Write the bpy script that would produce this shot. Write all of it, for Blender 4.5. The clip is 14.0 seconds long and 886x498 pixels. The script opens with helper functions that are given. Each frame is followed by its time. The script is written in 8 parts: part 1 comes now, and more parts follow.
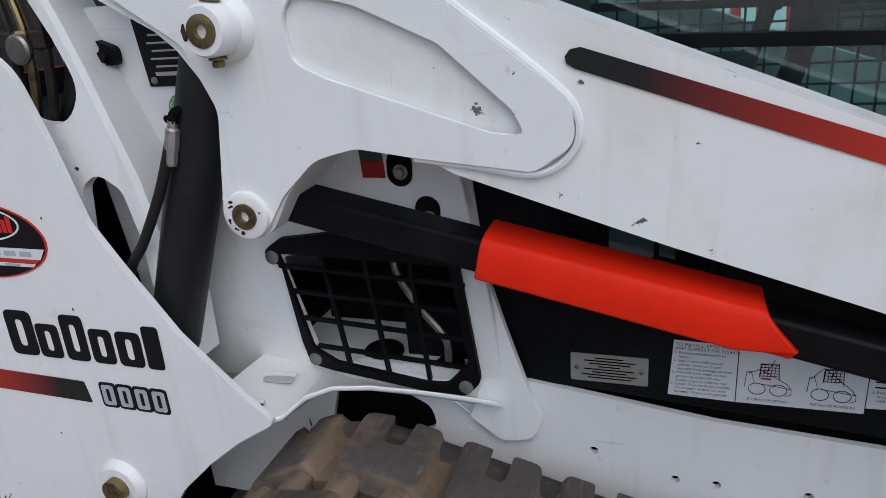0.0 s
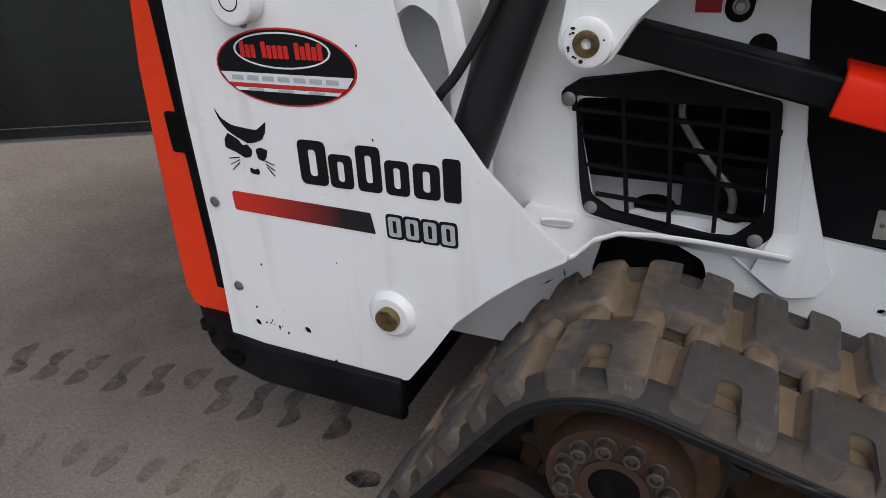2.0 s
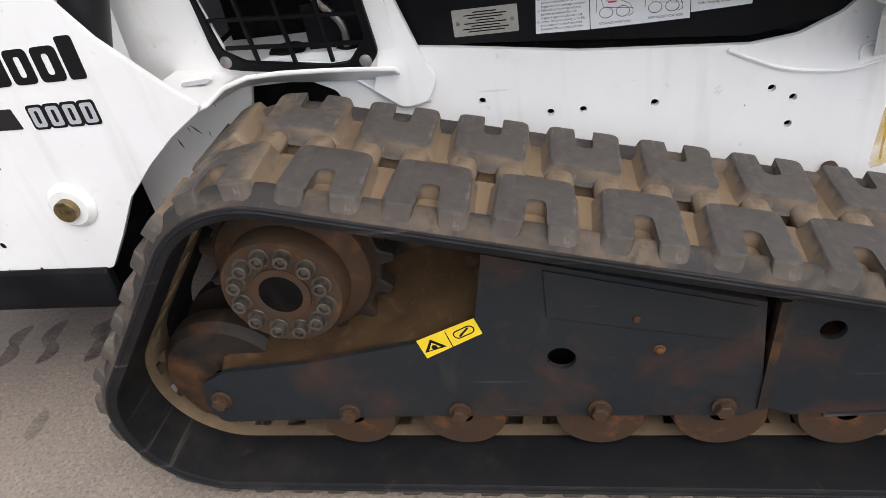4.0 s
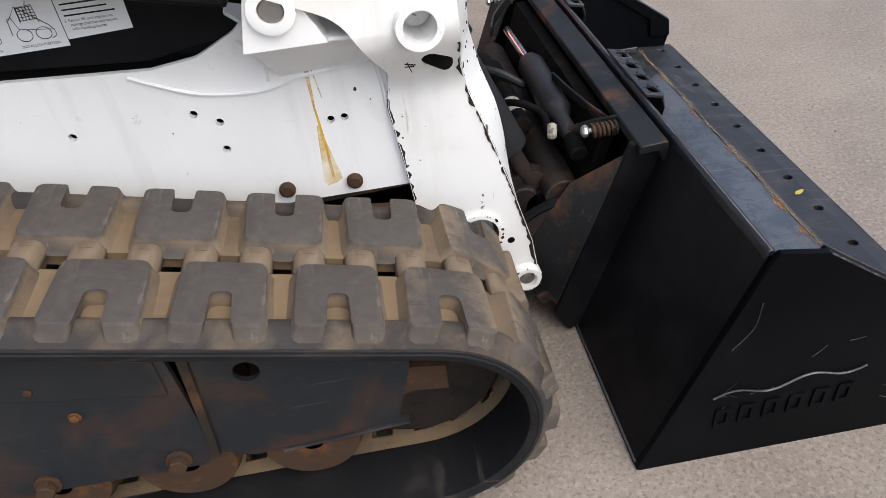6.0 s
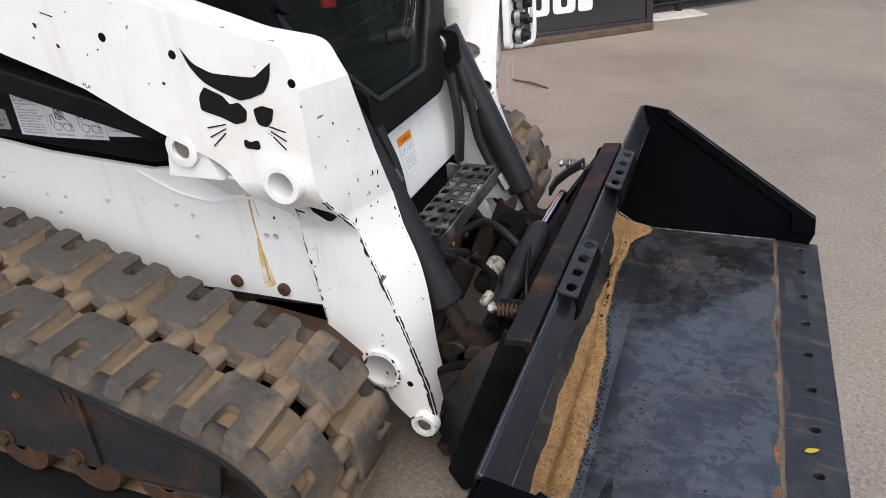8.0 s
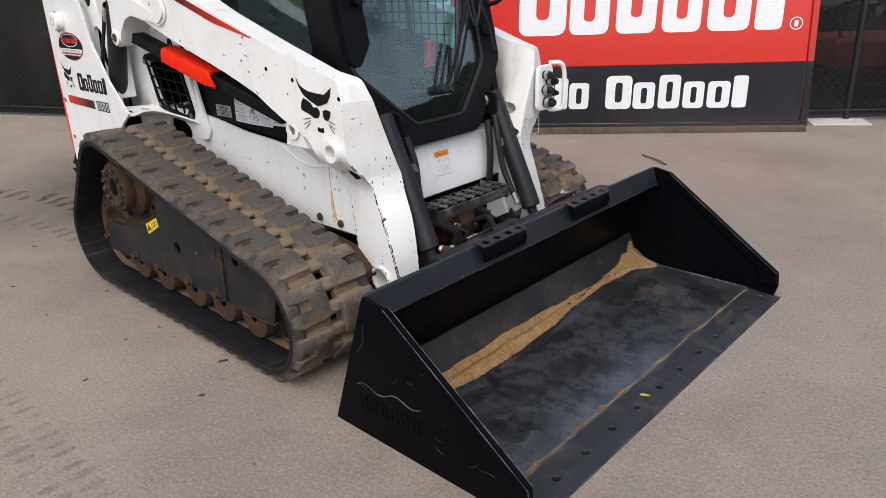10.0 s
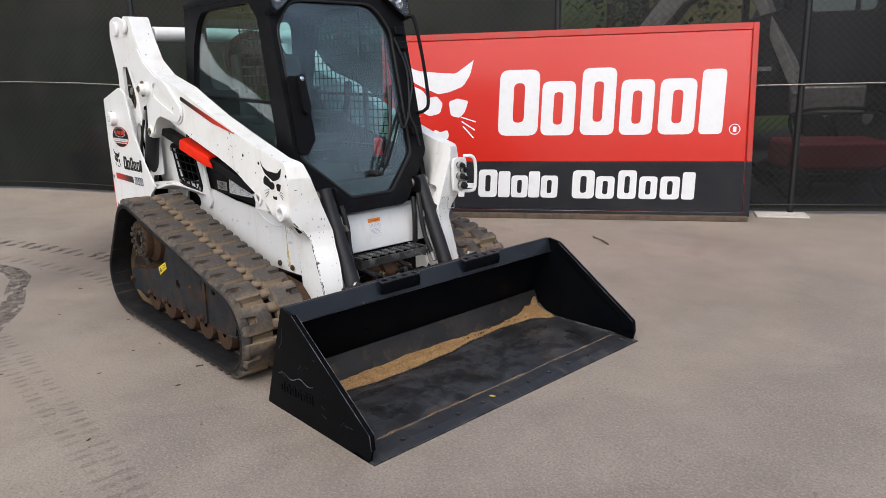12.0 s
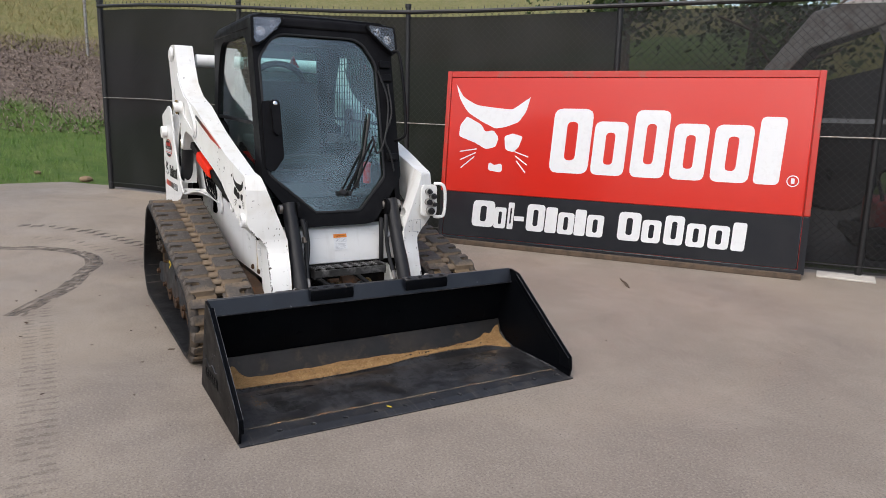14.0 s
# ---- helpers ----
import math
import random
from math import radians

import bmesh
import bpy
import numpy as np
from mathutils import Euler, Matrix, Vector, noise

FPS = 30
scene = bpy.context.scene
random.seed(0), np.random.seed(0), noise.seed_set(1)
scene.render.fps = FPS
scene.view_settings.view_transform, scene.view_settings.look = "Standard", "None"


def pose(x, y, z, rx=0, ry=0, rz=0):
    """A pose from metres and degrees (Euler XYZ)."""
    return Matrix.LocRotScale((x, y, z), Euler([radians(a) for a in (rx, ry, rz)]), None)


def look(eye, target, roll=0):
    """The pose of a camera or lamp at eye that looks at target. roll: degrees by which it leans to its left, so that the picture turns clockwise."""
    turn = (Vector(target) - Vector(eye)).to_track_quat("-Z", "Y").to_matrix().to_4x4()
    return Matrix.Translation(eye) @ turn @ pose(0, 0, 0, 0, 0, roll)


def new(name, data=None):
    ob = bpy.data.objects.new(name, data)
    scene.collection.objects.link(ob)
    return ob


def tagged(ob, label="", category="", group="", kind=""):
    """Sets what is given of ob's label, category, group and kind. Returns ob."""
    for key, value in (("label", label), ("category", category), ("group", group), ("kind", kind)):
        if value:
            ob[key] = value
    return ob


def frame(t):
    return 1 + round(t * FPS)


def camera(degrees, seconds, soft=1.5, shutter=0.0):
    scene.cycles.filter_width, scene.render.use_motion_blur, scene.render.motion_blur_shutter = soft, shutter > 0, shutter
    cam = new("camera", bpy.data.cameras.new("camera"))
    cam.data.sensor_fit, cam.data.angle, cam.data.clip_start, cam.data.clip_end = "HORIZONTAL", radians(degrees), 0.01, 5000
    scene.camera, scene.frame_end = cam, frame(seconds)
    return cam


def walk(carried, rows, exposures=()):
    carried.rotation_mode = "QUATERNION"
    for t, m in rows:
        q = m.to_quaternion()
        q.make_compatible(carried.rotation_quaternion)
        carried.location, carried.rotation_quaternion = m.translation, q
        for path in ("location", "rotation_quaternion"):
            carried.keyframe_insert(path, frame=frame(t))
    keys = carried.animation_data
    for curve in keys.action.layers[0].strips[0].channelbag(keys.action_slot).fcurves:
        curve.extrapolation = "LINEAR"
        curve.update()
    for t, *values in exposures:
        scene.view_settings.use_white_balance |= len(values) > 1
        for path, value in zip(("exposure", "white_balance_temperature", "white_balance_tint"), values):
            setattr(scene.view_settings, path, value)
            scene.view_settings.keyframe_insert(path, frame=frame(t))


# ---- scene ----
cam = camera(64.1, 14.0, soft=0.5)
PATH = [
    (0, (1.068, -1.494, 1.457), (0.439, 0.266, 0.744), -4.6),
    (0.5, (0.926, -1.549, 1.439), (0.195, 0.183, 0.756), -4.6),
    (1, (0.817, -1.591, 1.444), (0.078, 0.116, 0.709), -2.2),
    (1.5, (0.767, -1.643, 1.411), (0.014, 0.029, 0.613), -3.4),
    (2, (0.736, -1.681, 1.383), (-0.060, -0.100, 0.452), -4.0),
    (2.2, (0.749, -1.682, 1.377), (-0.019, -0.136, 0.366), -3.5),
    (4.3, (1.196, -1.802, 1.257), (0.953, -0.185, 0.105), -11.2),
    (4.5, (1.244, -1.774, 1.253), (1.114, -0.153, 0.089), -10.4),
    (5, (1.36, -1.686, 1.217), (1.367, -0.059, 0.053), -8.4),
    (5.5, (1.536, -1.622, 1.203), (1.728, -0.051, -0.02), -7.1),
    (6, (1.818, -1.654, 1.208), (1.932, -0.092, -0.036), -6.9),
    (6.5, (2.035, -1.663, 1.201), (1.995, -0.095, -0.039), -8.8),
    (7, (2.192, -1.513, 1.204), (1.975, 0.011, -0.073), -6.3),
    (7.5, (2.373, -1.482, 1.236), (2.047, 0.117, 0.079), -4.3),
    (8, (2.655, -1.609, 1.308), (1.948, -0.003, 0.349), -5.1),
    (8.2, (2.762, -1.701, 1.337), (1.998, -0.06, 0.486), -6.6),
    (10.3, (4.055, -2.164, 1.394), (2.706, -0.851, 0.717), -2.5),
    (10.5, (4.188, -2.192, 1.41), (2.808, -0.871, 0.818), -2.6),
    (11, (4.532, -2.179, 1.403), (3.092, -0.89, 0.888), -0.9),
    (11.5, (4.778, -2.266, 1.44), (3.371, -0.904, 1.033), -1.4),
    (12, (4.997, -2.337, 1.449), (3.559, -1.031, 0.974), -1.5),
    (12.5, (5.338, -2.201, 1.427), (3.825, -0.952, 1.042), -0.8),
    (13, (5.467, -2.015, 1.41), (3.846, -0.899, 1.051), -1.9),
    (13.5, (5.587, -1.751, 1.418), (3.937, -0.683, 1.047), -0.1),
    (14, (5.842, -1.558, 1.426), (4.137, -0.585, 1.046), 1.3),
]
EXPOSURES = [(0, -0.34, 5900, 10), (2.2, -0.28, 6150, 10), (3.2, 0.1, 6250, 10), (4.3, 0.62, 6450, 10), (6.5, 0.66, 6450, 10), (8.2, 0.47, 6450, 10), (10.3, 0.35, 6550, 10), (14, 0.36, 6550, 10)]
walk(cam, [(t, look(eye, target, roll)) for t, eye, target, roll in PATH], EXPOSURES)

# ---- world, sun, exposure ----
world = bpy.data.worlds.new("sky")
scene.world = world
world.use_nodes = True
wn = world.node_tree.nodes
sky = wn.new("ShaderNodeTexSky")
sky.sky_type = "NISHITA"
sky.sun_disc = False
sky.sun_elevation = radians(52)
sky.sun_rotation = radians(150)
sky.air_density, sky.dust_density, sky.ozone_density = 1.0, 3.0, 1.0
grey = wn.new("ShaderNodeHueSaturation")
grey.inputs["Saturation"].default_value = 0.75
world.node_tree.links.new(sky.outputs[0], grey.inputs["Color"])
# broken cloud cover all over the sky
where = wn.new("ShaderNodeTexCoord")
cloud = wn.new("ShaderNodeTexNoise")
cloud.inputs["Scale"].default_value, cloud.inputs["Detail"].default_value, cloud.inputs["Roughness"].default_value, cloud.inputs["Distortion"].default_value = 7.0, 4.0, 0.5, 0.8
cover = wn.new("ShaderNodeMapRange")
for key, value in (("From Min", 0.36), ("From Max", 0.66), ("To Min", 0.40), ("To Max", 1.75)):
    cover.inputs[key].default_value = value
veil = wn.new("ShaderNodeVectorMath")
veil.operation = "SCALE"
world.node_tree.links.new(where.outputs["Generated"], cloud.inputs["Vector"])
world.node_tree.links.new(cloud.outputs["Fac"], cover.inputs["Value"])
world.node_tree.links.new(grey.outputs[0], veil.inputs[0])
world.node_tree.links.new(cover.outputs[0], veil.inputs["Scale"])
world.node_tree.links.new(veil.outputs[0], wn["Background"].inputs[0])
wn["Background"].inputs[1].default_value = 0.165

sun = new("sun", bpy.data.lights.new("sun", "SUN"))
sun.data.energy, sun.data.angle, sun.data.color = 1.15, radians(75), (1.0, 0.97, 0.93)
sun.matrix_world = look((0, 0, 0), (-0.45, 0.50, -0.74))


# ---- materials ----
def nodes_of(name):
    m = bpy.data.materials.new(name)
    m.use_nodes = True
    nt = m.node_tree
    return m, nt, nt.nodes["Principled BSDF"]


def node(nt, kind, **values):
    n = nt.nodes.new(kind)
    for key, value in values.items():
        n.inputs[key.replace("_", " ")].default_value = value
    return n


def coords(nt, space="Object"):
    return nt.nodes.new("ShaderNodeTexCoord").outputs[space]


def grain(nt, scale, detail=4.0, rough=0.6, space="Object", distortion=0.0):
    n = node(nt, "ShaderNodeTexNoise", Scale=scale, Detail=detail, Roughness=rough, Distortion=distortion)
    nt.links.new(coords(nt, space), n.inputs["Vector"])
    return n.outputs["Fac"]


def ramp(nt, fac, low, high, to_low=0.0, to_high=1.0):
    n = node(nt, "ShaderNodeMapRange", From_Min=low, From_Max=high, To_Min=to_low, To_Max=to_high)
    nt.links.new(fac, n.inputs["Value"])
    return n.outputs["Result"]


def blend(nt, fac, a, b):
    n = nt.nodes.new("ShaderNodeMix")
    n.data_type = "RGBA"
    for value, slot in ((a, 6), (b, 7)):
        if isinstance(value, tuple):
            n.inputs[slot].default_value = (*value, 1)
        else:
            nt.links.new(value, n.inputs[slot])
    if isinstance(fac, float):
        n.inputs[0].default_value = fac
    else:
        nt.links.new(fac, n.inputs[0])
    return n.outputs[2]


def times(nt, a, b):
    n = nt.nodes.new("ShaderNodeMath")
    n.operation = "MULTIPLY"
    for value, slot in ((a, 0), (b, 1)):
        if isinstance(value, float):
            n.inputs[slot].default_value = value
        else:
            nt.links.new(value, n.inputs[slot])
    return n.outputs[0]


def bump(nt, bsdf, height, strength, distance):
    n = node(nt, "ShaderNodeBump", Strength=strength, Distance=distance)
    nt.links.new(height, n.inputs["Height"])
    nt.links.new(n.outputs[0], bsdf.inputs["Normal"])


def streaks(nt, stretch, detail=4.0, rough=0.6):
    """Noise drawn out along an axis: scratches, runs of dirt."""
    place = node(nt, "ShaderNodeMapping", Scale=stretch)
    nt.links.new(coords(nt), place.inputs["Vector"])
    n = node(nt, "ShaderNodeTexNoise", Scale=1.0, Detail=detail, Roughness=rough)
    nt.links.new(place.outputs[0], n.inputs["Vector"])
    return n.outputs["Fac"]


def surface(name, base, rough=0.5, metal=0.0, layers=(), relief=None, rough_to=None, coat=0.0, space="Object", specular=0.5, drawn=()):
    """layers: (colour, noise scale, low, high, strength); relief: (scale, strength, distance)."""
    m, nt, b = nodes_of(name)
    colour = base
    for k, (tint, scale, low, high, strength) in enumerate(layers):
        f = times(nt, ramp(nt, grain(nt, scale, 6.0, 0.62, space, 0.3), low, high), strength)
        colour = blend(nt, f, colour, tint)
    for tint, stretch, low, high, strength in drawn:
        colour = blend(nt, times(nt, ramp(nt, streaks(nt, stretch), low, high), strength), colour, tint)
    if isinstance(colour, tuple):
        b.inputs["Base Color"].default_value = (*colour, 1)
    else:
        nt.links.new(colour, b.inputs["Base Color"])
    b.inputs["Metallic"].default_value = metal
    b.inputs["Specular IOR Level"].default_value = specular
    b.inputs["Coat Weight"].default_value = coat
    b.inputs["Coat Roughness"].default_value = 0.12
    if rough_to is None:
        b.inputs["Roughness"].default_value = rough
    else:
        nt.links.new(ramp(nt, grain(nt, 9.0, 5.0, 0.6, space), 0.3, 0.7, rough, rough_to), b.inputs["Roughness"])
    if relief:
        bump(nt, b, grain(nt, relief[0], 5.0, 0.65, space), relief[1], relief[2])
    return m


WHITE = surface("white_paint", (0.80, 0.80, 0.79), 0.32, layers=[((0.70, 0.69, 0.66), 3.0, 0.45, 0.75, 0.5), ((0.52, 0.48, 0.42), 11.0, 0.62, 0.8, 0.4), ((0.05, 0.045, 0.04), 60.0, 0.735, 0.75, 0.9), ((0.06, 0.05, 0.045), 17.0, 0.715, 0.722, 0.85), ((0.45, 0.42, 0.38), 34.0, 0.66, 0.72, 0.35)], rough_to=0.45, coat=0.25, relief=(40, 0.03, 0.002), drawn=[((0.50, 0.47, 0.42), (16.0, 16.0, 1.3), 0.56, 0.78, 0.30), ((0.30, 0.27, 0.24), (3.0, 3.0, 90.0), 0.70, 0.74, 0.25)])
WHITE_WORN = surface("chipped_white_paint", (0.79, 0.79, 0.77), 0.35, layers=[((0.62, 0.58, 0.50), 5.0, 0.5, 0.75, 0.5), ((0.05, 0.035, 0.03), 28.0, 0.665, 0.685, 0.95)], rough_to=0.5, coat=0.2, relief=(30, 0.04, 0.002), drawn=[((0.46, 0.41, 0.34), (14.0, 14.0, 1.2), 0.54, 0.78, 0.38), ((0.22, 0.18, 0.15), (60.0, 60.0, 4.0), 0.70, 0.74, 0.4)])
BLACK = surface("black_satin_paint", (0.0035, 0.0035, 0.0045), 0.42, specular=0.12, layers=[((0.014, 0.014, 0.015), 7.0, 0.45, 0.7, 0.6), ((0.06, 0.05, 0.045), 26.0, 0.68, 0.8, 0.35)], rough_to=0.6, relief=(60, 0.05, 0.002))
PLASTIC = surface("black_moulded_plastic", (0.004, 0.004, 0.005), 0.5, specular=0.11, layers=[((0.014, 0.014, 0.015), 5.0, 0.45, 0.7, 0.6)], relief=(500, 0.12, 0.0006), rough_to=0.62)
ORANGE = surface("orange_red_paint", (0.74, 0.042, 0.006), 0.40, layers=[((0.6, 0.04, 0.012), 6.0, 0.45, 0.7, 0.6), ((0.12, 0.03, 0.02), 45.0, 0.72, 0.78, 0.6)], rough_to=0.5, specular=0.25)
SLEEVE = surface("bright_red_steel_paint", (0.70, 0.020, 0.003), 0.42, layers=[((0.58, 0.016, 0.003), 8.0, 0.45, 0.7, 0.6)], rough_to=0.52, specular=0.14)
STEEL = surface("worn_steel", (0.30, 0.285, 0.27), 0.35, 0.9, layers=[((0.16, 0.11, 0.07), 18.0, 0.45, 0.65, 0.7)], rough_to=0.55)
CHROME = surface("chromed_rod", (0.75, 0.75, 0.76), 0.12, 1.0)
BRASS = surface("zinc_yellow_pin", (0.24, 0.18, 0.085), 0.35, 0.9, layers=[((0.06, 0.05, 0.04), 30.0, 0.5, 0.65, 0.8)])
RUST = surface("rusty_dirty_steel", (0.060, 0.034, 0.020), 0.7, 0.1, layers=[((0.20, 0.080, 0.027), 13.0, 0.54, 0.72, 0.75), ((0.045, 0.038, 0.032), 22.0, 0.48, 0.68, 0.8)], relief=(45, 0.4, 0.004), specular=0.2)
FRAME = surface("scuffed_blue_black_frame_paint", (0.013, 0.016, 0.0195), 0.46, specular=0.25, layers=[((0.024, 0.024, 0.023), 4.0, 0.42, 0.68, 0.7), ((0.088, 0.036, 0.017), 3.4, 0.52, 0.70, 0.65), ((0.10, 0.075, 0.05), 38.0, 0.66, 0.8, 0.5)], rough_to=0.7, relief=(70, 0.12, 0.002), drawn=[((0.075, 0.062, 0.05), (9.0, 9.0, 2.0), 0.60, 0.76, 0.4), ((0.09, 0.09, 0.09), (4.0, 4.0, 110.0), 0.68, 0.72, 0.35)])
RUBBER = surface("worn_track_rubber", (0.028, 0.022, 0.018), 0.8, layers=[((0.021, 0.020, 0.020), 6.0, 0.4, 0.6, 0.7), ((0.13, 0.095, 0.062), 9.0, 0.46, 0.70, 0.8), ((0.008, 0.007, 0.007), 18.0, 0.60, 0.70, 0.6), ((0.12, 0.10, 0.085), 60.0, 0.66, 0.76, 0.4)], relief=(70, 0.35, 0.003), rough_to=0.85, space="Object")
BELT = surface("dusty_track_belt", (0.185, 0.132, 0.082), 0.9, layers=[((0.07, 0.052, 0.038), 5.0, 0.46, 0.70, 0.7), ((0.20, 0.145, 0.08), 14.0, 0.5, 0.75, 0.6)], relief=(60, 0.4, 0.004), specular=0.2)
BELT_EDGE = surface("clean_black_belt_edge", (0.010, 0.010, 0.011), 0.5, specular=0.2, layers=[((0.03, 0.027, 0.024), 7.0, 0.48, 0.7, 0.6), ((0.09, 0.07, 0.05), 16.0, 0.64, 0.82, 0.5)], relief=(40, 0.2, 0.003), rough_to=0.75, drawn=[((0.10, 0.085, 0.07), (2.0, 2.0, 60.0), 0.62, 0.70, 0.5)])
MUD = surface("caked_tan_mud", (0.062, 0.037, 0.018), 0.95, layers=[((0.034, 0.020, 0.011), 8.0, 0.4, 0.65, 0.8), ((0.11, 0.070, 0.036), 22.0, 0.56, 0.70, 0.6)], relief=(35, 0.6, 0.008), specular=0.1)
# near-black for machinery, and painted in as the shade of holes and gaps
DARK = surface("dark_machinery_and_shaded_gaps", (0.004, 0.004, 0.004), 0.7, layers=[((0.022, 0.016, 0.012), 10.0, 0.5, 0.7, 0.6)], relief=(30, 0.3, 0.004), specular=0.06)
HOSE = surface("black_hydraulic_hose", (0.014, 0.014, 0.015), 0.45, relief=(200, 0.2, 0.001), specular=0.3)
CYL = surface("grey_black_cylinder_paint", (0.012, 0.012, 0.014), 0.38, specular=0.3, layers=[((0.028, 0.027, 0.027), 6.0, 0.45, 0.7, 0.6), ((0.14, 0.07, 0.04), 16.0, 0.66, 0.76, 0.6)], rough_to=0.5)
BUCKET = surface("glossy_black_bucket_paint", (0.0022, 0.0026, 0.0036), 0.26, specular=0.035, layers=[((0.0045, 0.005, 0.006), 4.0, 0.42, 0.7, 0.7), ((0.05, 0.045, 0.036), 19.0, 0.72, 0.82, 0.4)], rough_to=0.42, relief=(18, 0.06, 0.004), drawn=[((0.022, 0.021, 0.021), (4.0, 40.0, 9.0), 0.66, 0.74, 0.3)])
BUCKET_FLOOR = surface("scraped_bucket_floor_steel", (0.042, 0.044, 0.050), 0.30, specular=1.0, layers=[((0.062, 0.062, 0.066), 3.0, 0.45, 0.70, 0.8), ((0.005, 0.005, 0.006), 6.0, 0.50, 0.58, 0.8), ((0.005, 0.005, 0.006), 30.0, 0.52, 0.58, 0.8), ((0.13, 0.10, 0.06), 9.0, 0.70, 0.78, 0.5), ((0.055, 0.052, 0.05), 45.0, 0.62, 0.74, 0.5)], rough_to=0.45, relief=(30, 0.12, 0.004), coat=1.0, drawn=[((0.10, 0.095, 0.09), (2.5, 70.0, 2.0), 0.58, 0.68, 0.45), ((0.008, 0.008, 0.009), (1.6, 34.0, 2.0), 0.53, 0.66, 0.6), ((0.12, 0.095, 0.065), (3.0, 6.0, 2.0), 0.64, 0.74, 0.3)])
RUST_DARK = surface("dark_greasy_rusty_steel", (0.022, 0.017, 0.014), 0.6, specular=0.25, layers=[((0.12, 0.055, 0.022), 7.0, 0.52, 0.70, 0.7), ((0.006, 0.006, 0.006), 16.0, 0.5, 0.66, 0.8)], relief=(40, 0.35, 0.004))
WORN_LINE = surface("rubbed_bare_paint_edge", (0.10, 0.105, 0.115), 0.4, 0.3, layers=[((0.012, 0.013, 0.016), 9.0, 0.42, 0.56, 0.95), ((0.20, 0.19, 0.18), 40.0, 0.55, 0.7, 0.6)], rough_to=0.55)
MOUNT = surface("rust_stained_black_mount_paint", (0.007, 0.008, 0.009), 0.42, specular=0.3, layers=[((0.018, 0.018, 0.018), 5.0, 0.45, 0.68, 0.7), ((0.13, 0.055, 0.02), 8.0, 0.53, 0.68, 0.75), ((0.10, 0.08, 0.055), 24.0, 0.62, 0.74, 0.5)], rough_to=0.6, relief=(40, 0.2, 0.003))
CHIP = surface("bare_chipped_steel", (0.020, 0.014, 0.011), 0.7, layers=[((0.07, 0.035, 0.02), 40.0, 0.5, 0.7, 0.7)], specular=0.2)
PAPER = surface("dirty_paper_label", (0.34, 0.31, 0.25), 0.8, layers=[((0.05, 0.045, 0.04), 60.0, 0.5, 0.6, 0.8), ((0.15, 0.12, 0.09), 14.0, 0.45, 0.7, 0.7)])
STICKER_RED = surface("deep_red_sticker", (0.30, 0.010, 0.012), 0.4)
STICKER_GREEN = surface("dark_green_sticker", (0.012, 0.055, 0.045), 0.4)
HEEL = surface("dusty_bucket_heel", (0.013, 0.0125, 0.0125), 0.45, specular=0.3, layers=[((0.040, 0.033, 0.027), 4.0, 0.42, 0.7, 0.7), ((0.12, 0.08, 0.045), 9.0, 0.56, 0.74, 0.55)], rough_to=0.65)
LIP = surface("worn_blue_black_lip", (0.007, 0.009, 0.014), 0.3, specular=0.55, layers=[((0.02, 0.022, 0.028), 5.0, 0.45, 0.7, 0.7), ((0.20, 0.20, 0.21), 26.0, 0.68, 0.74, 0.7)], rough_to=0.45)
FITTING = surface("zinc_plated_fitting", (0.52, 0.51, 0.49), 0.32, 0.85, layers=[((0.20, 0.17, 0.13), 30.0, 0.5, 0.66, 0.6)], rough_to=0.5)
TAR_AND_SHADE = surface("black_tar_crumbs_and_hole_shade", (0.004, 0.004, 0.004), 0.55, specular=0.3, relief=(120, 0.6, 0.004))
EDGE = surface("worn_cutting_edge_steel", (0.022, 0.023, 0.027), 0.38, 0.1, layers=[((0.09, 0.08, 0.068), 6.0, 0.5, 0.72, 0.7), ((0.22, 0.13, 0.06), 14.0, 0.66, 0.78, 0.7)], rough_to=0.6, relief=(40, 0.15, 0.003), drawn=[((0.16, 0.14, 0.12), (3.0, 50.0, 3.0), 0.58, 0.70, 0.45)])
SOIL = surface("damp_sandy_soil", (0.30, 0.180, 0.080), 0.95, layers=[((0.23, 0.132, 0.058), 14.0, 0.4, 0.62, 0.8), ((0.42, 0.29, 0.15), 110.0, 0.52, 0.66, 0.6), ((0.075, 0.047, 0.026), 150.0, 0.56, 0.64, 0.7), ((0.10, 0.066, 0.038), 40.0, 0.58, 0.68, 0.5)], relief=(120, 0.7, 0.006), specular=0.1)
TEAL_PANE = surface("teal_sky_through_window", (0.055, 0.095, 0.10), 0.08, layers=[((0.03, 0.05, 0.05), 12.0, 0.45, 0.7, 0.5)])
DECAL_BLACK = surface("black_vinyl", (0.006, 0.006, 0.007), 0.45, specular=0.2)
DECAL_WHITE = surface("white_vinyl", (0.72, 0.73, 0.74), 0.4, layers=[((0.6, 0.6, 0.6), 20.0, 0.5, 0.7, 0.4)])
DECAL_GREY = surface("silver_vinyl", (0.42, 0.43, 0.45), 0.35)
DECAL_RED = surface("red_vinyl", (0.55, 0.02, 0.015), 0.35)
DECAL_YELLOW = surface("yellow_vinyl", (0.80, 0.58, 0.02), 0.4, layers=[((0.6, 0.42, 0.05), 30.0, 0.55, 0.75, 0.5)])
DECAL_ORANGE = surface("orange_vinyl", (0.80, 0.24, 0.02), 0.4)
DECAL_GREEN = surface("green_vinyl", (0.11, 0.34, 0.045), 0.4)
TAG = surface("stamped_aluminium", (0.42, 0.41, 0.38), 0.45, 0.5, layers=[((0.30, 0.28, 0.25), 25.0, 0.45, 0.7, 0.6)])
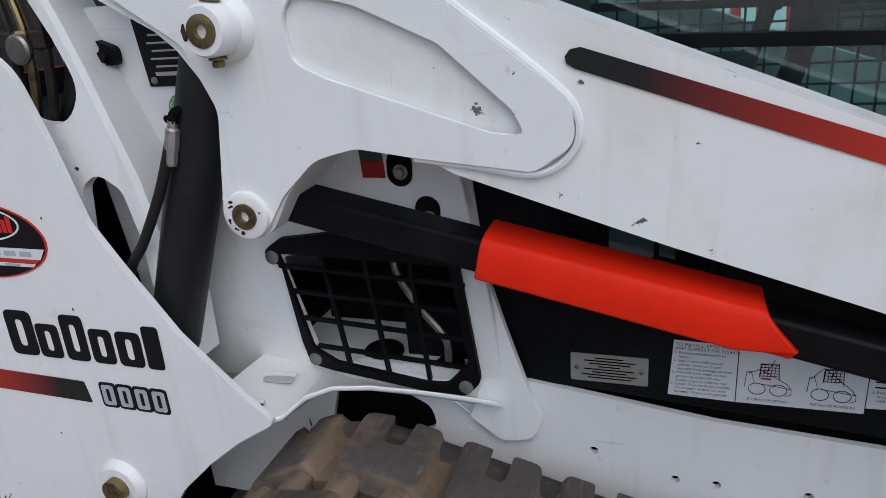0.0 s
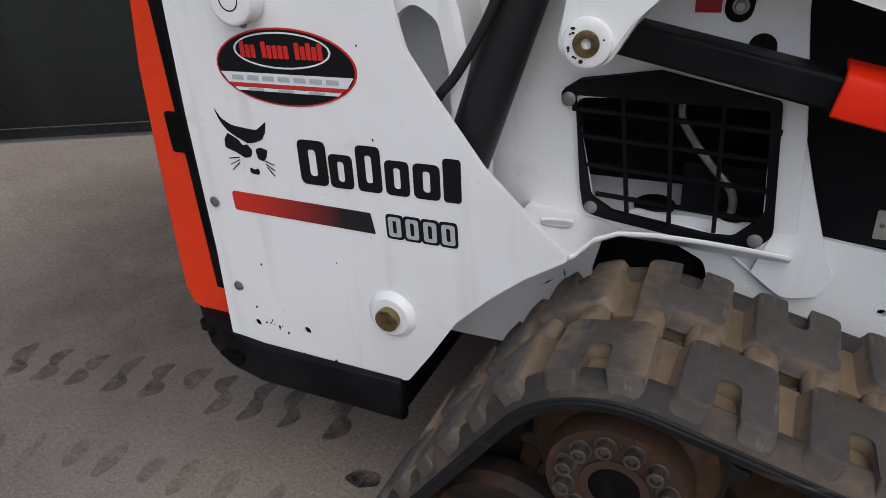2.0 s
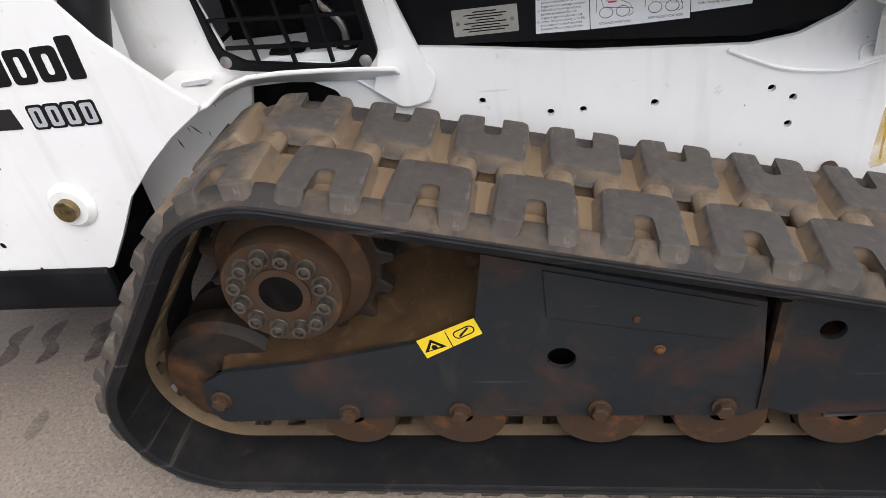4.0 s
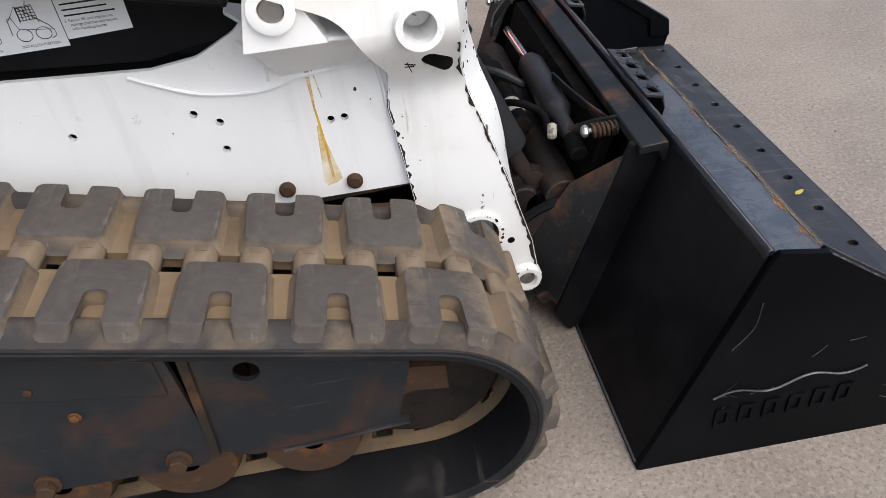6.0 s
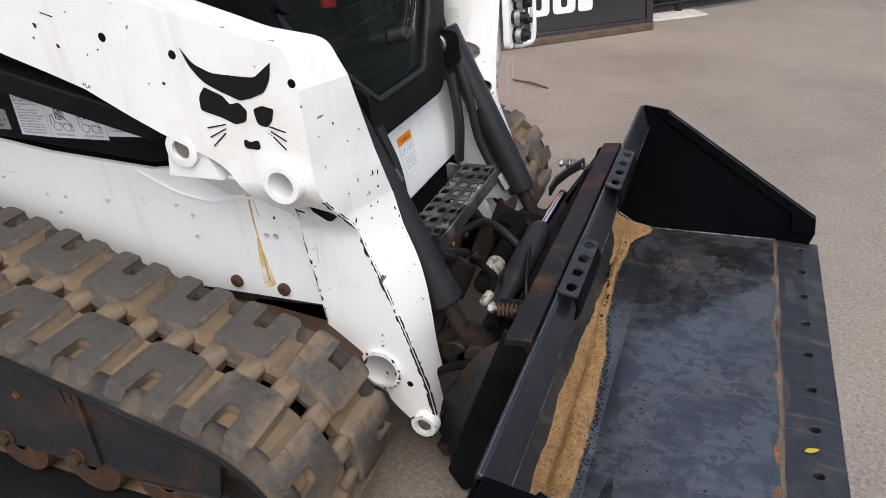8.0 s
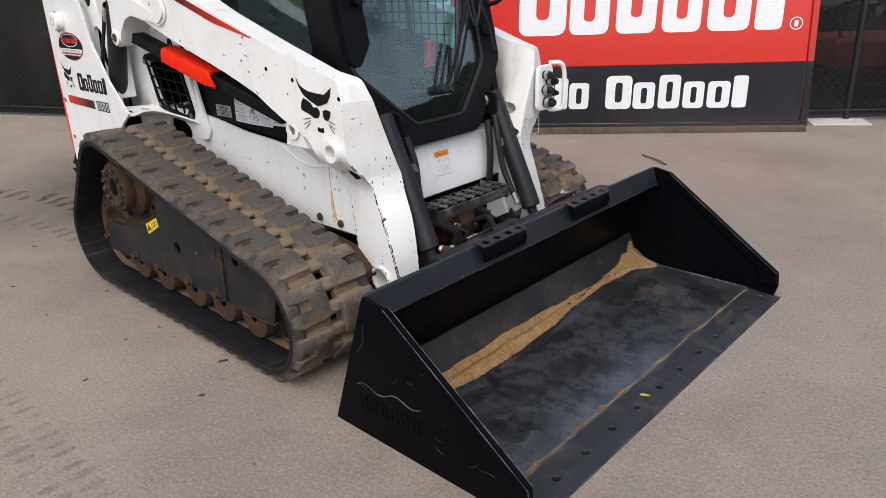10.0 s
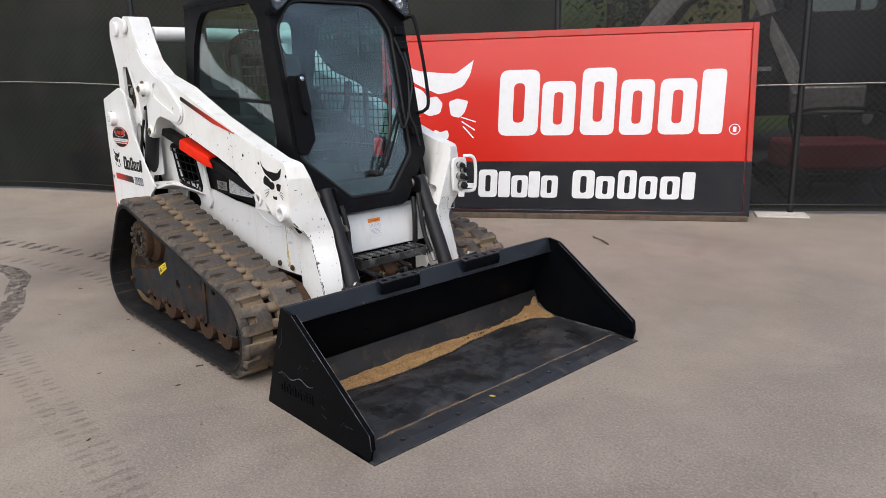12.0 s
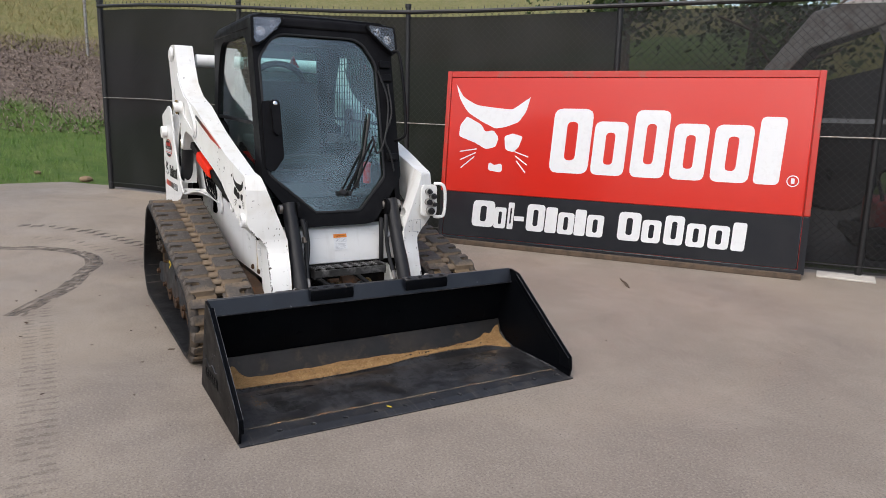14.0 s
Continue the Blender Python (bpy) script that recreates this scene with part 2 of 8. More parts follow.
SEAT = surface("dark_grey_seat_vinyl", (0.025, 0.025, 0.027), 0.6, relief=(90, 0.1, 0.002))
SIGN_RED = surface("glossy_red_sign_face", (0.56, 0.022, 0.012), 0.22, layers=[((0.54, 0.028, 0.016), 2.0, 0.4, 0.7, 0.5)], coat=0.15, relief=(1.3, 0.06, 0.03))
SIGN_BLACK = surface("glossy_black_sign_face", (0.022, 0.023, 0.027), 0.12, layers=[((0.035, 0.035, 0.038), 3.0, 0.45, 0.7, 0.5)], coat=0.5, relief=(1.3, 0.06, 0.03))
SIGN_EDGE = surface("red_sign_frame", (0.46, 0.024, 0.014), 0.3, layers=[((0.20, 0.10, 0.07), 7.0, 0.55, 0.75, 0.7)])
TIMBER = surface("weathered_timber", (0.11, 0.075, 0.05), 0.85, layers=[((0.05, 0.035, 0.025), 12.0, 0.45, 0.65, 0.7)], relief=(40, 0.4, 0.004))
IRON = surface("black_fence_coating", (0.010, 0.010, 0.011), 0.45)
CONCRETE_PALE = surface("pale_concrete", (0.55, 0.52, 0.47), 0.9, layers=[((0.4, 0.37, 0.33), 12.0, 0.4, 0.7, 0.6)], relief=(60, 0.3, 0.004))


def gradient_decal():
    m, nt, b = nodes_of("black_to_red_fade_vinyl")
    xyz = nt.nodes.new("ShaderNodeSeparateXYZ")
    nt.links.new(coords(nt, "Generated"), xyz.inputs[0])
    f = ramp(nt, xyz.outputs[0], 0.15, 0.75)
    nt.links.new(blend(nt, f, (0.008, 0.008, 0.009), (0.55, 0.025, 0.012)), b.inputs["Base Color"])
    b.inputs["Roughness"].default_value = 0.33
    return m


def gradient_back():
    m, nt, b = nodes_of("red_to_black_fade_vinyl")
    xyz = nt.nodes.new("ShaderNodeSeparateXYZ")
    nt.links.new(coords(nt, "Generated"), xyz.inputs[0])
    f = ramp(nt, xyz.outputs[0], 0.10, 0.80)
    nt.links.new(blend(nt, f, (0.55, 0.025, 0.012), (0.008, 0.008, 0.009)), b.inputs["Base Color"])
    b.inputs["Roughness"].default_value = 0.33
    return m


FADE, FADE_BACK = gradient_decal(), gradient_back()


def glass_of(name, tint, rough=0.02, haze=0.0):
    m, nt, b = nodes_of(name)
    nt.nodes.remove(b)
    out = nt.nodes["Material Output"]
    clear = node(nt, "ShaderNodeBsdfTransparent", Color=(*tint, 1))
    gloss = node(nt, "ShaderNodeBsdfGlossy", Roughness=rough)
    edge = nt.nodes.new("ShaderNodeMath")
    edge.operation = "POWER"
    edge.inputs[1].default_value = 4.0
    nt.links.new(node(nt, "ShaderNodeLayerWeight", Blend=0.5).outputs["Facing"], edge.inputs[0])
    mix = nt.nodes.new("ShaderNodeMixShader")
    nt.links.new(ramp(nt, edge.outputs[0], 0.0, 1.0, 0.085, 0.85), mix.inputs[0])
    nt.links.new(clear.outputs[0], mix.inputs[1])
    nt.links.new(gloss.outputs[0], mix.inputs[2])
    last = mix.outputs[0]
    if haze:
        # pale diffuse veil in streaks, painting the sky's reflection on the panes
        dust = node(nt, "ShaderNodeBsdfDiffuse", Color=(0.55, 0.58, 0.58, 1))
        film = nt.nodes.new("ShaderNodeMixShader")
        nt.links.new(times(nt, ramp(nt, streaks(nt, (2.6, 2.6, 0.9), 2.0, 0.45), 0.32, 0.70), haze), film.inputs[0])
        nt.links.new(last, film.inputs[1])
        nt.links.new(dust.outputs[0], film.inputs[2])
        last = film.outputs[0]
    nt.links.new(last, out.inputs[0])
    return m


GLASS = glass_of("green_tinted_cab_glass", (0.80, 0.945, 0.93), 0.02, 0.010)
LENS = glass_of("clear_lamp_lens", (0.95, 0.95, 0.95), 0.04, 0.02)


def screen_fabric(name, open_share):
    m, nt, b = nodes_of(name)
    b.inputs["Roughness"].default_value = 0.55
    # paler streaks in the base colour paint the sheen on the cloth's folds
    f = ramp(nt, streaks(nt, (1.6, 1.6, 0.7), 5.0, 0.6), 0.42, 0.72)
    nt.links.new(blend(nt, f, (0.003, 0.003, 0.0035), (0.016, 0.016, 0.018)), b.inputs["Base Color"])
    b.inputs["Specular IOR Level"].default_value = 0.3
    clear = node(nt, "ShaderNodeBsdfTransparent")
    mix = node(nt, "ShaderNodeMixShader", Fac=open_share)
    nt.links.new(b.outputs[0], mix.inputs[1])
    nt.links.new(clear.outputs[0], mix.inputs[2])
    nt.links.new(mix.outputs[0], nt.nodes["Material Output"].inputs[0])
    bump(nt, b, grain(nt, 1.6, 3.0, 0.5, "Object", 0.2), 0.3, 0.05)
    return m


FABRIC = screen_fabric("black_mesh_windscreen_fabric", 0.05)
FABRIC_OPEN = screen_fabric("thin_black_mesh_windscreen_fabric", 0.23)


def concrete():
    m, nt, b = nodes_of("stained_brown_grey_concrete")
    c = blend(nt, ramp(nt, grain(nt, 0.35, 5.0, 0.6), 0.35, 0.68), (0.266, 0.223, 0.180), (0.197, 0.164, 0.135))
    c = blend(nt, times(nt, ramp(nt, grain(nt, 0.22, 4.0, 0.55, "Object", 0.8), 0.44, 0.62), 0.62), c, (0.335, 0.270, 0.200))
    c = blend(nt, times(nt, ramp(nt, grain(nt, 1.9, 6.0, 0.65), 0.45, 0.72), 0.5), c, (0.345, 0.290, 0.237))
    c = blend(nt, times(nt, ramp(nt, grain(nt, 0.9, 7.0, 0.7, "Object", 1.2), 0.52, 0.68), 0.5), c, (0.16, 0.13, 0.112))
    c = blend(nt, times(nt, ramp(nt, grain(nt, 75.0, 3.0, 0.7), 0.48, 0.66), 0.46), c, (0.405, 0.35, 0.295))
    c = blend(nt, times(nt, ramp(nt, grain(nt, 110.0, 3.0, 0.65), 0.53, 0.64), 0.60), c, (0.105, 0.085, 0.074))
    nt.links.new(c, b.inputs["Base Color"])
    nt.links.new(ramp(nt, grain(nt, 1.1, 4.0, 0.6), 0.35, 0.7, 0.55, 0.9), b.inputs["Roughness"])
    bump(nt, b, grain(nt, 120.0, 4.0, 0.7), 0.14, 0.004)
    return m


def scuff(name, tint, strength):
    """A worn mark on the pavement: dark film, broken up."""
    m, nt, b = nodes_of(name)
    b.inputs["Base Color"].default_value = (*tint, 1)
    b.inputs["Roughness"].default_value = 0.8
    clear = node(nt, "ShaderNodeBsdfTransparent")
    mix = nt.nodes.new("ShaderNodeMixShader")
    nt.links.new(times(nt, ramp(nt, grain(nt, 14.0, 5.0, 0.7), 0.3, 0.65), strength), mix.inputs[0])
    nt.links.new(clear.outputs[0], mix.inputs[1])
    nt.links.new(b.outputs[0], mix.inputs[2])
    nt.links.new(mix.outputs[0], nt.nodes["Material Output"].inputs[0])
    return m


def hillside():
    m, nt, b = nodes_of("grass_and_mulch_ground")
    xyz = nt.nodes.new("ShaderNodeSeparateXYZ")
    nt.links.new(coords(nt), xyz.inputs[0])
    wob = nt.nodes.new("ShaderNodeMath")
    wob.operation = "ADD"
    nt.links.new(xyz.outputs[0], wob.inputs[0])
    nt.links.new(ramp(nt, grain(nt, 0.45, 4.0, 0.6), 0.2, 0.8, -1.6, 1.6), wob.inputs[1])
    green = blend(nt, ramp(nt, grain(nt, 3.5, 6.0, 0.7), 0.35, 0.68), (0.050, 0.105, 0.012), (0.115, 0.165, 0.035))
    mulch = blend(nt, ramp(nt, grain(nt, 11.0, 6.0, 0.75), 0.35, 0.68), (0.09, 0.062, 0.047), (0.25, 0.19, 0.155))
    dry = blend(nt, ramp(nt, grain(nt, 5.0, 6.0, 0.7), 0.35, 0.68), (0.215, 0.185, 0.075), (0.125, 0.135, 0.035))
    yy = ramp(nt, xyz.outputs[1], 0.5, 2.0)
    mulch = blend(nt, yy, mulch, green)
    c = blend(nt, ramp(nt, wob.outputs[0], -9.6, -9.0), mulch, green)
    c = blend(nt, ramp(nt, wob.outputs[0], -14.6, -13.6), dry, c)
    nt.links.new(c, b.inputs["Base Color"])
    b.inputs["Roughness"].default_value = 0.95
    bump(nt, b, grain(nt, 14.0, 6.0, 0.75), 0.9, 0.06)
    return m


CONCRETE, HILL = concrete(), hillside()
STAIN = scuff("rust_streak_film", (0.76, 0.56, 0.18), 0.42)
STAIN_CORE = scuff("orange_rust_streak_film", (0.72, 0.44, 0.06), 0.75)
PRINT = scuff("dark_tyre_rubber_film", (0.062, 0.050, 0.044), 0.62)
PRINT_FAINT = scuff("faint_tyre_rubber_film", (0.075, 0.062, 0.055), 0.26)
TAR_FILM = scuff("dried_tar_film", (0.004, 0.004, 0.004), 0.6)
SEAM_RUST = scuff("orange_seam_rust_film", (0.34, 0.14, 0.045), 0.75)
SEAM_DIRT = scuff("tan_seam_dirt_film", (0.30, 0.22, 0.13), 0.5)
DUST = scuff("pale_tan_dust_film", (0.36, 0.28, 0.19), 0.10)


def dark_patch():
    """A broad darkening of the concrete, fading out from its middle."""
    m, nt, b = nodes_of("broad_dark_fade")
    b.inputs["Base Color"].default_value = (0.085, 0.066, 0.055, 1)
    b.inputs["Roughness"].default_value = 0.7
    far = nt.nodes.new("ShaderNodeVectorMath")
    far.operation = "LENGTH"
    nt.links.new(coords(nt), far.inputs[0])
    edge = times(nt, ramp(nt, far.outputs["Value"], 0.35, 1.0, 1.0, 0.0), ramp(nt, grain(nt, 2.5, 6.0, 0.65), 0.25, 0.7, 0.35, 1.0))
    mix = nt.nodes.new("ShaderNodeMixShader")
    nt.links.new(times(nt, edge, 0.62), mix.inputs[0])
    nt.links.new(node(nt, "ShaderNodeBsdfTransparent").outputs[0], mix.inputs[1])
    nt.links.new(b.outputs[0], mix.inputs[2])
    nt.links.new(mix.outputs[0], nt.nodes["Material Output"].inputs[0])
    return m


DARKER_GROUND = dark_patch()

# ---- modelling helpers ----
def B():
    return bmesh.new()


def finish(name, bm, material, parent=None, label="", bevel=0.0, smooth=35, segments=2):
    bmesh.ops.recalc_face_normals(bm, faces=bm.faces)
    me = bpy.data.meshes.new(name)
    bm.to_mesh(me)
    bm.free()
    me.shade_smooth()
    me.set_sharp_from_angle(angle=radians(smooth))
    me.materials.append(material)
    ob = new(name, me)
    if bevel:
        mod = ob.modifiers.new("edge", "BEVEL")
        mod.width, mod.segments, mod.limit_method, mod.angle_limit = bevel, segments, "ANGLE", radians(40)
    if parent is not None:
        ob.parent = parent
    if label:
        ob["label"] = label
    return ob


def part(name, bm, material, parent, label="", bevel=0.0, smooth=35, segments=2):
    return finish(name, bm, material, parent, label, bevel, smooth, segments)


def thing(name, label, category, at=(0, 0, 0), group=""):
    ob = new(name)
    ob.empty_display_size = 0.1
    ob.location = at
    return tagged(ob, label, category, group)


def fil(points, steps=5):
    """Rounds the corners of a polygon: points are (a, b) or (a, b, radius)."""
    out, n = [], len(points)
    for i, p in enumerate(points):
        r = p[2] if len(p) > 2 else 0
        v = Vector(p[:2])
        if not r:
            out.append(v)
            continue
        a, c = Vector(points[i - 1][:2]) - v, Vector(points[(i + 1) % n][:2]) - v
        cut = min(r / max(math.tan(a.angle(c) / 2), 0.05), 0.48 * a.length, 0.48 * c.length)
        p0, p2 = v + a.normalized() * cut, v + c.normalized() * cut
        for k in range(steps + 1):
            t = k / steps
            out.append((1 - t) ** 2 * p0 + 2 * t * (1 - t) * v + t * t * p2)
    return [(q.x, q.y) for q in out]


def ring(cx, cy, r, n=16, ry=None):
    ry = ry or r
    return [(cx + r * math.cos(2 * math.pi * k / n), cy + ry * math.sin(2 * math.pi * k / n)) for k in range(n)]


def slot(cx, cy, length, width, turn=0.0, n=8):
    out, h = [], (length - width) / 2
    for side in (1, -1):
        for k in range(n + 1):
            a = math.pi * (k / n - 0.5)
            out.append((side * (h + width / 2 * math.cos(a)), side * width / 2 * math.sin(a)))
    c, s = math.cos(radians(turn)), math.sin(radians(turn))
    return [(cx + x * c - y * s, cy + x * s + y * c) for x, y in out]


def sheet(bm, outer, holes=(), depth=0.01, at=Matrix.Identity(4)):
    """A plate: outline and holes in the (u, v) plane of `at`, thickness from w=0 to w=depth."""
    edges, verts = [], []
    for loop in (outer, *holes):
        vs = [bm.verts.new((p[0], p[1], 0)) for p in loop]
        verts += vs
        edges += [bm.edges.new((vs[i - 1], vs[i])) for i in range(len(vs))]
    faces = [f for f in bmesh.ops.triangle_fill(bm, use_beauty=True, use_dissolve=False, edges=edges)["geom"] if isinstance(f, bmesh.types.BMFace)]
    if depth:
        top = [v for v in bmesh.ops.extrude_face_region(bm, geom=faces)["geom"] if isinstance(v, bmesh.types.BMVert)]
        bmesh.ops.translate(bm, verts=top, vec=(0, 0, depth))
        verts += top
    bmesh.ops.transform(bm, matrix=at, verts=verts)
    return bm


def side(y):
    """The plane whose u is x, v is z and w is y, at that y."""
    return Matrix(((1, 0, 0, 0), (0, 0, 1, y), (0, 1, 0, 0), (0, 0, 0, 1)))


def plate(outer, y0, y1, holes=(), bm=None):
    """A plate seen from the side: outline in (x, z), between y0 and y1."""
    return sheet(bm or B(), outer, holes, y1 - y0, side(y0))


def box(x0, x1, y0, y1, z0, z1, bm=None):
    bm = bm or B()
    m = Matrix.LocRotScale(((x0 + x1) / 2, (y0 + y1) / 2, (z0 + z1) / 2), None, (abs(x1 - x0), abs(y1 - y0), abs(z1 - z0)))
    bmesh.ops.create_cube(bm, size=1, matrix=m)
    return bm


def along(p, q):
    p, q = Vector(p), Vector(q)
    return Matrix.Translation(p) @ (q - p).to_track_quat("Z", "Y").to_matrix().to_4x4(), (q - p).length


def lathe(profile, p, q, n=24, bm=None):
    """Turned shape about the line p-q: profile of (radius, share of the length)."""
    bm = bm or B()
    m, length = along(p, q)
    rows = []
    for r, t in profile:
        if r < 1e-6:
            rows.append([bm.verts.new(m @ Vector((0, 0, t * length)))])
        else:
            rows.append([bm.verts.new(m @ Vector((r * math.cos(2 * math.pi * k / n), r * math.sin(2 * math.pi * k / n), t * length))) for k in range(n)])
    for a, c in zip(rows, rows[1:]):
        for k in range(n):
            j = (k + 1) % n
            if len(a) == 1 and len(c) > 1:
                bm.faces.new((a[0], c[j], c[k]))
            elif len(c) == 1 and len(a) > 1:
                bm.faces.new((a[k], a[j], c[0]))
            elif len(a) > 1:
                bm.faces.new((a[k], a[j], c[j], c[k]))
    return bm


def rod(p, q, r, n=20, bm=None, rim=0.004):
    length = (Vector(q) - Vector(p)).length
    e = min(rim, r * 0.4, length * 0.3) / length
    k = 1 - min(rim, r * 0.4) / r
    return lathe([(0, 0), (r * k, 0), (r, e), (r, 1 - e), (r * k, 1), (0, 1)], p, q, n, bm)


def pipe(p, q, r, bore, n=24, bm=None):
    return lathe([(bore, 0), (r * 0.94, 0), (r, 0.06), (r, 0.94), (r * 0.94, 1), (bore, 1), (bore, 0)], p, q, n, bm)


def hose(points, r, n=10, bm=None, steps=6):
    """A tube swept along a smooth line through the points."""
    bm = bm or B()
    p = [Vector(a) for a in points]
    p = [2 * p[0] - p[1]] + p + [2 * p[-1] - p[-2]]
    line = []
    for i in range(1, len(p) - 2):
        for k in range(steps):
            t = k / steps
            line.append(0.5 * (2 * p[i] + (p[i + 1] - p[i - 1]) * t + (2 * p[i - 1] - 5 * p[i] + 4 * p[i + 1] - p[i + 2]) * t * t + (3 * p[i] - 3 * p[i + 1] + p[i + 2] - p[i - 1]) * t ** 3))
    line.append(p[-2])
    up, rows = None, []
    for i, c in enumerate(line):
        d = (line[min(i + 1, len(line) - 1)] - line[max(i - 1, 0)]).normalized()
        up = d.orthogonal().normalized() if up is None else (up - d * up.dot(d)).normalized()
        w = d.cross(up)
        rows.append([bm.verts.new(c + r * (up * math.cos(2 * math.pi * k / n) + w * math.sin(2 * math.pi * k / n))) for k in range(n)])
    for a, c in zip(rows, rows[1:]):
        for k in range(n):
            bm.faces.new((a[k], a[(k + 1) % n], c[(k + 1) % n], c[k]))
    bm.faces.new(rows[0][::-1])
    bm.faces.new(rows[-1])
    return bm


def loft(rows, bm=None, caps=True):
    """Skins a row of closed outlines with the same number of points."""
    bm = bm or B()
    vs = [[bm.verts.new(p) for p in row] for row in rows]
    n = len(vs[0])
    for a, c in zip(vs, vs[1:]):
        for k in range(n):
            bm.faces.new((a[k], a[(k + 1) % n], c[(k + 1) % n], c[k]))
    if caps:
        bm.faces.new(vs[0][::-1])
        bm.faces.new(vs[-1])
    return bm


def bolt(bm, at, way, r, h):
    """A hexagon head on a washer, at a point, facing `way`."""
    a, w = Vector(at), Vector(way).normalized()
    rod(a, a + w * h * 0.3, r * 1.35, 14, bm, 0.001)
    rod(a + w * h * 0.3, a + w * h, r, 6, bm, 0.002)
    return bm


def smoothstep(a, b, t):
    u = min(1.0, max(0.0, (t - a) / (b - a)))
    return u * u * (3 - 2 * u)

# ---- ground, pavement, fence, sign ----
FENCE_A = radians(37.3)
FX, FY = math.cos(FENCE_A), math.sin(FENCE_A)
FENCE_0 = Vector((2.153, 5.017, 0))


def rise(x):
    """The pavement climbs gently behind the machine."""
    return 0.24 * smoothstep(-1.0, -5.2, x)


def beyond(x, y):
    """Metres behind the fence line."""
    return -(x - FENCE_0.x) * FY + (y - FENCE_0.y) * FX


def terrain(x, y):
    d = math.hypot(x + 6.0, y + 1.0)
    bank = max(0.0, -6.6 - x + 0.12 * max(0.0, -y))
    back = max(0.0, beyond(x, y) - 2.5) * smoothstep(0.5, -9.0, x) * smoothstep(0.0, -4.0, (x - 5.5) * .875 + (y + 2.0) * .485)
    h = min(9.0, 0.36 * max(bank, 0.62 * back))
    h += 0.10 * noise.noise((x * 0.6, y * 0.6, 0)) * smoothstep(0, 1.5, h)
    return rise(x) - 0.03 + h


def grid(name, xs, ys, height, material, label, category):
    bm = B()
    vs = [[bm.verts.new((x, y, height(x, y))) for y in ys] for x in xs]
    for i in range(len(xs) - 1):
        for j in range(len(ys) - 1):
            bm.faces.new((vs[i][j], vs[i + 1][j], vs[i + 1][j + 1], vs[i][j + 1]))
    return tagged(finish(name, bm, material), label, category, kind="structure")


def steps(*spans):
    out = []
    for a, b, n in spans:
        out += [a + (b - a) * k / n for k in range(n)]
    return out + [spans[-1][1]]


grid("ground", steps((-400, -40, 12), (-40, -6, 80), (-6, 10, 40), (10, 400, 20)), steps((-400, -30, 14), (-30, 30, 130), (30, 400, 14)), terrain, HILL, "green and dry grass bank with brown mulch behind the yard", "ground")


def pavement():
    bm = B()
    xs, ys = steps((-6.9, -1, 60), (-1, 6, 20), (6, 60, 30)), steps((-60, -6, 24), (-6, 6, 60))
    cols = []
    for x in xs:
        edge = FENCE_0.y + (x - FENCE_0.x) * FY / FX + 0.35
        wob = 0.14 * noise.noise((0, 0, 3.1))
        cols.append([bm.verts.new((x - (0.25 * noise.noise((0.9 * y, 0, 0)) if x < -6.8 else 0), y, rise(x))) for y in ys if y < edge] + [bm.verts.new((x, edge + wob, rise(x)))])
    for a, c in zip(cols, cols[1:]):
        n = min(len(a), len(c)) - 1
        for j in range(n - 1):
            bm.faces.new((a[j], c[j], c[j + 1], a[j + 1]))
        bm.faces.new([a[n - 1], c[n - 1]] + c[n:] + a[n:][::-1])
    return tagged(finish("pavement", bm, CONCRETE), "brown-grey stained concrete yard surface", "pavement", kind="structure")


pavement()


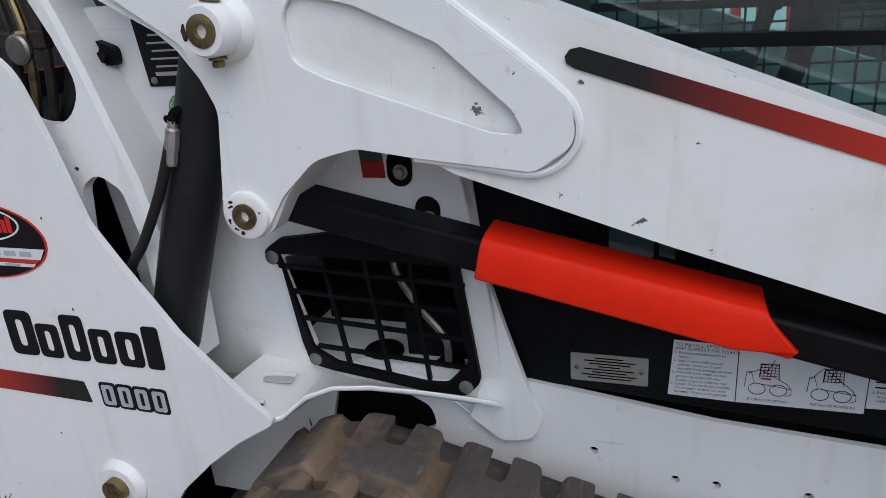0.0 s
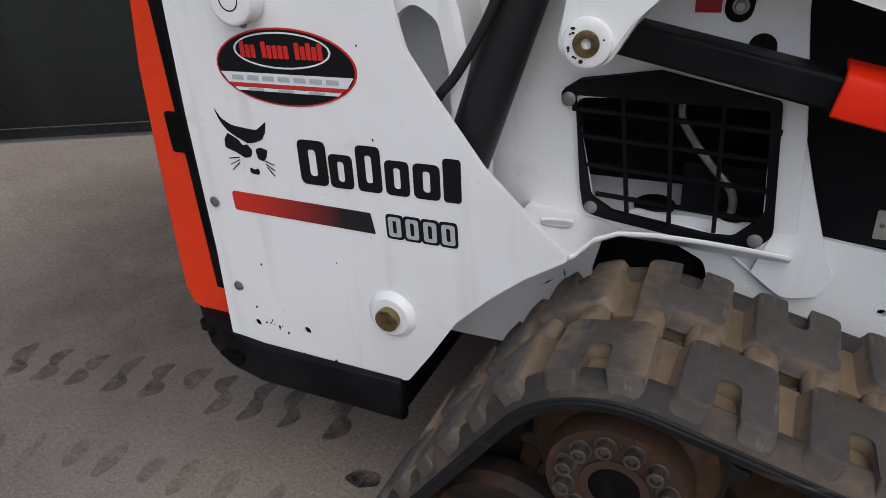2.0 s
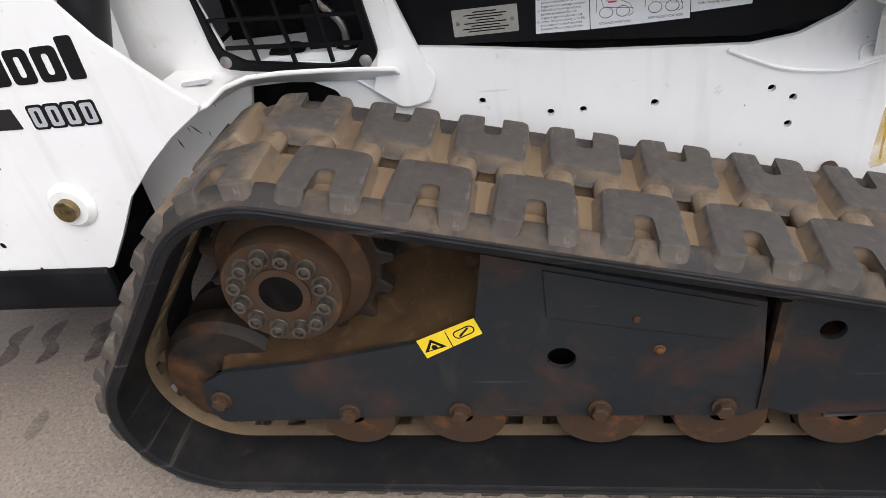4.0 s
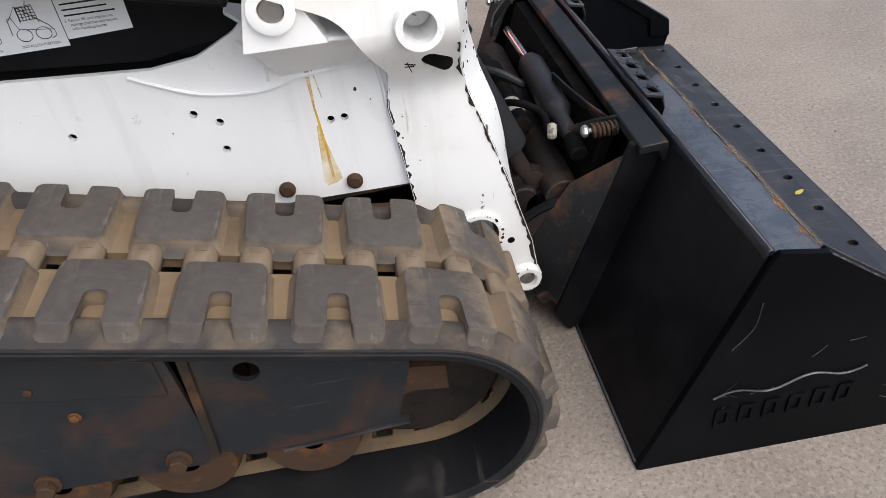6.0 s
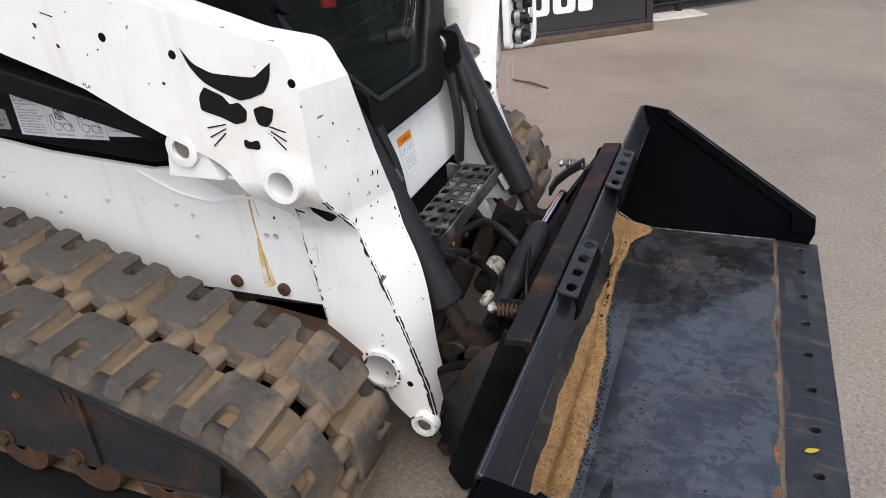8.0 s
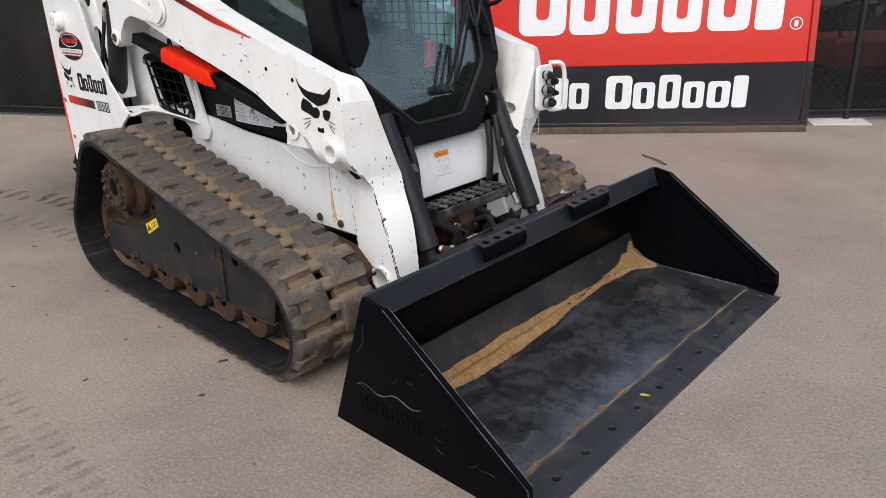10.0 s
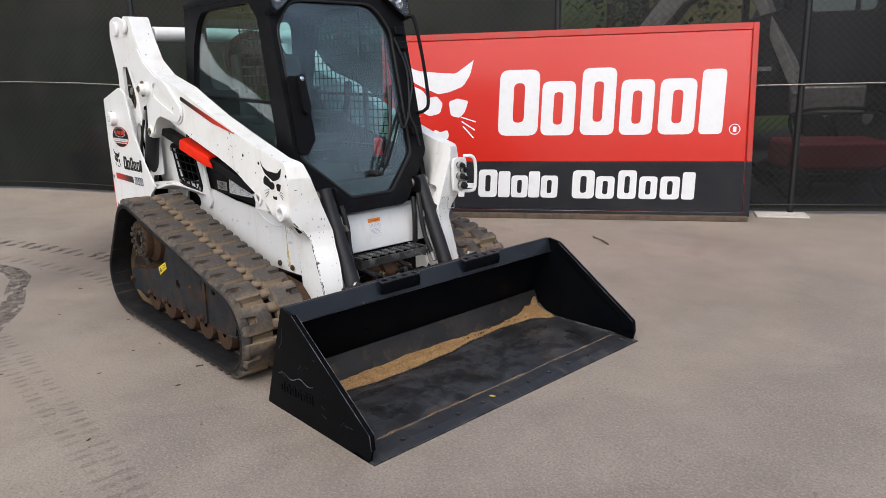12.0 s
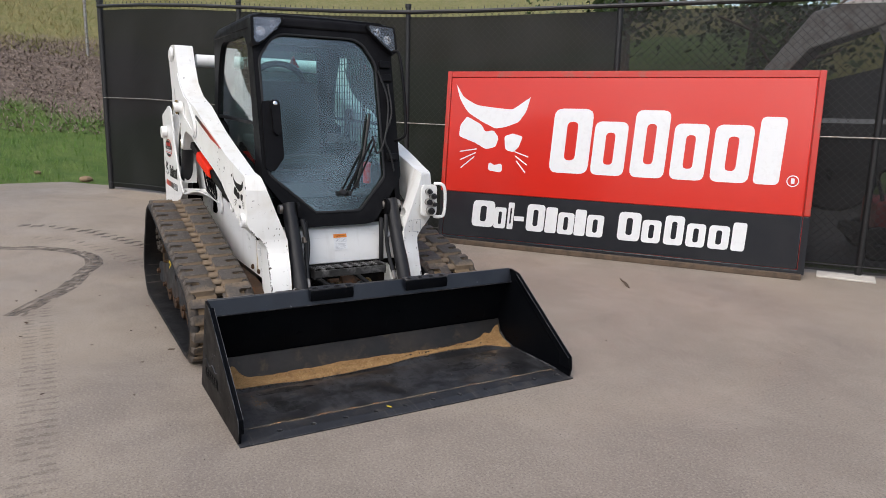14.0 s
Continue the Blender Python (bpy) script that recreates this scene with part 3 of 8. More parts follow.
def fence():
    f = thing("chain_link_fence", "tall black chain-link fence with black mesh windscreen", "fence", FENCE_0)
    height, gap, first, last = 2.52, 2.353, -4, 5
    across = Vector((FX, FY, 0))

    def at(u, z, off=0.0):
        p = across * u + Vector((FY, -FX, 0)) * off
        return Vector((p.x, p.y, z + rise(p.x + FENCE_0.x)))

    for k in range(first, last):
        bm = rod(at(k * gap, -0.05), at(k * gap, height + 0.04), 0.030 if k > first else 0.040, 14)
        rod(at(k * gap, height + 0.03), at(k * gap, height + 0.07), 0.036 if k > first else 0.046, 14, bm)
        part("post", bm, IRON, f)
    lo, hi = first * gap, (last - 1) * gap
    for name, z, r in (("top_rail", height - 0.02, 0.022), ("tension_wire", 1.28, 0.007), ("bottom_wire", 0.10, 0.005)):
        pts = [at(u, z, 0.035) for u in np.linspace(lo, hi, 25)]
        part(name, hose(pts, r, 8, steps=1), IRON if name != "tension_wire" else STEEL, f)
    # diagonal wires of the chain link, in front of the fabric
    bm, pitch, r = B(), 0.075, 0.0022
    span = hi - lo
    for lean in (1, -1):
        k = -height
        while k < span + height:
            u0, u1, z0, z1 = k, k + height, 0.04, height
            if lean < 0:
                u0, u1 = k + height, k
            du = u1 - u0
            a, c = 0.0, 1.0
            for end in (0.0, span):
                t = (end - u0) / du
                if 0 < t < 1:
                    if (u0 < 0 and end == 0) or (u0 > span and end == span):
                        a = max(a, t)
                    elif (u1 < 0 and end == 0) or (u1 > span and end == span):
                        c = min(c, t)
            if (0 <= u0 + du * a <= span + 1e-6) and c > a and -1e-6 <= u0 + du * c <= span + 1e-6:
                n = 4
                rows = []
                for s in range(n + 1):
                    t = a + (c - a) * s / n
                    p = at(lo + u0 + du * t, z0 + (z1 - z0) * t, 0.028 + 0.003 * lean)
                    rows.append([bm.verts.new(p + o) for o in (Vector((0, 0, r)), Vector((r * FX, r * FY, -r * 0.7)), Vector((-r * FX, -r * FY, -r * 0.7)))])
                for p0, p1 in zip(rows, rows[1:]):
                    for j in range(3):
                        bm.faces.new((p0[j], p0[(j + 1) % 3], p1[(j + 1) % 3], p1[j]))
            k += pitch
    tagged(part("chain_link", bm, IRON, f), kind="stuff")
    # knuckles along the top
    bm = B()
    for k in range(int(span / pitch)):
        p = at(lo + k * pitch, height, 0.03)
        rod(p, p + Vector((0, 0, 0.03)), 0.004, 4, bm, 0.001)
    tagged(part("knuckles", bm, IRON, f), kind="stuff")
    # fabric, slightly billowing between the posts
    nz = 26
    for u0, u1, nu, cloth, label in ((lo + 0.03, -gap, 72, FABRIC, "sagging black woven privacy mesh"), (-gap + 0.004, hi - 0.03, 120, FABRIC_OPEN, "thin see-through black privacy mesh")):
        bm, rows = B(), []
        for i in range(nu + 1):
            u = u0 + (u1 - u0) * i / nu
            rows.append([bm.verts.new(at(u, 0.03 + (height - 0.10) * j / nz, 0.006 + 0.008 * noise.noise((u * 2.2, j * 0.5, 0)) + 0.006 * noise.noise((u * 9, j * 0.8, 4)))) for j in range(nz + 1)])
        for a, c in zip(rows, rows[1:]):
            for j in range(nz):
                bm.faces.new((a[j], c[j], c[j + 1], a[j + 1]))
        part("windscreen", bm, cloth, f, label)
    return f


fence()

SIGN = Matrix.Translation((-0.996, 2.268, 0.0)) @ Matrix.Rotation(radians(35.3), 4, "Z") @ Matrix.Rotation(radians(90 - 5.6), 4, "X")


def bar(u0, u1, v0, v1, r):
    return fil([(u0, v0, r), (u1, v0, r), (u1, v1, r), (u0, v1, r)], 4)


def block(bm, u0, u1, v0, v1, lean, depth, at, hollow=True):
    """A plain letter-sized shape: a rounded bar with a slit."""
    w, h = u1 - u0, v1 - v0
    skew = lambda pts: [(x + (y - v0) * lean, y) for x, y in pts]
    holes = [skew(bar(u0 + w * 0.36, u1 - w * 0.36, v0 + h * 0.2, v1 - h * 0.2, w * 0.13))] if hollow else []
    sheet(bm, skew(bar(u0, u1, v0, v1, w * 0.22)), holes, depth, at)


def emblem(parent, material, u, v, s, depth, at, label, skin=None):
    """A plain emblem: a horned crescent, two blobs, a block and bars, in a square of side s."""
    shapes = [[(0.0, 1.0), (0.10, 0.85, .2), (0.28, 0.76, .3), (0.56, 0.73, .3), (0.72, 0.72, .1), (0.92, 0.86), (0.88, 0.70, .2), (0.80, 0.58, .1), (0.64, 0.52, .1), (0.52, 0.50, .08), (0.34, 0.58, .2), (0.16, 0.68, .3), (0.05, 0.84, .3)],
              [(0.16, 0.63, .02), (0.34, 0.545, .1), (0.40, 0.46, .04), (0.50, 0.48, .04), (0.57, 0.40, .05), (0.54, 0.29, .06), (0.42, 0.26, .08), (0.28, 0.33, .1), (0.07, 0.40, .04), (0.08, 0.53, .1)],
              [(0.64, 0.42, .04), (0.74, 0.45, .04), (0.86, 0.42, .02), (0.82, 0.30, .06), (0.76, 0.24, .04), (0.66, 0.26, .06)],
              [(0.46, 0.02, .04), (0.64, 0.0, .04), (0.63, 0.11, .03), (0.54, 0.08, .05), (0.47, 0.12, .03)]]
    for y0, tilt in ((0.24, 10), (0.17, 25), (0.10, 40)):
        shapes += [slot(0.20, y0, 0.22, 0.013, tilt, 3), slot(0.86, y0 - 0.02, 0.18, 0.013, -tilt - 8, 3)]
    for k, pts in enumerate(shapes):
        pts = fil(pts, 4) if k < 4 else pts
        bm = sheet(B(), [(u + x * s, v + y * s) for x, y in pts], (), depth, at)
        if skin:
            for w in bm.verts:
                w.co.y += skin(w.co.x, w.co.z)
        part("emblem_shape", bm, material, parent, label if k == 0 else "")


# widths of the nine and six shapes of each word, as shares of the word's length; tall or short
WORD = ((0.0, 0.186, 1), (0.199, 0.352, 0), (0.379, 0.531, 1), (0.554, 0.700, 0), (0.724, 0.88, 0), (0.899, 1.0, 2))
WORDS = ((0.0, 0.105, 1), (0.105, 0.16, 0), (0.168, 0.195, 1), (0.2, 0.245, 3), (0.255, 0.335, 1), (0.34, 0.39, 2), (0.395, 0.465, 0), (0.468, 0.515, 2), (0.52, 0.59, 0))


def word(bm, u, v, length, tall, low, lean, depth, at, shapes=WORD):
    for a, c, kind in shapes:
        h = {0: low, 1: tall, 2: tall * 0.94, 3: low}[kind]
        if kind == 3:
            sheet(bm, bar(u + a * length, u + c * length, v + low * 0.42, v + low * 0.64, 0.004), (), depth, at)
        else:
            block(bm, u + a * length, u + c * length, v, v + h, lean, depth, at, kind != 2 and (c - a) * length > low * 0.28)


def dealer_sign():
    s = thing("dealer_sign", "large glossy red and black dealer sign leaning against the fence", "sign", (-0.996, 2.268, 0))
    inv = Matrix.Translation((0.996, -2.268, 0))
    at = inv @ SIGN
    W, H = 3.69, 1.835
    up = lambda w: at @ Matrix.Translation((0, 0.04, w))
    part("back_panel", sheet(B(), [(0, 0), (W, 0), (W, H), (0, H)], (), -0.16, up(-0.02)), SIGN_EDGE, s, "weathered red metal sign box", 0.012)
    part("red_face", sheet(B(), [(0.055, 0.535), (W - 0.06, 0.535), (W - 0.06, H - 0.07), (0.055, H - 0.07)], (), 0.022, up(-0.02)), SIGN_RED, s, "glossy red upper sign face", 0.01)
    part("black_face", sheet(B(), [(0.055, 0.05), (W - 0.06, 0.05), (W - 0.06, 0.531), (0.055, 0.531)], (), 0.022, up(-0.02)), SIGN_BLACK, s, "glossy black lower sign face", 0.01)
    for pts, mat in ((((0, 0.535), (0.05, 0.535), (0.05, H), (0, H)), SIGN_EDGE), (((W - 0.055, 0.535), (W, 0.535), (W, H), (W - 0.055, H)), SIGN_EDGE), (((0.05, H - 0.065), (W - 0.055, H - 0.065), (W - 0.055, H), (0.05, H)), SIGN_EDGE), (((0.05, 0), (W - 0.055, 0), (W - 0.055, 0.045), (0.05, 0.045)), SIGN_BLACK), (((0, 0), (0.05, 0), (0.05, 0.533), (0, 0.533)), SIGN_BLACK), (((W - 0.055, 0), (W, 0), (W, 0.533), (W - 0.055, 0.533)), SIGN_BLACK)):
        part("frame_rail", sheet(B(), pts, (), 0.018, up(-0.02)), mat, s, "", 0.006)
    bm = B()
    word(bm, 1.225, 0.80, 2.175, 0.655, 0.535, 0.04, 0.003, up(0.002))
    part("lettering", bm, DECAL_WHITE, s, "row of large white letter shapes")
    bm = B()
    word(bm, 0.40, 0.170, 2.44, 0.285, 0.225, 0.04, 0.003, up(0.002), WORDS)
    word(bm, 1.985, 0.165, 1.185, 0.285, 0.225, 0.04, 0.003, up(0.002))
    part("lettering", bm, DECAL_WHITE, s, "row of small white letter shapes")
    emblem(s, DECAL_WHITE, 0.118, 0.765, 0.93, 0.003, up(0.002), "white emblem shapes")
    bm = B()
    sheet(bm, ring(3.515, 0.845, 0.052, 24), [ring(3.515, 0.845, 0.044, 24)], 0.003, up(0.002))
    sheet(bm, bar(3.50, 3.53, 0.82, 0.87, 0.006), (), 0.003, up(0.002))
    part("mark", bm, DECAL_WHITE, s)
    part("skid", box(0.02, W - 0.02, -0.05, 0.10, -0.02, 0.03, None), TIMBER, s, "weathered timber rail under the sign", 0.006).matrix_local = Matrix.Translation((0, 0, 0.02)) @ Matrix.Rotation(radians(35.3), 4, "Z")
    return s


dealer_sign()

def lot():
    """Asphalt of the yard behind the fence."""
    bm = B()
    across, off = Vector((FX, FY, 0)), Vector((-FY, FX, 0))
    rows = [[bm.verts.new(FENCE_0 + across * u + off * v + Vector((0, 0, .012))) for v in (.55, 4, 9, 16)] for u in (-4.2, -1, 3, 8, 14)]
    for a, c in zip(rows, rows[1:]):
        for j in range(3):
            bm.faces.new((a[j], c[j], c[j + 1], a[j + 1]))
    m = surface("dark_worn_asphalt", (0.040, 0.039, 0.038), 0.85, layers=[((0.065, 0.062, 0.058), 3.0, 0.4, 0.7, 0.6)], relief=(60, 0.4, 0.005))
    tagged(finish("lot", bm, m), "dark asphalt lot behind the fence", "pavement", kind="structure")


lot()

slab = tagged(finish("concrete_slab", box(-0.24, 0.24, -0.13, 0.13, 0.0, 0.018), CONCRETE_PALE, bevel=0.006), "pale flat concrete slab lying by the fence foot", "slab")
slab.matrix_world = pose(2.13, 4.86, 0.0, 0, 0, 32)


def backdrop():
    """Far woods all round the horizon behind the camera."""
    bm = B()
    n, cols = 220, []
    for k in range(n + 1):
        a = radians(-165 + 255 * k / n)
        r = 60
        h = 9 + 5 * noise.noise((k * 0.16, 0, 0)) + 2.2 * noise.noise((k * 0.7, 5, 0)) + 1.0 * noise.noise((k * 2.1, 9, 0))
        cols.append([bm.verts.new((r * math.cos(a), r * math.sin(a), z)) for z in (-1, h)])
    for a, c in zip(cols, cols[1:]):
        bm.faces.new((a[0], c[0], c[1], a[1]))
    m = surface("distant_dark_woods", (0.020, 0.030, 0.012), 0.95, layers=[((0.05, 0.06, 0.02), 0.5, 0.4, 0.7, 0.7)])
    tagged(finish("backdrop", bm, m), "distant dark tree line round the yard", "backdrop", kind="structure")


backdrop()

# ---- the compact track loader (x forward, y to its left, right-hand side at negative y) ----
loader = thing("compact_track_loader", "white compact track loader with black cab on rubber tracks", "track loader", (0.9, 0, 0))
loader.location = (0, 0, 0)

TOWER = fil([(-.33, .458), (-.318, .70), (-.316, 1.0), (-.302, 1.352, .025), (.015, 1.428, .09), (.112, 1.395, .10), (.152, 1.27, .06), (.185, 1.14, .05), (.23, 1.07), (.312, .953), (.414, .85), (.465, .808, .012), (.386, .758, .06), (.319, .704), (.245, .633), (.188, .547), (.128, .464, .02)], 5)


def tower(s):
    y = 0.675 * s
    holes = [ring(*p, .009, 10) for p in ((-.245, .526), (-.110, .535))]
    t = part("rear_tower", plate(TOWER, y, y - s * .012, holes), WHITE, loader, "white painted steel rear side panel", .003)
    # returns the box behind the outer sheet
    part("tower_web", plate([(-.30, .50), (-.29, 1.30), (.02, 1.36), (.10, 1.25), (.115, 1.08), (.27, .86), (.20, .62), (.10, .50)], y - s * .014, y - s * .075), WHITE, loader, "", .004)
    px, pz = -.117, 1.224
    part("pivot_cap", rod((px, y, pz), (px, y + s * .042, pz), .045, 36), WHITE, t, "round white pivot boss", .004)
    part("pin_face", sheet(B(), ring(px, pz, .020, 24), [ring(px, pz, .0178, 24)], .002, side(y + s * .0425)), DARK, t)
    for dz in (.046, -.046):
        part("grease_nipple", rod((px + .006, y + s * .022, pz + dz - .004), (px + .006, y + s * .022, pz + dz + .004), .006, 8), STEEL, t)
    bm = lathe([(.052, 0), (.052, .25), (.040, 1.0), (0, 1)], (.109, y, .626), (.109, y + s * .014, .626), 28)
    part("bolt_boss", bm, WHITE, t)
    bm = pipe((.109, y + s * .012, .626), (.109, y + s * .030, .626), .024, .010, 20)
    bolt(bm, (.109, y + s * .012, .626), (0, s, 0), .014, .016)
    part("bolt", bm, BRASS, t, "greasy steel bolt")
    for x, z in ((-.245, .526), (-.110, .535)):
        part("hole", rod((x, y - s * .008, z), (x, y - s * .004, z), .011, 12), DARK, t)
    rng = random.Random(21)
    bm = B()
    for _ in range(30):
        x, z = rng.choice(((rng.gauss(-.19, .03), rng.gauss(.545, .02)), (rng.uniform(-.31, .10), .464 + abs(rng.gauss(0, .006))), (rng.uniform(-.3, .2), rng.uniform(.5, 1.3))))
        r = rng.uniform(.001, .0035)
        sheet(bm, [(x + r * rng.uniform(.4, 1.5) * math.cos(q * 1.05), z + r * rng.uniform(.4, 2.2) * math.sin(q * 1.05)) for q in range(6)], (), s * .0006, side(y + s * .0002))
    tagged(part("chipped_paint", bm, CHIP, t), kind="stuff")
    for x, z in ((-.276, .617), (-.289, .817)):
        part("plug", rod((x, y, z), (x, y + s * .006, z), .0115, 14), STEEL, t)
    return t


def tower_decals(t, s):
    y = 0.675 * s
    at = side(y + s * .0004)
    d = s * .0012
    bm = B()
    for a, c, kind in WORD:
        u0, u1 = -.058 + a * .33, -.058 + c * .33
        block(bm, u0, u1, .885, .885 + {0: .066, 1: .088, 2: .080}[kind], 0.02, d, at, kind != 2)
    part("lettering", bm, DECAL_BLACK, t, "row of black letter shapes")
    emblem(t, DECAL_BLACK, -.238, .890, .128, d, at, "black emblem shapes")
    part("stripe", sheet(B(), fil([(-.238, .806, .008), (.092, .800, .002), (.085, .842, .002), (-.238, .848, .008)]), (), d, at), FADE_BACK, t, "red stripe fading to black")
    for k in range(4):
        bm, top = B(), B()
        u0 = .117 + k * .036
        sheet(bm, bar(u0, u0 + .036, .796, .846, .008), (), d, at)
        sheet(top, bar(u0 + .005, u0 + .031, .801, .841, .006), [bar(u0 + .014, u0 + .022, .808, .834, .003)], s * .0006, side(y + s * .0017))
        part("model_plate", bm, DECAL_BLACK, t)
        part("model_mark", top, DECAL_GREY, t)
    # oval dealer sticker
    cx, cz = -.057, 1.103
    part("oval_sticker", sheet(B(), ring(cx, cz, .150, 40, .069), (), d, at), DECAL_RED, t, "oval dealer sticker")
    part("oval_field", sheet(B(), ring(cx, cz, .146, 40, .066), (), s * .0006, side(y + s * .0017)), DECAL_BLACK, t)
    at2 = side(y + s * .0024)
    e = s * .0005
    part("oval_ring", sheet(B(), ring(cx, cz + .030, .103, 32, .032), [ring(cx, cz + .030, .099, 32, .029)], e, at2), DECAL_WHITE, t)
    bm = B()
    sheet(bm, [(cx - .128, cz - .030), (cx + .128, cz - .030), (cx + .142, cz - .011), (cx - .142, cz - .011)], (), e, at2)
    sheet(bm, [(cx - .108, cz - .044), (cx + .108, cz - .044), (cx + .116, cz - .038), (cx - .116, cz - .038)], (), e, at2)
    part("oval_band", bm, DECAL_WHITE, t)
    part("oval_band", sheet(B(), [(cx - .118, cz - .037), (cx + .118, cz - .037), (cx + .127, cz - .0305), (cx - .127, cz - .0305)], (), e, at2), DECAL_RED, t)
    at3 = side(y + s * .0030)
    bm = B()
    for k in range(15):
        if k not in (3, 9):
            u0 = cx - .088 + k * .0118
            sheet(bm, bar(u0, u0 + .0098, cz + .016, cz + (.045 if k in (0, 4, 10, 12, 14) else .039), .002), (), e, at3)
    part("oval_lettering", bm, DECAL_RED, t)
    bm = B()
    for k in range(7):
        u0 = cx - .118 + k * .034
        sheet(bm, bar(u0, u0 + .026, cz - .025, cz - .016, .002), (), e, at3)
    for k in range(3):
        u0 = cx - .085 + k * .066
        sheet(bm, bar(u0, u0 + .034, cz - .0435, cz - .0388, .001), (), e, at3)
    part("oval_lettering", bm, DECAL_GREY, t)


def rear_end():
    # orange tail gate, rounded, spanning both towers
    rows = []
    prof = [(-.335, 1.332), (-.385, 1.320), (-.425, 1.288), (-.450, 1.235), (-.478, 1.08), (-.492, .90), (-.505, .72), (-.512, .54), (-.498, .492), (-.46, .478), (-.335, .484)]
    for y, k in ((-.625, .93), (-.61, .985), (-.58, 1.0), (.58, 1.0), (.61, .985), (.625, .93)):
        rows.append([(-.335 + (x + .335) * k, y, .9 + (z - .9) * (1 - (1 - k) * .25)) for x, z in prof])
    gate = part("tail_gate", loft(rows), ORANGE, loader, "orange-red curved rear door", .006)
    for s in (-1, 1):
        # dark strip and block painting the shade of the door gap and latch recess
        part("dark_gap_strip", box(-.397, -.335, s * .6265, s * .60, .56, 1.29), DARK, gate, "black gap beside the rear door", .004)
        part("latch_recess", box(-.425, -.34, s * .632, s * .60, .895, .985), DARK, gate, "", .006)
    part("rear_panel", box(-.345, -.325, -.655, .655, .47, 1.33), BLACK, loader)
    # black bumper wrapping the corners
    outer = [(.115, -.690), (-.25, -.692), (-.36, -.680), (-.44, -.645), (-.515, -.585), (-.56, -.48), (-.58, -.30), (-.58, .30), (-.56, .48), (-.515, .585), (-.44, .645), (-.36, .680), (-.25, .692), (.115, .690)]
    rows = []
    for k, (x, y) in enumerate(outer):
        back = smoothstep(-.15, -.5, x)
        inn = Vector((x, y)) * (1 - .05 * back) + Vector((.06 * back, 0)) - Vector((0, math.copysign(.03, y)))
        top, low = .466 + .028 * back, .36 + .012 * back
        rows.append([(x, y, top - .008), (x * .99 + .005, y * .992, top), (inn.x, inn.y, top), (inn.x, inn.y, low), (x * .985 + .01 * back, y * .985, low), (x, y, low + .03 * back + .004)])
    bump_ob = part("rear_bumper", loft(rows), BLACK, loader, "black steel rear bumper", .006)
    # near-black plates and rods paint the shaded openings of the bumper
    for s in (-1, 1):
        part("tie_down_eye", plate(fil([(-.385, .43, .01), (-.315, .395, .008), (-.295, .432, .008)]), s * .688, s * .6935), DARK, bump_ob)
        for u, z0 in ((-.405, .462), (-.452, .452)):
            part("bumper_slot", rod((u, s * (.664 + (u + .405) * .55), z0 - .012), (u - .028, s * (.640 + (u + .405) * .55), z0 - .010), .011, 12), DARK, bump_ob)
    part("counterweight", box(-.36, .10, -.64, .64, .36, .47), BLACK, loader)


ARM = [(.15, 1.80, .05), (.20, 1.865, .05), (.30, 1.855, .04), (.37, 1.72, .05), (.46, 1.59, .06), (.62, 1.497, .06), (.90, 1.423, .05), (1.05, 1.362), (1.30, 1.262), (1.60, 1.160), (1.86, 1.078, .04), (1.945, 1.055, .035), (1.962, .98), (1.962, .82, .05), (1.968, .705, .05), (1.985, .625, .04), (2.010, .553, .04), (2.038, .465), (2.061, .39), (2.096, .263, .03), (2.110, .165, .03), (2.078, .130, .035), (2.02, .185, .02), (1.925, .295), (1.862, .382, .03), (1.848, .518, .05), (1.835, .62, .05), (1.845, .70, .06), (1.78, .833, .10), (1.675, .885), (1.50, .978, .06), (1.30, 1.050), (1.06, 1.128), (.79, 1.222), (.737, 1.250, .03), (.665, 1.264, .05), (.605, 1.248, .07), (.548, 1.195, .09), (.508, 1.130, .04), (.462, 1.112, .035), (.428, 1.15, .035), (.448, 1.24, .03), (.458, 1.318, .05), (.405, 1.392, .03), (.375, 1.418, .02), (.285, 1.468, .04), (.215, 1.57, .06), (.165, 1.70, .06)]


def arm_out(x, z):
    """Outer face of the arm, metres from the middle plane."""
    y = .655 - .035 * smoothstep(.7, 1.5, x) - .03 * smoothstep(1.55, 2.0, x)
    low = smoothstep(.80, .64, z) * smoothstep(1.6, 1.75, x)
    return y * (1 - low) + .487 * low


def arm_in(x, z):
    y = .530 - .012 * smoothstep(1.0, 1.9, x)
    low = min(1, max(0, (1.07 - z) / .37)) * smoothstep(1.75, 1.9, x)
    return y * (1 - low) + .378 * low


def arm_lead(z):
    """How far the inner front edge stands ahead of the outer one."""
    return .040 - .055 * smoothstep(.57, .22, z)


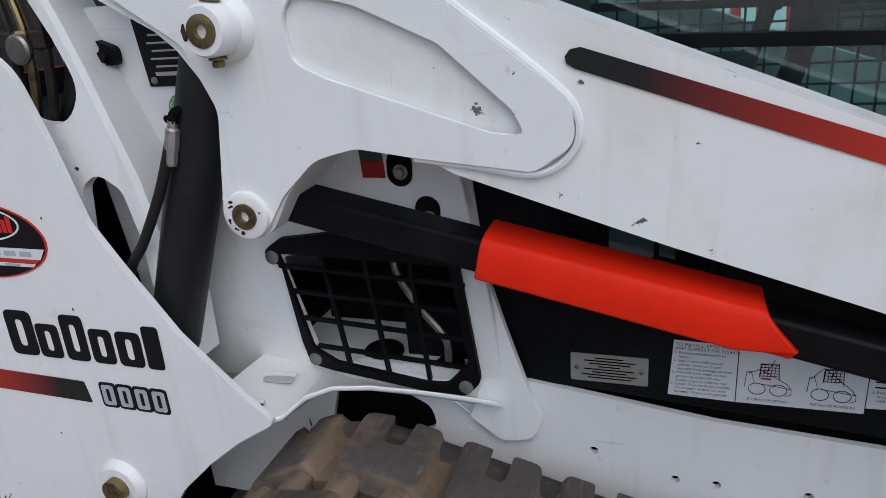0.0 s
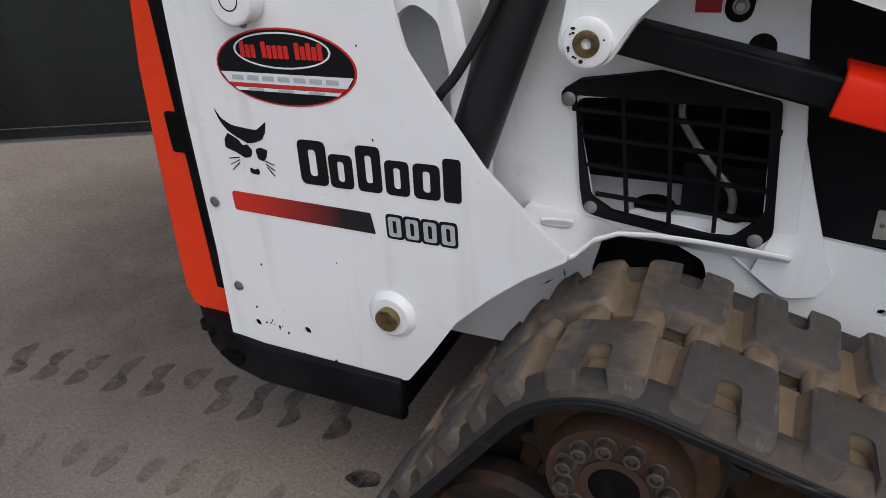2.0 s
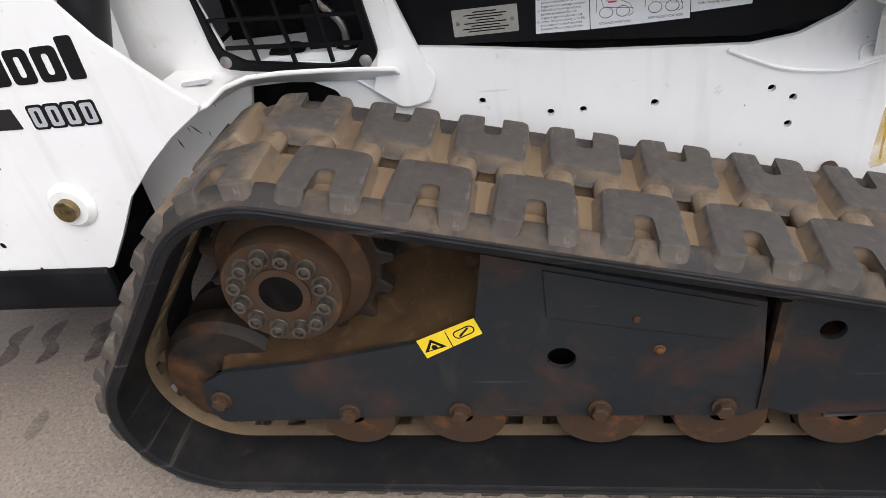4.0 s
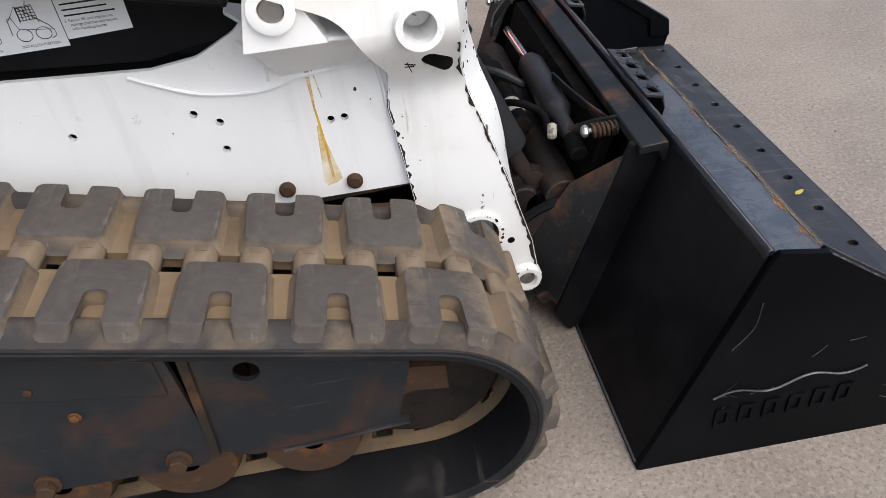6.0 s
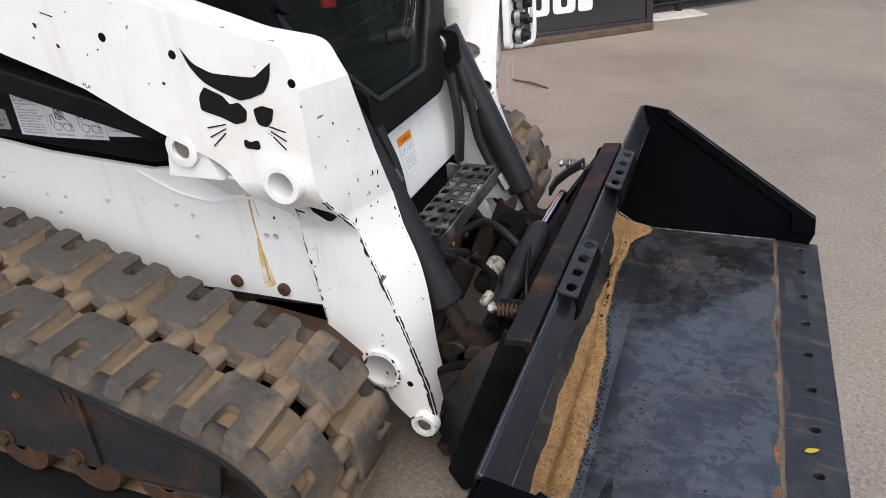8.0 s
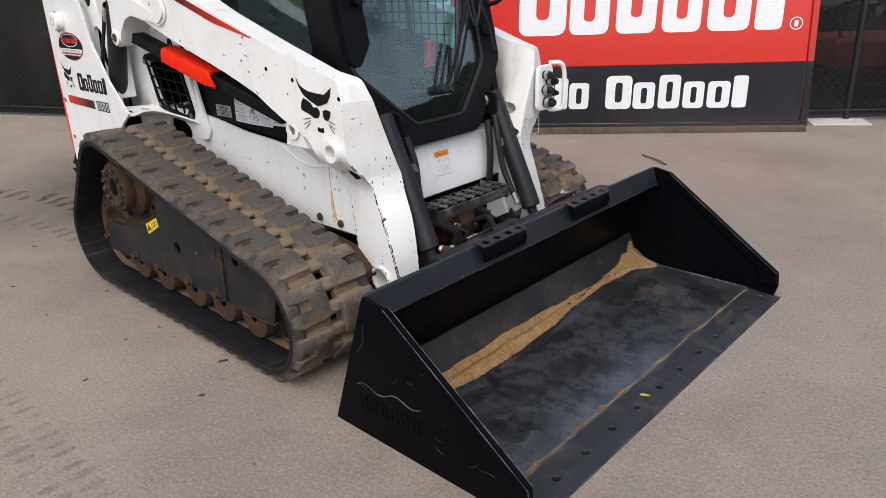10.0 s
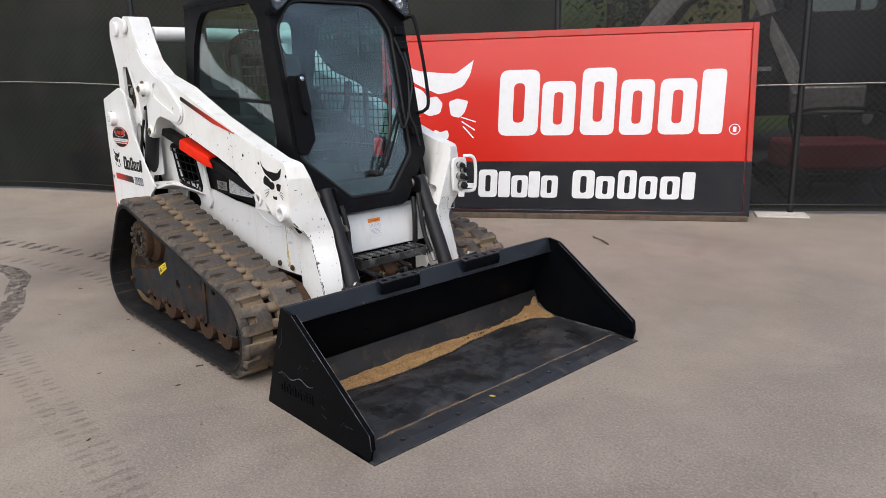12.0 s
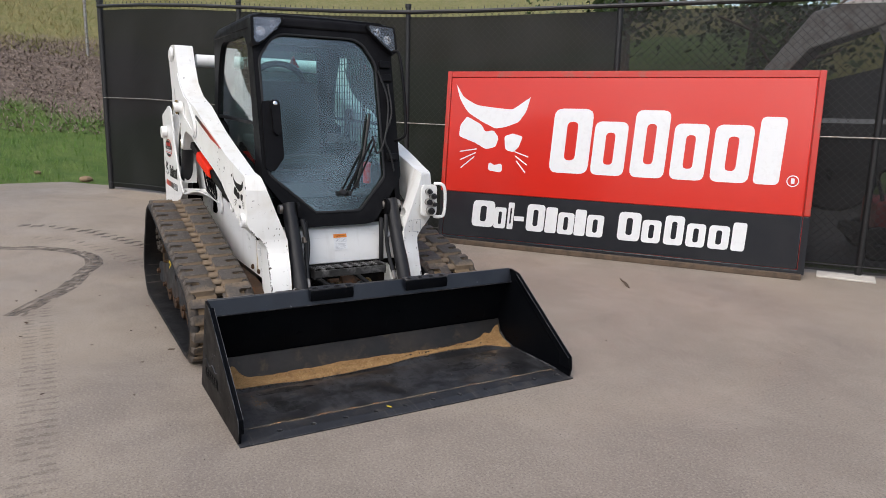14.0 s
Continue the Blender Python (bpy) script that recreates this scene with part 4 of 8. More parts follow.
def lift_arm(s):
    outline = fil(ARM, 5)
    bm = plate(outline, 0, 1, [ring(1.982, .304, .048, 24), ring(1.900, .806, .0265, 20), slot(1.928, .719, .060, .030, -30, 5)])
    for z in np.arange(.30, 1.06, .02):
        bmesh.ops.bisect_plane(bm, geom=bm.verts[:] + bm.edges[:] + bm.faces[:], plane_co=(0, 0, z), plane_no=(0, 0, 1))
    for x in (.6, .8, 1.0, 1.2, 1.4, 1.6, 1.7, 1.8, 1.88, 1.95):
        bmesh.ops.bisect_plane(bm, geom=bm.verts[:] + bm.edges[:] + bm.faces[:], plane_co=(x, 0, 0), plane_no=(1, 0, 0))
    for v in bm.verts:
        if v.co.y < .5:
            v.co.y = s * arm_in(v.co.x, v.co.z)
            v.co.x += arm_lead(v.co.z) * smoothstep(1.89, 1.95, v.co.x)
        else:
            v.co.y = s * arm_out(v.co.x, v.co.z)
    arm = part("lift_arm", bm, WHITE_WORN, loader, "white painted steel lift arm with chipped edges", .010, 30, 3)
    # welded doubler plate with its pressed pocket
    outline = fil([(.42, 1.40, .02), (.46, 1.31, .05), (.435, 1.15, .03), (.463, 1.122, .03), (.500, 1.128, .04), (.541, 1.189, .09), (.598, 1.241, .07), (.660, 1.257, .05), (.74, 1.245), (.855, 1.232), (.897, 1.227, .03), (.948, 1.262, .03), (.943, 1.315, .03), (.795, 1.432), (.74, 1.462, .02), (.62, 1.492, .03), (.48, 1.57, .03), (.40, 1.66, .03), (.25, 1.60, .03), (.30, 1.48, .04)], 5)
    pocket = fil([(.578, 1.43, .04), (.585, 1.37, .03), (.63, 1.348, .03), (.845, 1.276, .01), (.890, 1.272, .02), (.872, 1.305, .02), (.785, 1.385, .03), (.68, 1.435, .03), (.60, 1.455, .03)], 5)
    y = .6565
    part("doubler_plate", plate(outline, s * y, s * (y + .008), [pocket]), WHITE, arm, "welded white reinforcing plate with a pressed pocket", .004)
    part("weld_bead", hose([(.795, s * (y + .002), 1.436), (.90, s * (y - .001), 1.352), (.946, s * (y - .002), 1.305), (.946, s * (y - .003), 1.255), (.90, s * (y - .002), 1.223), (.82, s * (y - .001), 1.233), (.74, s * y, 1.243)], .0055, 8), WHITE, arm)
    # upper cylinder boss
    bx, bz = .495, 1.418
    bm = lathe([(.045, 0), (.043, .2), (.035, .35), (.033, .9), (.030, 1), (.021, 1), (.021, .92), (0, .92)], (bx, s * .662, bz), (bx, s * .716, bz), 36)
    boss = part("cylinder_boss", bm, WHITE, arm, "chipped white pin boss")
    bm = pipe((bx, s * .710, bz), (bx, s * .719, bz), .0205, .009, 24)
    rod((bx, s * .70, bz), (bx, s * .708, bz), .0095, 16, bm)
    part("pin", bm, BRASS, boss)
    part("bolt", bolt(B(), (bx + .004, s * .692, bz + .034), (0, 0, 1), .010, .014), BRASS, boss)
    part("bolt", bolt(B(), (bx, s * .692, bz - .034), (0, 0, -1), .009, .013), BRASS, boss)
    part("chip", sheet(B(), fil([(bx - .030, bz + .002, .004), (bx - .024, bz + .014, .004), (bx - .021, bz - .010, .004), (bx - .027, bz - .012, .004)], 3), (), s * .0006, side(s * .7162)), CHIP, boss)
    # lower link pin
    lx, lz = .478, 1.160
    bm = lathe([(.037, 0), (.035, .8), (.032, 1), (.019, 1), (.019, .6), (0, .6)], (lx, s * .664, lz), (lx, s * .673, lz), 36)
    pinb = part("link_boss", bm, WHITE_WORN, arm, "chipped white link pin boss")
    bm = pipe((lx, s * .668, lz), (lx, s * .676, lz), .0195, .008, 24)
    rod((lx, s * .664, lz), (lx, s * .669, lz), .0085, 16, bm)
    part("pin", bm, BRASS, pinb)
    rng = random.Random(12)
    for k in range(9):
        a = rng.choice((0.2, 2.6, 3.4, 4.1)) + rng.uniform(-.35, .35)
        r, q = .026 + rng.uniform(-.003, .003), rng.uniform(.0015, .004)
        part("chip", sheet(B(), ring(lx + r * math.cos(a), lz + r * math.sin(a), q, 6, q * rng.uniform(.5, 1.2)), (), s * .0006, side(s * .6732)), CHIP, pinb)
    # front cross tube, slot, lower pin
    bm = pipe((1.900, s * .50, .806), (1.900, s * .612, .806), .040, .0265, 32)
    part("tube_stub", bm, WHITE, arm, "open white tube stub")
    part("tube_plug", rod((1.900, s * .505, .806), (1.900, s * .540, .806), .0262, 24), WHITE_WORN, arm)
    part("slot_backing", plate(slot(1.928, .719, .058, .028, -30), s * .533, s * .46), DARK, arm)
    bm = pipe((1.982, s * .478, .304), (1.982, s * .497, .304), .052, .042, 32)
    part("lower_boss", bm, WHITE_WORN, arm, "chipped white ring")
    part("rust_stain", hose([(2.0215, s * .492, .296), (2.0225, s * .47, .300), (2.022, s * .44, .31)], .006, 6), RUST, arm)
    bm = lathe([(.034, 0), (.034, .7), (.030, 1), (.021, 1), (.021, .5), (0, .5)], (2.080, s * .480, .168), (2.080, s * .506, .168), 28)
    pb = part("pivot_boss", bm, WHITE, arm)
    rng = random.Random(31)
    bm2 = B()
    for cx, cz, r0, n2, y0 in ((1.982, .304, .050, 26, .4972), (2.080, .168, .032, 12, .5062)):
        for _ in range(n2):
            a, q = rng.uniform(0, 6.3), rng.uniform(.001, .0042)
            sheet(bm2, [(cx + r0 * math.cos(a) + q * rng.uniform(.4, 1.5) * math.cos(w), cz + r0 * math.sin(a) + q * rng.uniform(.4, 1.5) * math.sin(w)) for w in np.linspace(0, 5.2, 6)], (), s * .0006, side(s * y0))
    tagged(part("chipped_rim", bm2, CHIP, arm), kind="stuff")
    part("pin", rod((2.080, s * .49, .168), (2.080, s * .502, .168), .017, 18), STEEL, pb)
    # small holes are near-black discs, their shade given by colour
    for x, z in ((1.723, 1.044), (1.950, .993), (1.582, 1.076), (2.050, .272)):
        y2 = arm_out(x, z) * s
        part("hole", rod((x, y2 - s * .004, z), (x, y2 + s * .0012, z), .009, 10), DARK, arm)
    rng = random.Random(3)
    bm = B()
    edge = fil(ARM, 5)

    def edge_x(z, way):
        """Front (way 1) or rear (way -1) edge of the lower arm at height z."""
        hits = [xa + (xb - xa) * (z - za) / (zb - za) for (xa, za), (xb, zb) in zip(edge, edge[1:]) if min(za, zb) <= z <= max(za, zb) and za != zb]
        hits = [x for x in hits if x > 1.8]
        return max(hits) if way > 0 else min(hits)

    def band(top, low, way, bias, wide):
        """A ragged strip of bare steel along a rounded edge of the outer face."""
        prev = None
        for z in np.arange(top, low, -.002):
            x = edge_x(z, way)
            half = wide * (bias + .8 * noise.noise((z * 75, way, 0)) + .8 * noise.noise((z * 24, way, 5))) + 16 * smoothstep(.40, .22, z)
            if half < 6:
                prev = None
                continue
            mid = 46 + 16 * noise.noise((z * 40, way, 9))
            row = []
            for turn in np.linspace(max(0, mid - half), min(90, mid + half), 5):
                q = radians(turn)
                wrap = .0105 + .0030 * math.sin(2 * q)
                row.append(bm.verts.new((x + way * (-.010 + wrap * math.sin(q)), s * (arm_out(x, z) - .010 + wrap * math.cos(q)), z)))
            if prev:
                for j in range(4):
                    bm.faces.new((prev[j], prev[j + 1], row[j + 1], row[j]))
            prev = row
    band(.76, .19, 1, .55, 36)
    band(.66, .22, -1, .40, 36)
    for _ in range(26):
        z = rng.uniform(.22, .98)
        x0 = edge_x(z, 1)
        t = rng.uniform(.08, .92) if rng.random() < .5 else rng.uniform(.85, .97)
        y0 = arm_out(x0 - .02, z) * (1 - t) + arm_in(x0 - .02, z) * t
        w2 = rng.uniform(.0008, .0022)
        bmesh.ops.create_icosphere(bm, subdivisions=1, radius=1, matrix=Matrix.LocRotScale((x0 + arm_lead(z) * t - .0006, s * y0, z), Euler((rng.uniform(-.7, .7), 0, 0)), (.0022, w2, w2 * rng.uniform(.8, 4.0))))
    tagged(part("chipped_edge", bm, CHIP, arm, "dark chips along the worn arm edges"), kind="stuff")
    bm = B()
    for _ in range(46):
        x = rng.uniform(1.0, 2.0)
        z = rng.uniform(.35, 1.2)
        top = 1.262 - (x - 1.3) * .335
        low = 1.05 - (x - 1.3) * .43 if x < 1.78 else .45
        if not low + .03 < z < top - .04 or (x > 1.86 and z < .83 and not (x < 2.0 and z < .60)) or 1.75 < x < 1.95 and .86 < z < 1.06:
            continue
        r = rng.uniform(.0012, .0042)
        a0 = rng.uniform(0, 6)
        pts = [(x + r * rng.uniform(.5, 1.6) * math.cos(a0 + q * 1.05), z + r * rng.uniform(.5, 1.6) * math.sin(a0 + q * 1.05)) for q in range(6)]
        sheet(bm, pts, (), s * .0006, side(s * (arm_out(x, z) + .0002)))
    for ax, az, bx, bz in ((1.872, .722, 1.890, .718), (1.872, .714, 1.888, .712), (1.876, .726, 1.882, .708), (1.45, 1.12, 1.478, 1.112)):
        sheet(bm, [(ax, az), (bx, bz), (bx + .001, bz + .002), (ax + .001, az + .002)], (), s * .0006, side(s * (arm_out(ax, az) + .0006)))
    tagged(part("chipped_paint", bm, CHIP, arm), kind="stuff")
    # decals
    bm = sheet(B(), [(.945, 1.348), (.936, 1.354), (.934, 1.362), (.940, 1.370), (.952, 1.372)] + [(x, z) for x, z in ((1.30, 1.252), (1.52, 1.182), (1.50, 1.183), (1.28, 1.230))], (), s * .001, side(0))
    bmesh.ops.subdivide_edges(bm, edges=bm.edges[:], cuts=5)
    for v in bm.verts:
        v.co.y = s * (arm_out(v.co.x, v.co.z) + .0012 + (.001 if abs(v.co.y) > .0005 else 0))
    part("stripe", bm, FADE, arm, "black stripe fading to red")
    emblem(arm, DECAL_BLACK, 1.744, .868, .188, s * .0008, side(0), "black emblem shapes", lambda x, z: s * (arm_out(x, z) + .0012))
    return arm


def upright(s):
    y = .625 * s
    out = fil([(-.12, .86), (-.10, 1.40), (-.09, 1.52, .05), (-.16, 1.76, .05), (-.13, 1.86, .05), (-.03, 1.88, .06), (.09, 1.85, .05), (.11, 1.76, .05), (.105, 1.60, .06), (.17, 1.44, .05), (.194, 1.372), (.248, 1.195), (.268, 1.08), (.262, .86)], 5)
    h1 = fil([(.0, 1.56, .03), (.0, 1.36, .06), (.075, 1.290, .08), (.150, 1.286, .07), (.190, 1.34, .06), (.160, 1.42, .03), (.090, 1.56, .03)], 5)
    h2 = fil([(.145, 1.185, .03), (.180, 1.208, .03), (.222, 1.180, .03), (.238, 1.10, .03), (.240, 1.00, .03), (.18, .95, .03), (.128, 1.07, .04)], 5)
    u = part("rear_upright", plate(out, y, y - s * .02, [h1, h2]), WHITE, loader, "white steel upright carrying the arm pivot", .004)
    # folded front flange
    fl = [(.105, 1.60), (.17, 1.44), (.194, 1.372), (.248, 1.195), (.268, 1.08), (.262, .86)]
    part("flange", loft([[(x, y, z), (x + .012, y - s * .004, z), (x + .012, y - s * .09, z), (x, y - s * .09, z)] for x, z in fl]), WHITE, u)
    bm = rod((-.02, y, 1.80), (-.02, y + s * .02, 1.80), .045, 28)
    part("pivot_boss", bm, WHITE, u)
    bm = rod((.24, s * .66, 1.80), (.24, s * .68, 1.80), .042, 28)
    part("pivot_boss", bm, WHITE, u)
    return u


def lift_cylinder(s):
    y = .60 * s
    c = part("lift_cylinder", rod((.198, y, .80), (.425, y, 1.395), .043, 32), CYL, loader, "black hydraulic lift cylinder", 0)
    bm = hose([(.360, s * .640, 1.285), (.347, s * .648, 1.245), (.315, s * .65, 1.18), (.262, s * .648, 1.10), (.222, s * .642, 1.055), (.18, s * .63, .98)], .0084, 14)
    part("hose", bm, HOSE, c, "black rubber hydraulic hose")
    bm = lathe([(.008, 0), (.0095, .1), (.0095, .35), (.0112, .4), (.0112, .8), (.008, .85), (.008, 1)], (.349, s * .648, 1.228), (.366, s * .645, 1.294), 8)
    part("fitting", bm, FITTING, c, "crimped steel hose fitting")
    part("elbow", hose([(.366, s * .645, 1.29), (.370, s * .643, 1.305), (.389, s * .63, 1.309)], .0075, 10), DARK, c)
    return c


def link_bar(s):
    y = .585 * s
    bm = B()
    rows = []
    for x, z in ((.45, 1.175), (1.635, .9036)):
        rows.append([(x + .006 * k, y + s * j, z - .004 + .024 * k) for k, j in ((1, .03), (1, -.03), (-1, -.03), (-1, .03))])
    link = part("control_link", loft(rows), BLACK, loader, "black steel control link bar", .006)
    # red arm support stored round the bar
    rows = []
    d = Vector((1.19, 0, -.272)).normalized()
    n = Vector((d.z * -1, 0, d.x))
    sec = [(-.044, .040), (-.042, .046), (.018, .047), (.032, .040), (.038, .024), (.040, -.022), (.036, -.036), (.030, -.038), (.030, -.020), (.027, .018), (.018, .034), (-.038, .038)]
    for t in (.345, .350, .695, .715, .725):
        c = Vector((.473, y, 1.179)) + d * t
        cut = {.715: .012, .725: .022}.get(t, 0)
        rows.append([c + n * ((a if a > -.04 else a + cut) * .80 - .005) + d * (1.3 * cut * (.5 - a / .044)) + Vector((0, s * b, 0)) for a, b in sec])
    part("arm_support", loft(rows), SLEEVE, link, "bright red folded steel arm support", .003)
    return link


def chassis(s):
    panel = fil([(.40, .44), (.40, .80), (.62, .82), (.84, .808, .02), (.94, .795), (1.14, .768), (1.45, .748, .04), (1.53, .758, .05), (1.60, .792, .04), (1.64, .83), (1.78, .80), (1.84, .70, .03), (1.845, .563), (1.868, .445)], 5)
    holes = [ring(*p, .0075, 10) for p in ((.947, .684), (1.145, .647), (1.081, .647), (1.107, .599), (1.282, .649), (1.495, .658), (1.535, .636), (1.532, .581), (1.729, .608), (1.754, .609), (.735, .70))]
    recess = fil([(.445, .655, .02), (.60, .665), (.668, .690, .03), (.655, .735, .03), (.58, .772, .04), (.475, .772, .03)], 4)
    p = part("chassis_panel", plate(panel, s * .472, s * .460, holes + [recess]), WHITE, loader, "white chassis side panel with small holes", .0012)
    # near-black filler; its colour gives the panel's holes and recess their shade
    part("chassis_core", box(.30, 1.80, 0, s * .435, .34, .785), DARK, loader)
    for x, z in ((1.620, .478), (1.750, .474)):
        part("bolt_head", rod((x, s * .470, z), (x, s * .486, z), .016, 14, None, .006), RUST, p, "rusty dome bolt")
    # folded ledge and weld line on the front bracket
    part("weld_bead", hose([(1.41, s * .474, .742), (1.45, s * .474, .722), (1.52, s * .474, .694), (1.62, s * .474, .683), (1.70, s * .474, .700), (1.82, s * .474, .706)], .004, 6), WHITE, p)
    part("weld_bead", hose([(1.640, s * .474, .700), (1.645, s * .474, .728), (1.70, s * .474, .728), (1.72, s * .474, .735), (1.80, s * .474, .722), (1.826, s * .474, .70), (1.836, s * .474, .60)], .004, 6), WHITE, p)
    bracket = plate(fil([(1.63, .80), (1.652, .895, .03), (1.712, .900, .03), (1.735, .85, .03), (1.76, .80)]), s * .60, s * .545)
    part("link_bracket", bracket, WHITE, p, "white link pin bracket", .004)
    part("shelf", loft([[(x, s * .472, z + .006), (x, s * w2, z), (x, s * w2, z - .008), (x, s * .472, z - .002)] for x, z, w2 in ((1.60, .838, .50), (1.66, .822, .575), (1.74, .806, .59), (1.82, .788, .56))]), WHITE, p, "", .003)
    bm = sheet(B(), [(1.62, .815), (1.83, .785), (1.82, .72), (1.66, .705)], (), .006, side(s * .474))
    for v in bm.verts:
        v.co.y = s * (.476 + .10 * smoothstep(.70, .82, v.co.z)) + (v.co.y - s * .474) * .3
    part("gusset", bm, WHITE, p)
    bm = pipe((1.687, s * .598, .862), (1.687, s * .612, .862), .036, .020, 28)
    part("pin_boss", bm, WHITE, p)
    part("pin", rod((1.687, s * .595, .862), (1.687, s * .606, .862), .0205, 20), STEEL, p)
    # rust streak below the ledge
    for pts, film, lift in ((((1.701, .600), (1.705, .600), (1.728, .482), (1.716, .474), (1.698, .470), (1.692, .480)), STAIN, .0004), (((1.697, .720), (1.711, .718), (1.708, .700), (1.7065, .64), (1.712, .56), (1.714, .49), (1.709, .486), (1.7075, .56), (1.7025, .64), (1.701, .700)), STAIN_CORE, .0010), (((1.711, .716), (1.714, .716), (1.722, .655), (1.7205, .652)), STAIN, .0006)):
        part("rust_streak", sheet(B(), pts, (), s * .0004, side(s * (.4721 + lift))), film, p, "yellow-brown rust streak")
    # edge of a lower plate seen between panel and track
    part("lower_rail", box(.30, 1.90, s * .30, s * .468, .33, .45), RUST_DARK, loader)

    part("undercarriage_rail", plate(fil([(1.10, .35), (1.10, .425), (1.70, .425, .03), (1.86, .405, .05), (1.95, .33, .04), (1.93, .28), (1.60, .30)]), s * .478, s * .552), RUST, loader, "muddy rusty undercarriage rail", .006)

    # white panel round the engine grille, leaning out a little at the top
    lean = Matrix.Translation((0, s * .488, .80)) @ Matrix.Rotation(radians(-6.8) * s, 4, "X") @ Matrix.Translation((0, 0, -.80))
    opening = fil([(0.420, 1.036, .02), (0.730, 1.052, .02), (0.743, 0.817, .03), (0.690, 0.794, .03), (0.456, 0.824, .03)], 4)
    bm = sheet(B(), fil([(.10, .76), (.10, 1.46), (.66, 1.46), (.752, 1.30), (.760, 1.18), (.785, 1.0), (.80, .80), (.79, .77)]), [opening], -s * .012, lean @ side(0))
    q = part("engine_panel", bm, WHITE, loader, "white engine bay side panel", .002)
    at = lean @ side(s * .001)
    frame = fil([(0.401, 1.052, .014), (0.434, 1.074, .02), (0.563, 1.093, .01), (0.744, 1.052, .01), (0.762, 0.814, .03), (0.734, 0.783, .02), (0.659, 0.783, .02), (0.481, 0.807, .02), (0.439, 0.817, .02), (0.432, 0.868, .02), (0.426, 1.026, .012), (0.401, 1.026, .014)], 4)
    inner = fil([(0.424, 1.046, .008), (0.729, 1.039, .008), (0.744, 0.852, .03), (0.700, 0.802, .02), (0.660, 0.800, .02), (0.492, 0.825, .02), (0.451, 0.852, .02)], 4)
    g = part("engine_grille", sheet(B(), frame, [inner], s * .010, at), PLASTIC, loader, "black moulded engine bay grille", .003)
    for x0, x1 in ((.514, .502), (.588, .580), (.664, .660)):
        part("grille_bar", sheet(B(), [(x0, 0.806), (x0 + .007, 0.806), (x1 + .005, 1.058), (x1 - .002, 1.058)], (), s * .008, at), PLASTIC, g)
    for z in (.846, .905, .960, 1.010):
        part("grille_bar", sheet(B(), [(.470 - .25 * (z - .803), z + .006), (.750, z - .012), (.750, z - .005), (.470 - .25 * (z - .803), z + .013)], (), s * .0065, at), PLASTIC, g)
    for x, z in ((0.414, 1.039), (0.452, 0.830), (0.735, 0.803)):
        c = lean @ Vector((x, s * .010, z))
        part("grille_screw", rod(c, c + Vector((0, s * .006, 0)), .0125, 16), STEEL, g)
    # near-black box for the shaded cavity, then bits of the engine behind the grille
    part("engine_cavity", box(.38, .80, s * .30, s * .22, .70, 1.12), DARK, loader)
    part("engine_floor", box(.36, .80, s * .20, s * .474, .800, .808), WHITE, loader, "white floor of the engine bay")
    part("oil_line", hose([(.585, s * .40, 1.02), (.592, s * .42, .975), (.640, s * .44, .915), (.686, s * .45, .865), (.690, s * .452, .815)], .0075, 8), STEEL, loader)
    part("engine_mount", rod((.69, s * .445, .808), (.69, s * .445, .818), .026, 16), DARK, loader)
    part("engine_mount", rod((.555, s * .43, .808), (.555, s * .43, .822), .038, 18), DARK, loader)
    # cutouts, laid on as near-black sheets for their shade, and stickers above the grille
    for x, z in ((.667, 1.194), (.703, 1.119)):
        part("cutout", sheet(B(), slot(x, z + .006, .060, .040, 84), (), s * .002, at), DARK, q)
    for x, z in ((.668, 1.194), (.704, 1.119)):
        part("bolt", bolt(B(), lean @ Vector((x, s * .002, z)), (0, s, 0), .009, .010), STEEL, q)
    part("sticker", sheet(B(), bar(.605, .642, 1.184, 1.212, .001), (), s * .002, at), STICKER_RED, q, "small red and green sticker")
    part("sticker", sheet(B(), bar(.605, .642, 1.2125, 1.237, .001), (), s * .002, at), STICKER_GREEN, q)
    # slanting post in front of the grille
    post = fil([(.742, 1.20), (.765, 1.03), (.733, 1.02), (.756, .80), (.735, .735), (.79, .692, .03), (.842, .702, .03), (.866, .745, .03), (.846, .785), (.81, .90), (.778, 1.01), (.768, 1.10), (.758, 1.20)], 4)
    part("side_post", plate(post, s * .490, s * .476), WHITE, loader, "slanting white side post", .003)
    part("weld_bead", hose([(.69, s * .476, .765), (.735, s * .476, .73), (.79, s * .476, .69), (.845, s * .476, .70)], .0035, 6), WHITE, p)
    # fender ledge over the track
    rows = []
    for x, zo, yo, zi in ((.33, .830, .672, .818), (.40, .812, .672, .808), (.440, .803, .668, .802), (.462, .806, .650, .798), (.485, .822, .612, .788), (.52, .826, .580, .780), (.58, .820, .556, .773), (.66, .810, .538, .767), (.74, .800, .526, .764), (.795, .792, .520, .764)):
        rows.append([(x, s * .478, zi), (x, s * yo, zo), (x, s * yo, zo - .010), (x, s * .478, zi - .010)])
    part("fender_ledge", loft(rows), WHITE, loader, "white fender ledge above the track", .003)
    # slots are flat sheets, grey or black to paint the shade inside them
    for u, v, z, l, w2, turn in ((.405, .560, .8125, .058, .020, 8), (.410, .640, .8125, .022, .007, 20)):
        tip = Matrix.Translation((u, s * v, z)) @ Matrix.Rotation(radians(-2) * -s, 4, "X") @ Matrix.Rotation(radians(turn), 4, "Z")
        part("ledge_slot", sheet(B(), slot(0, 0, l, w2), (), .003, tip), DECAL_GREY if l > .03 else DARK, loader)
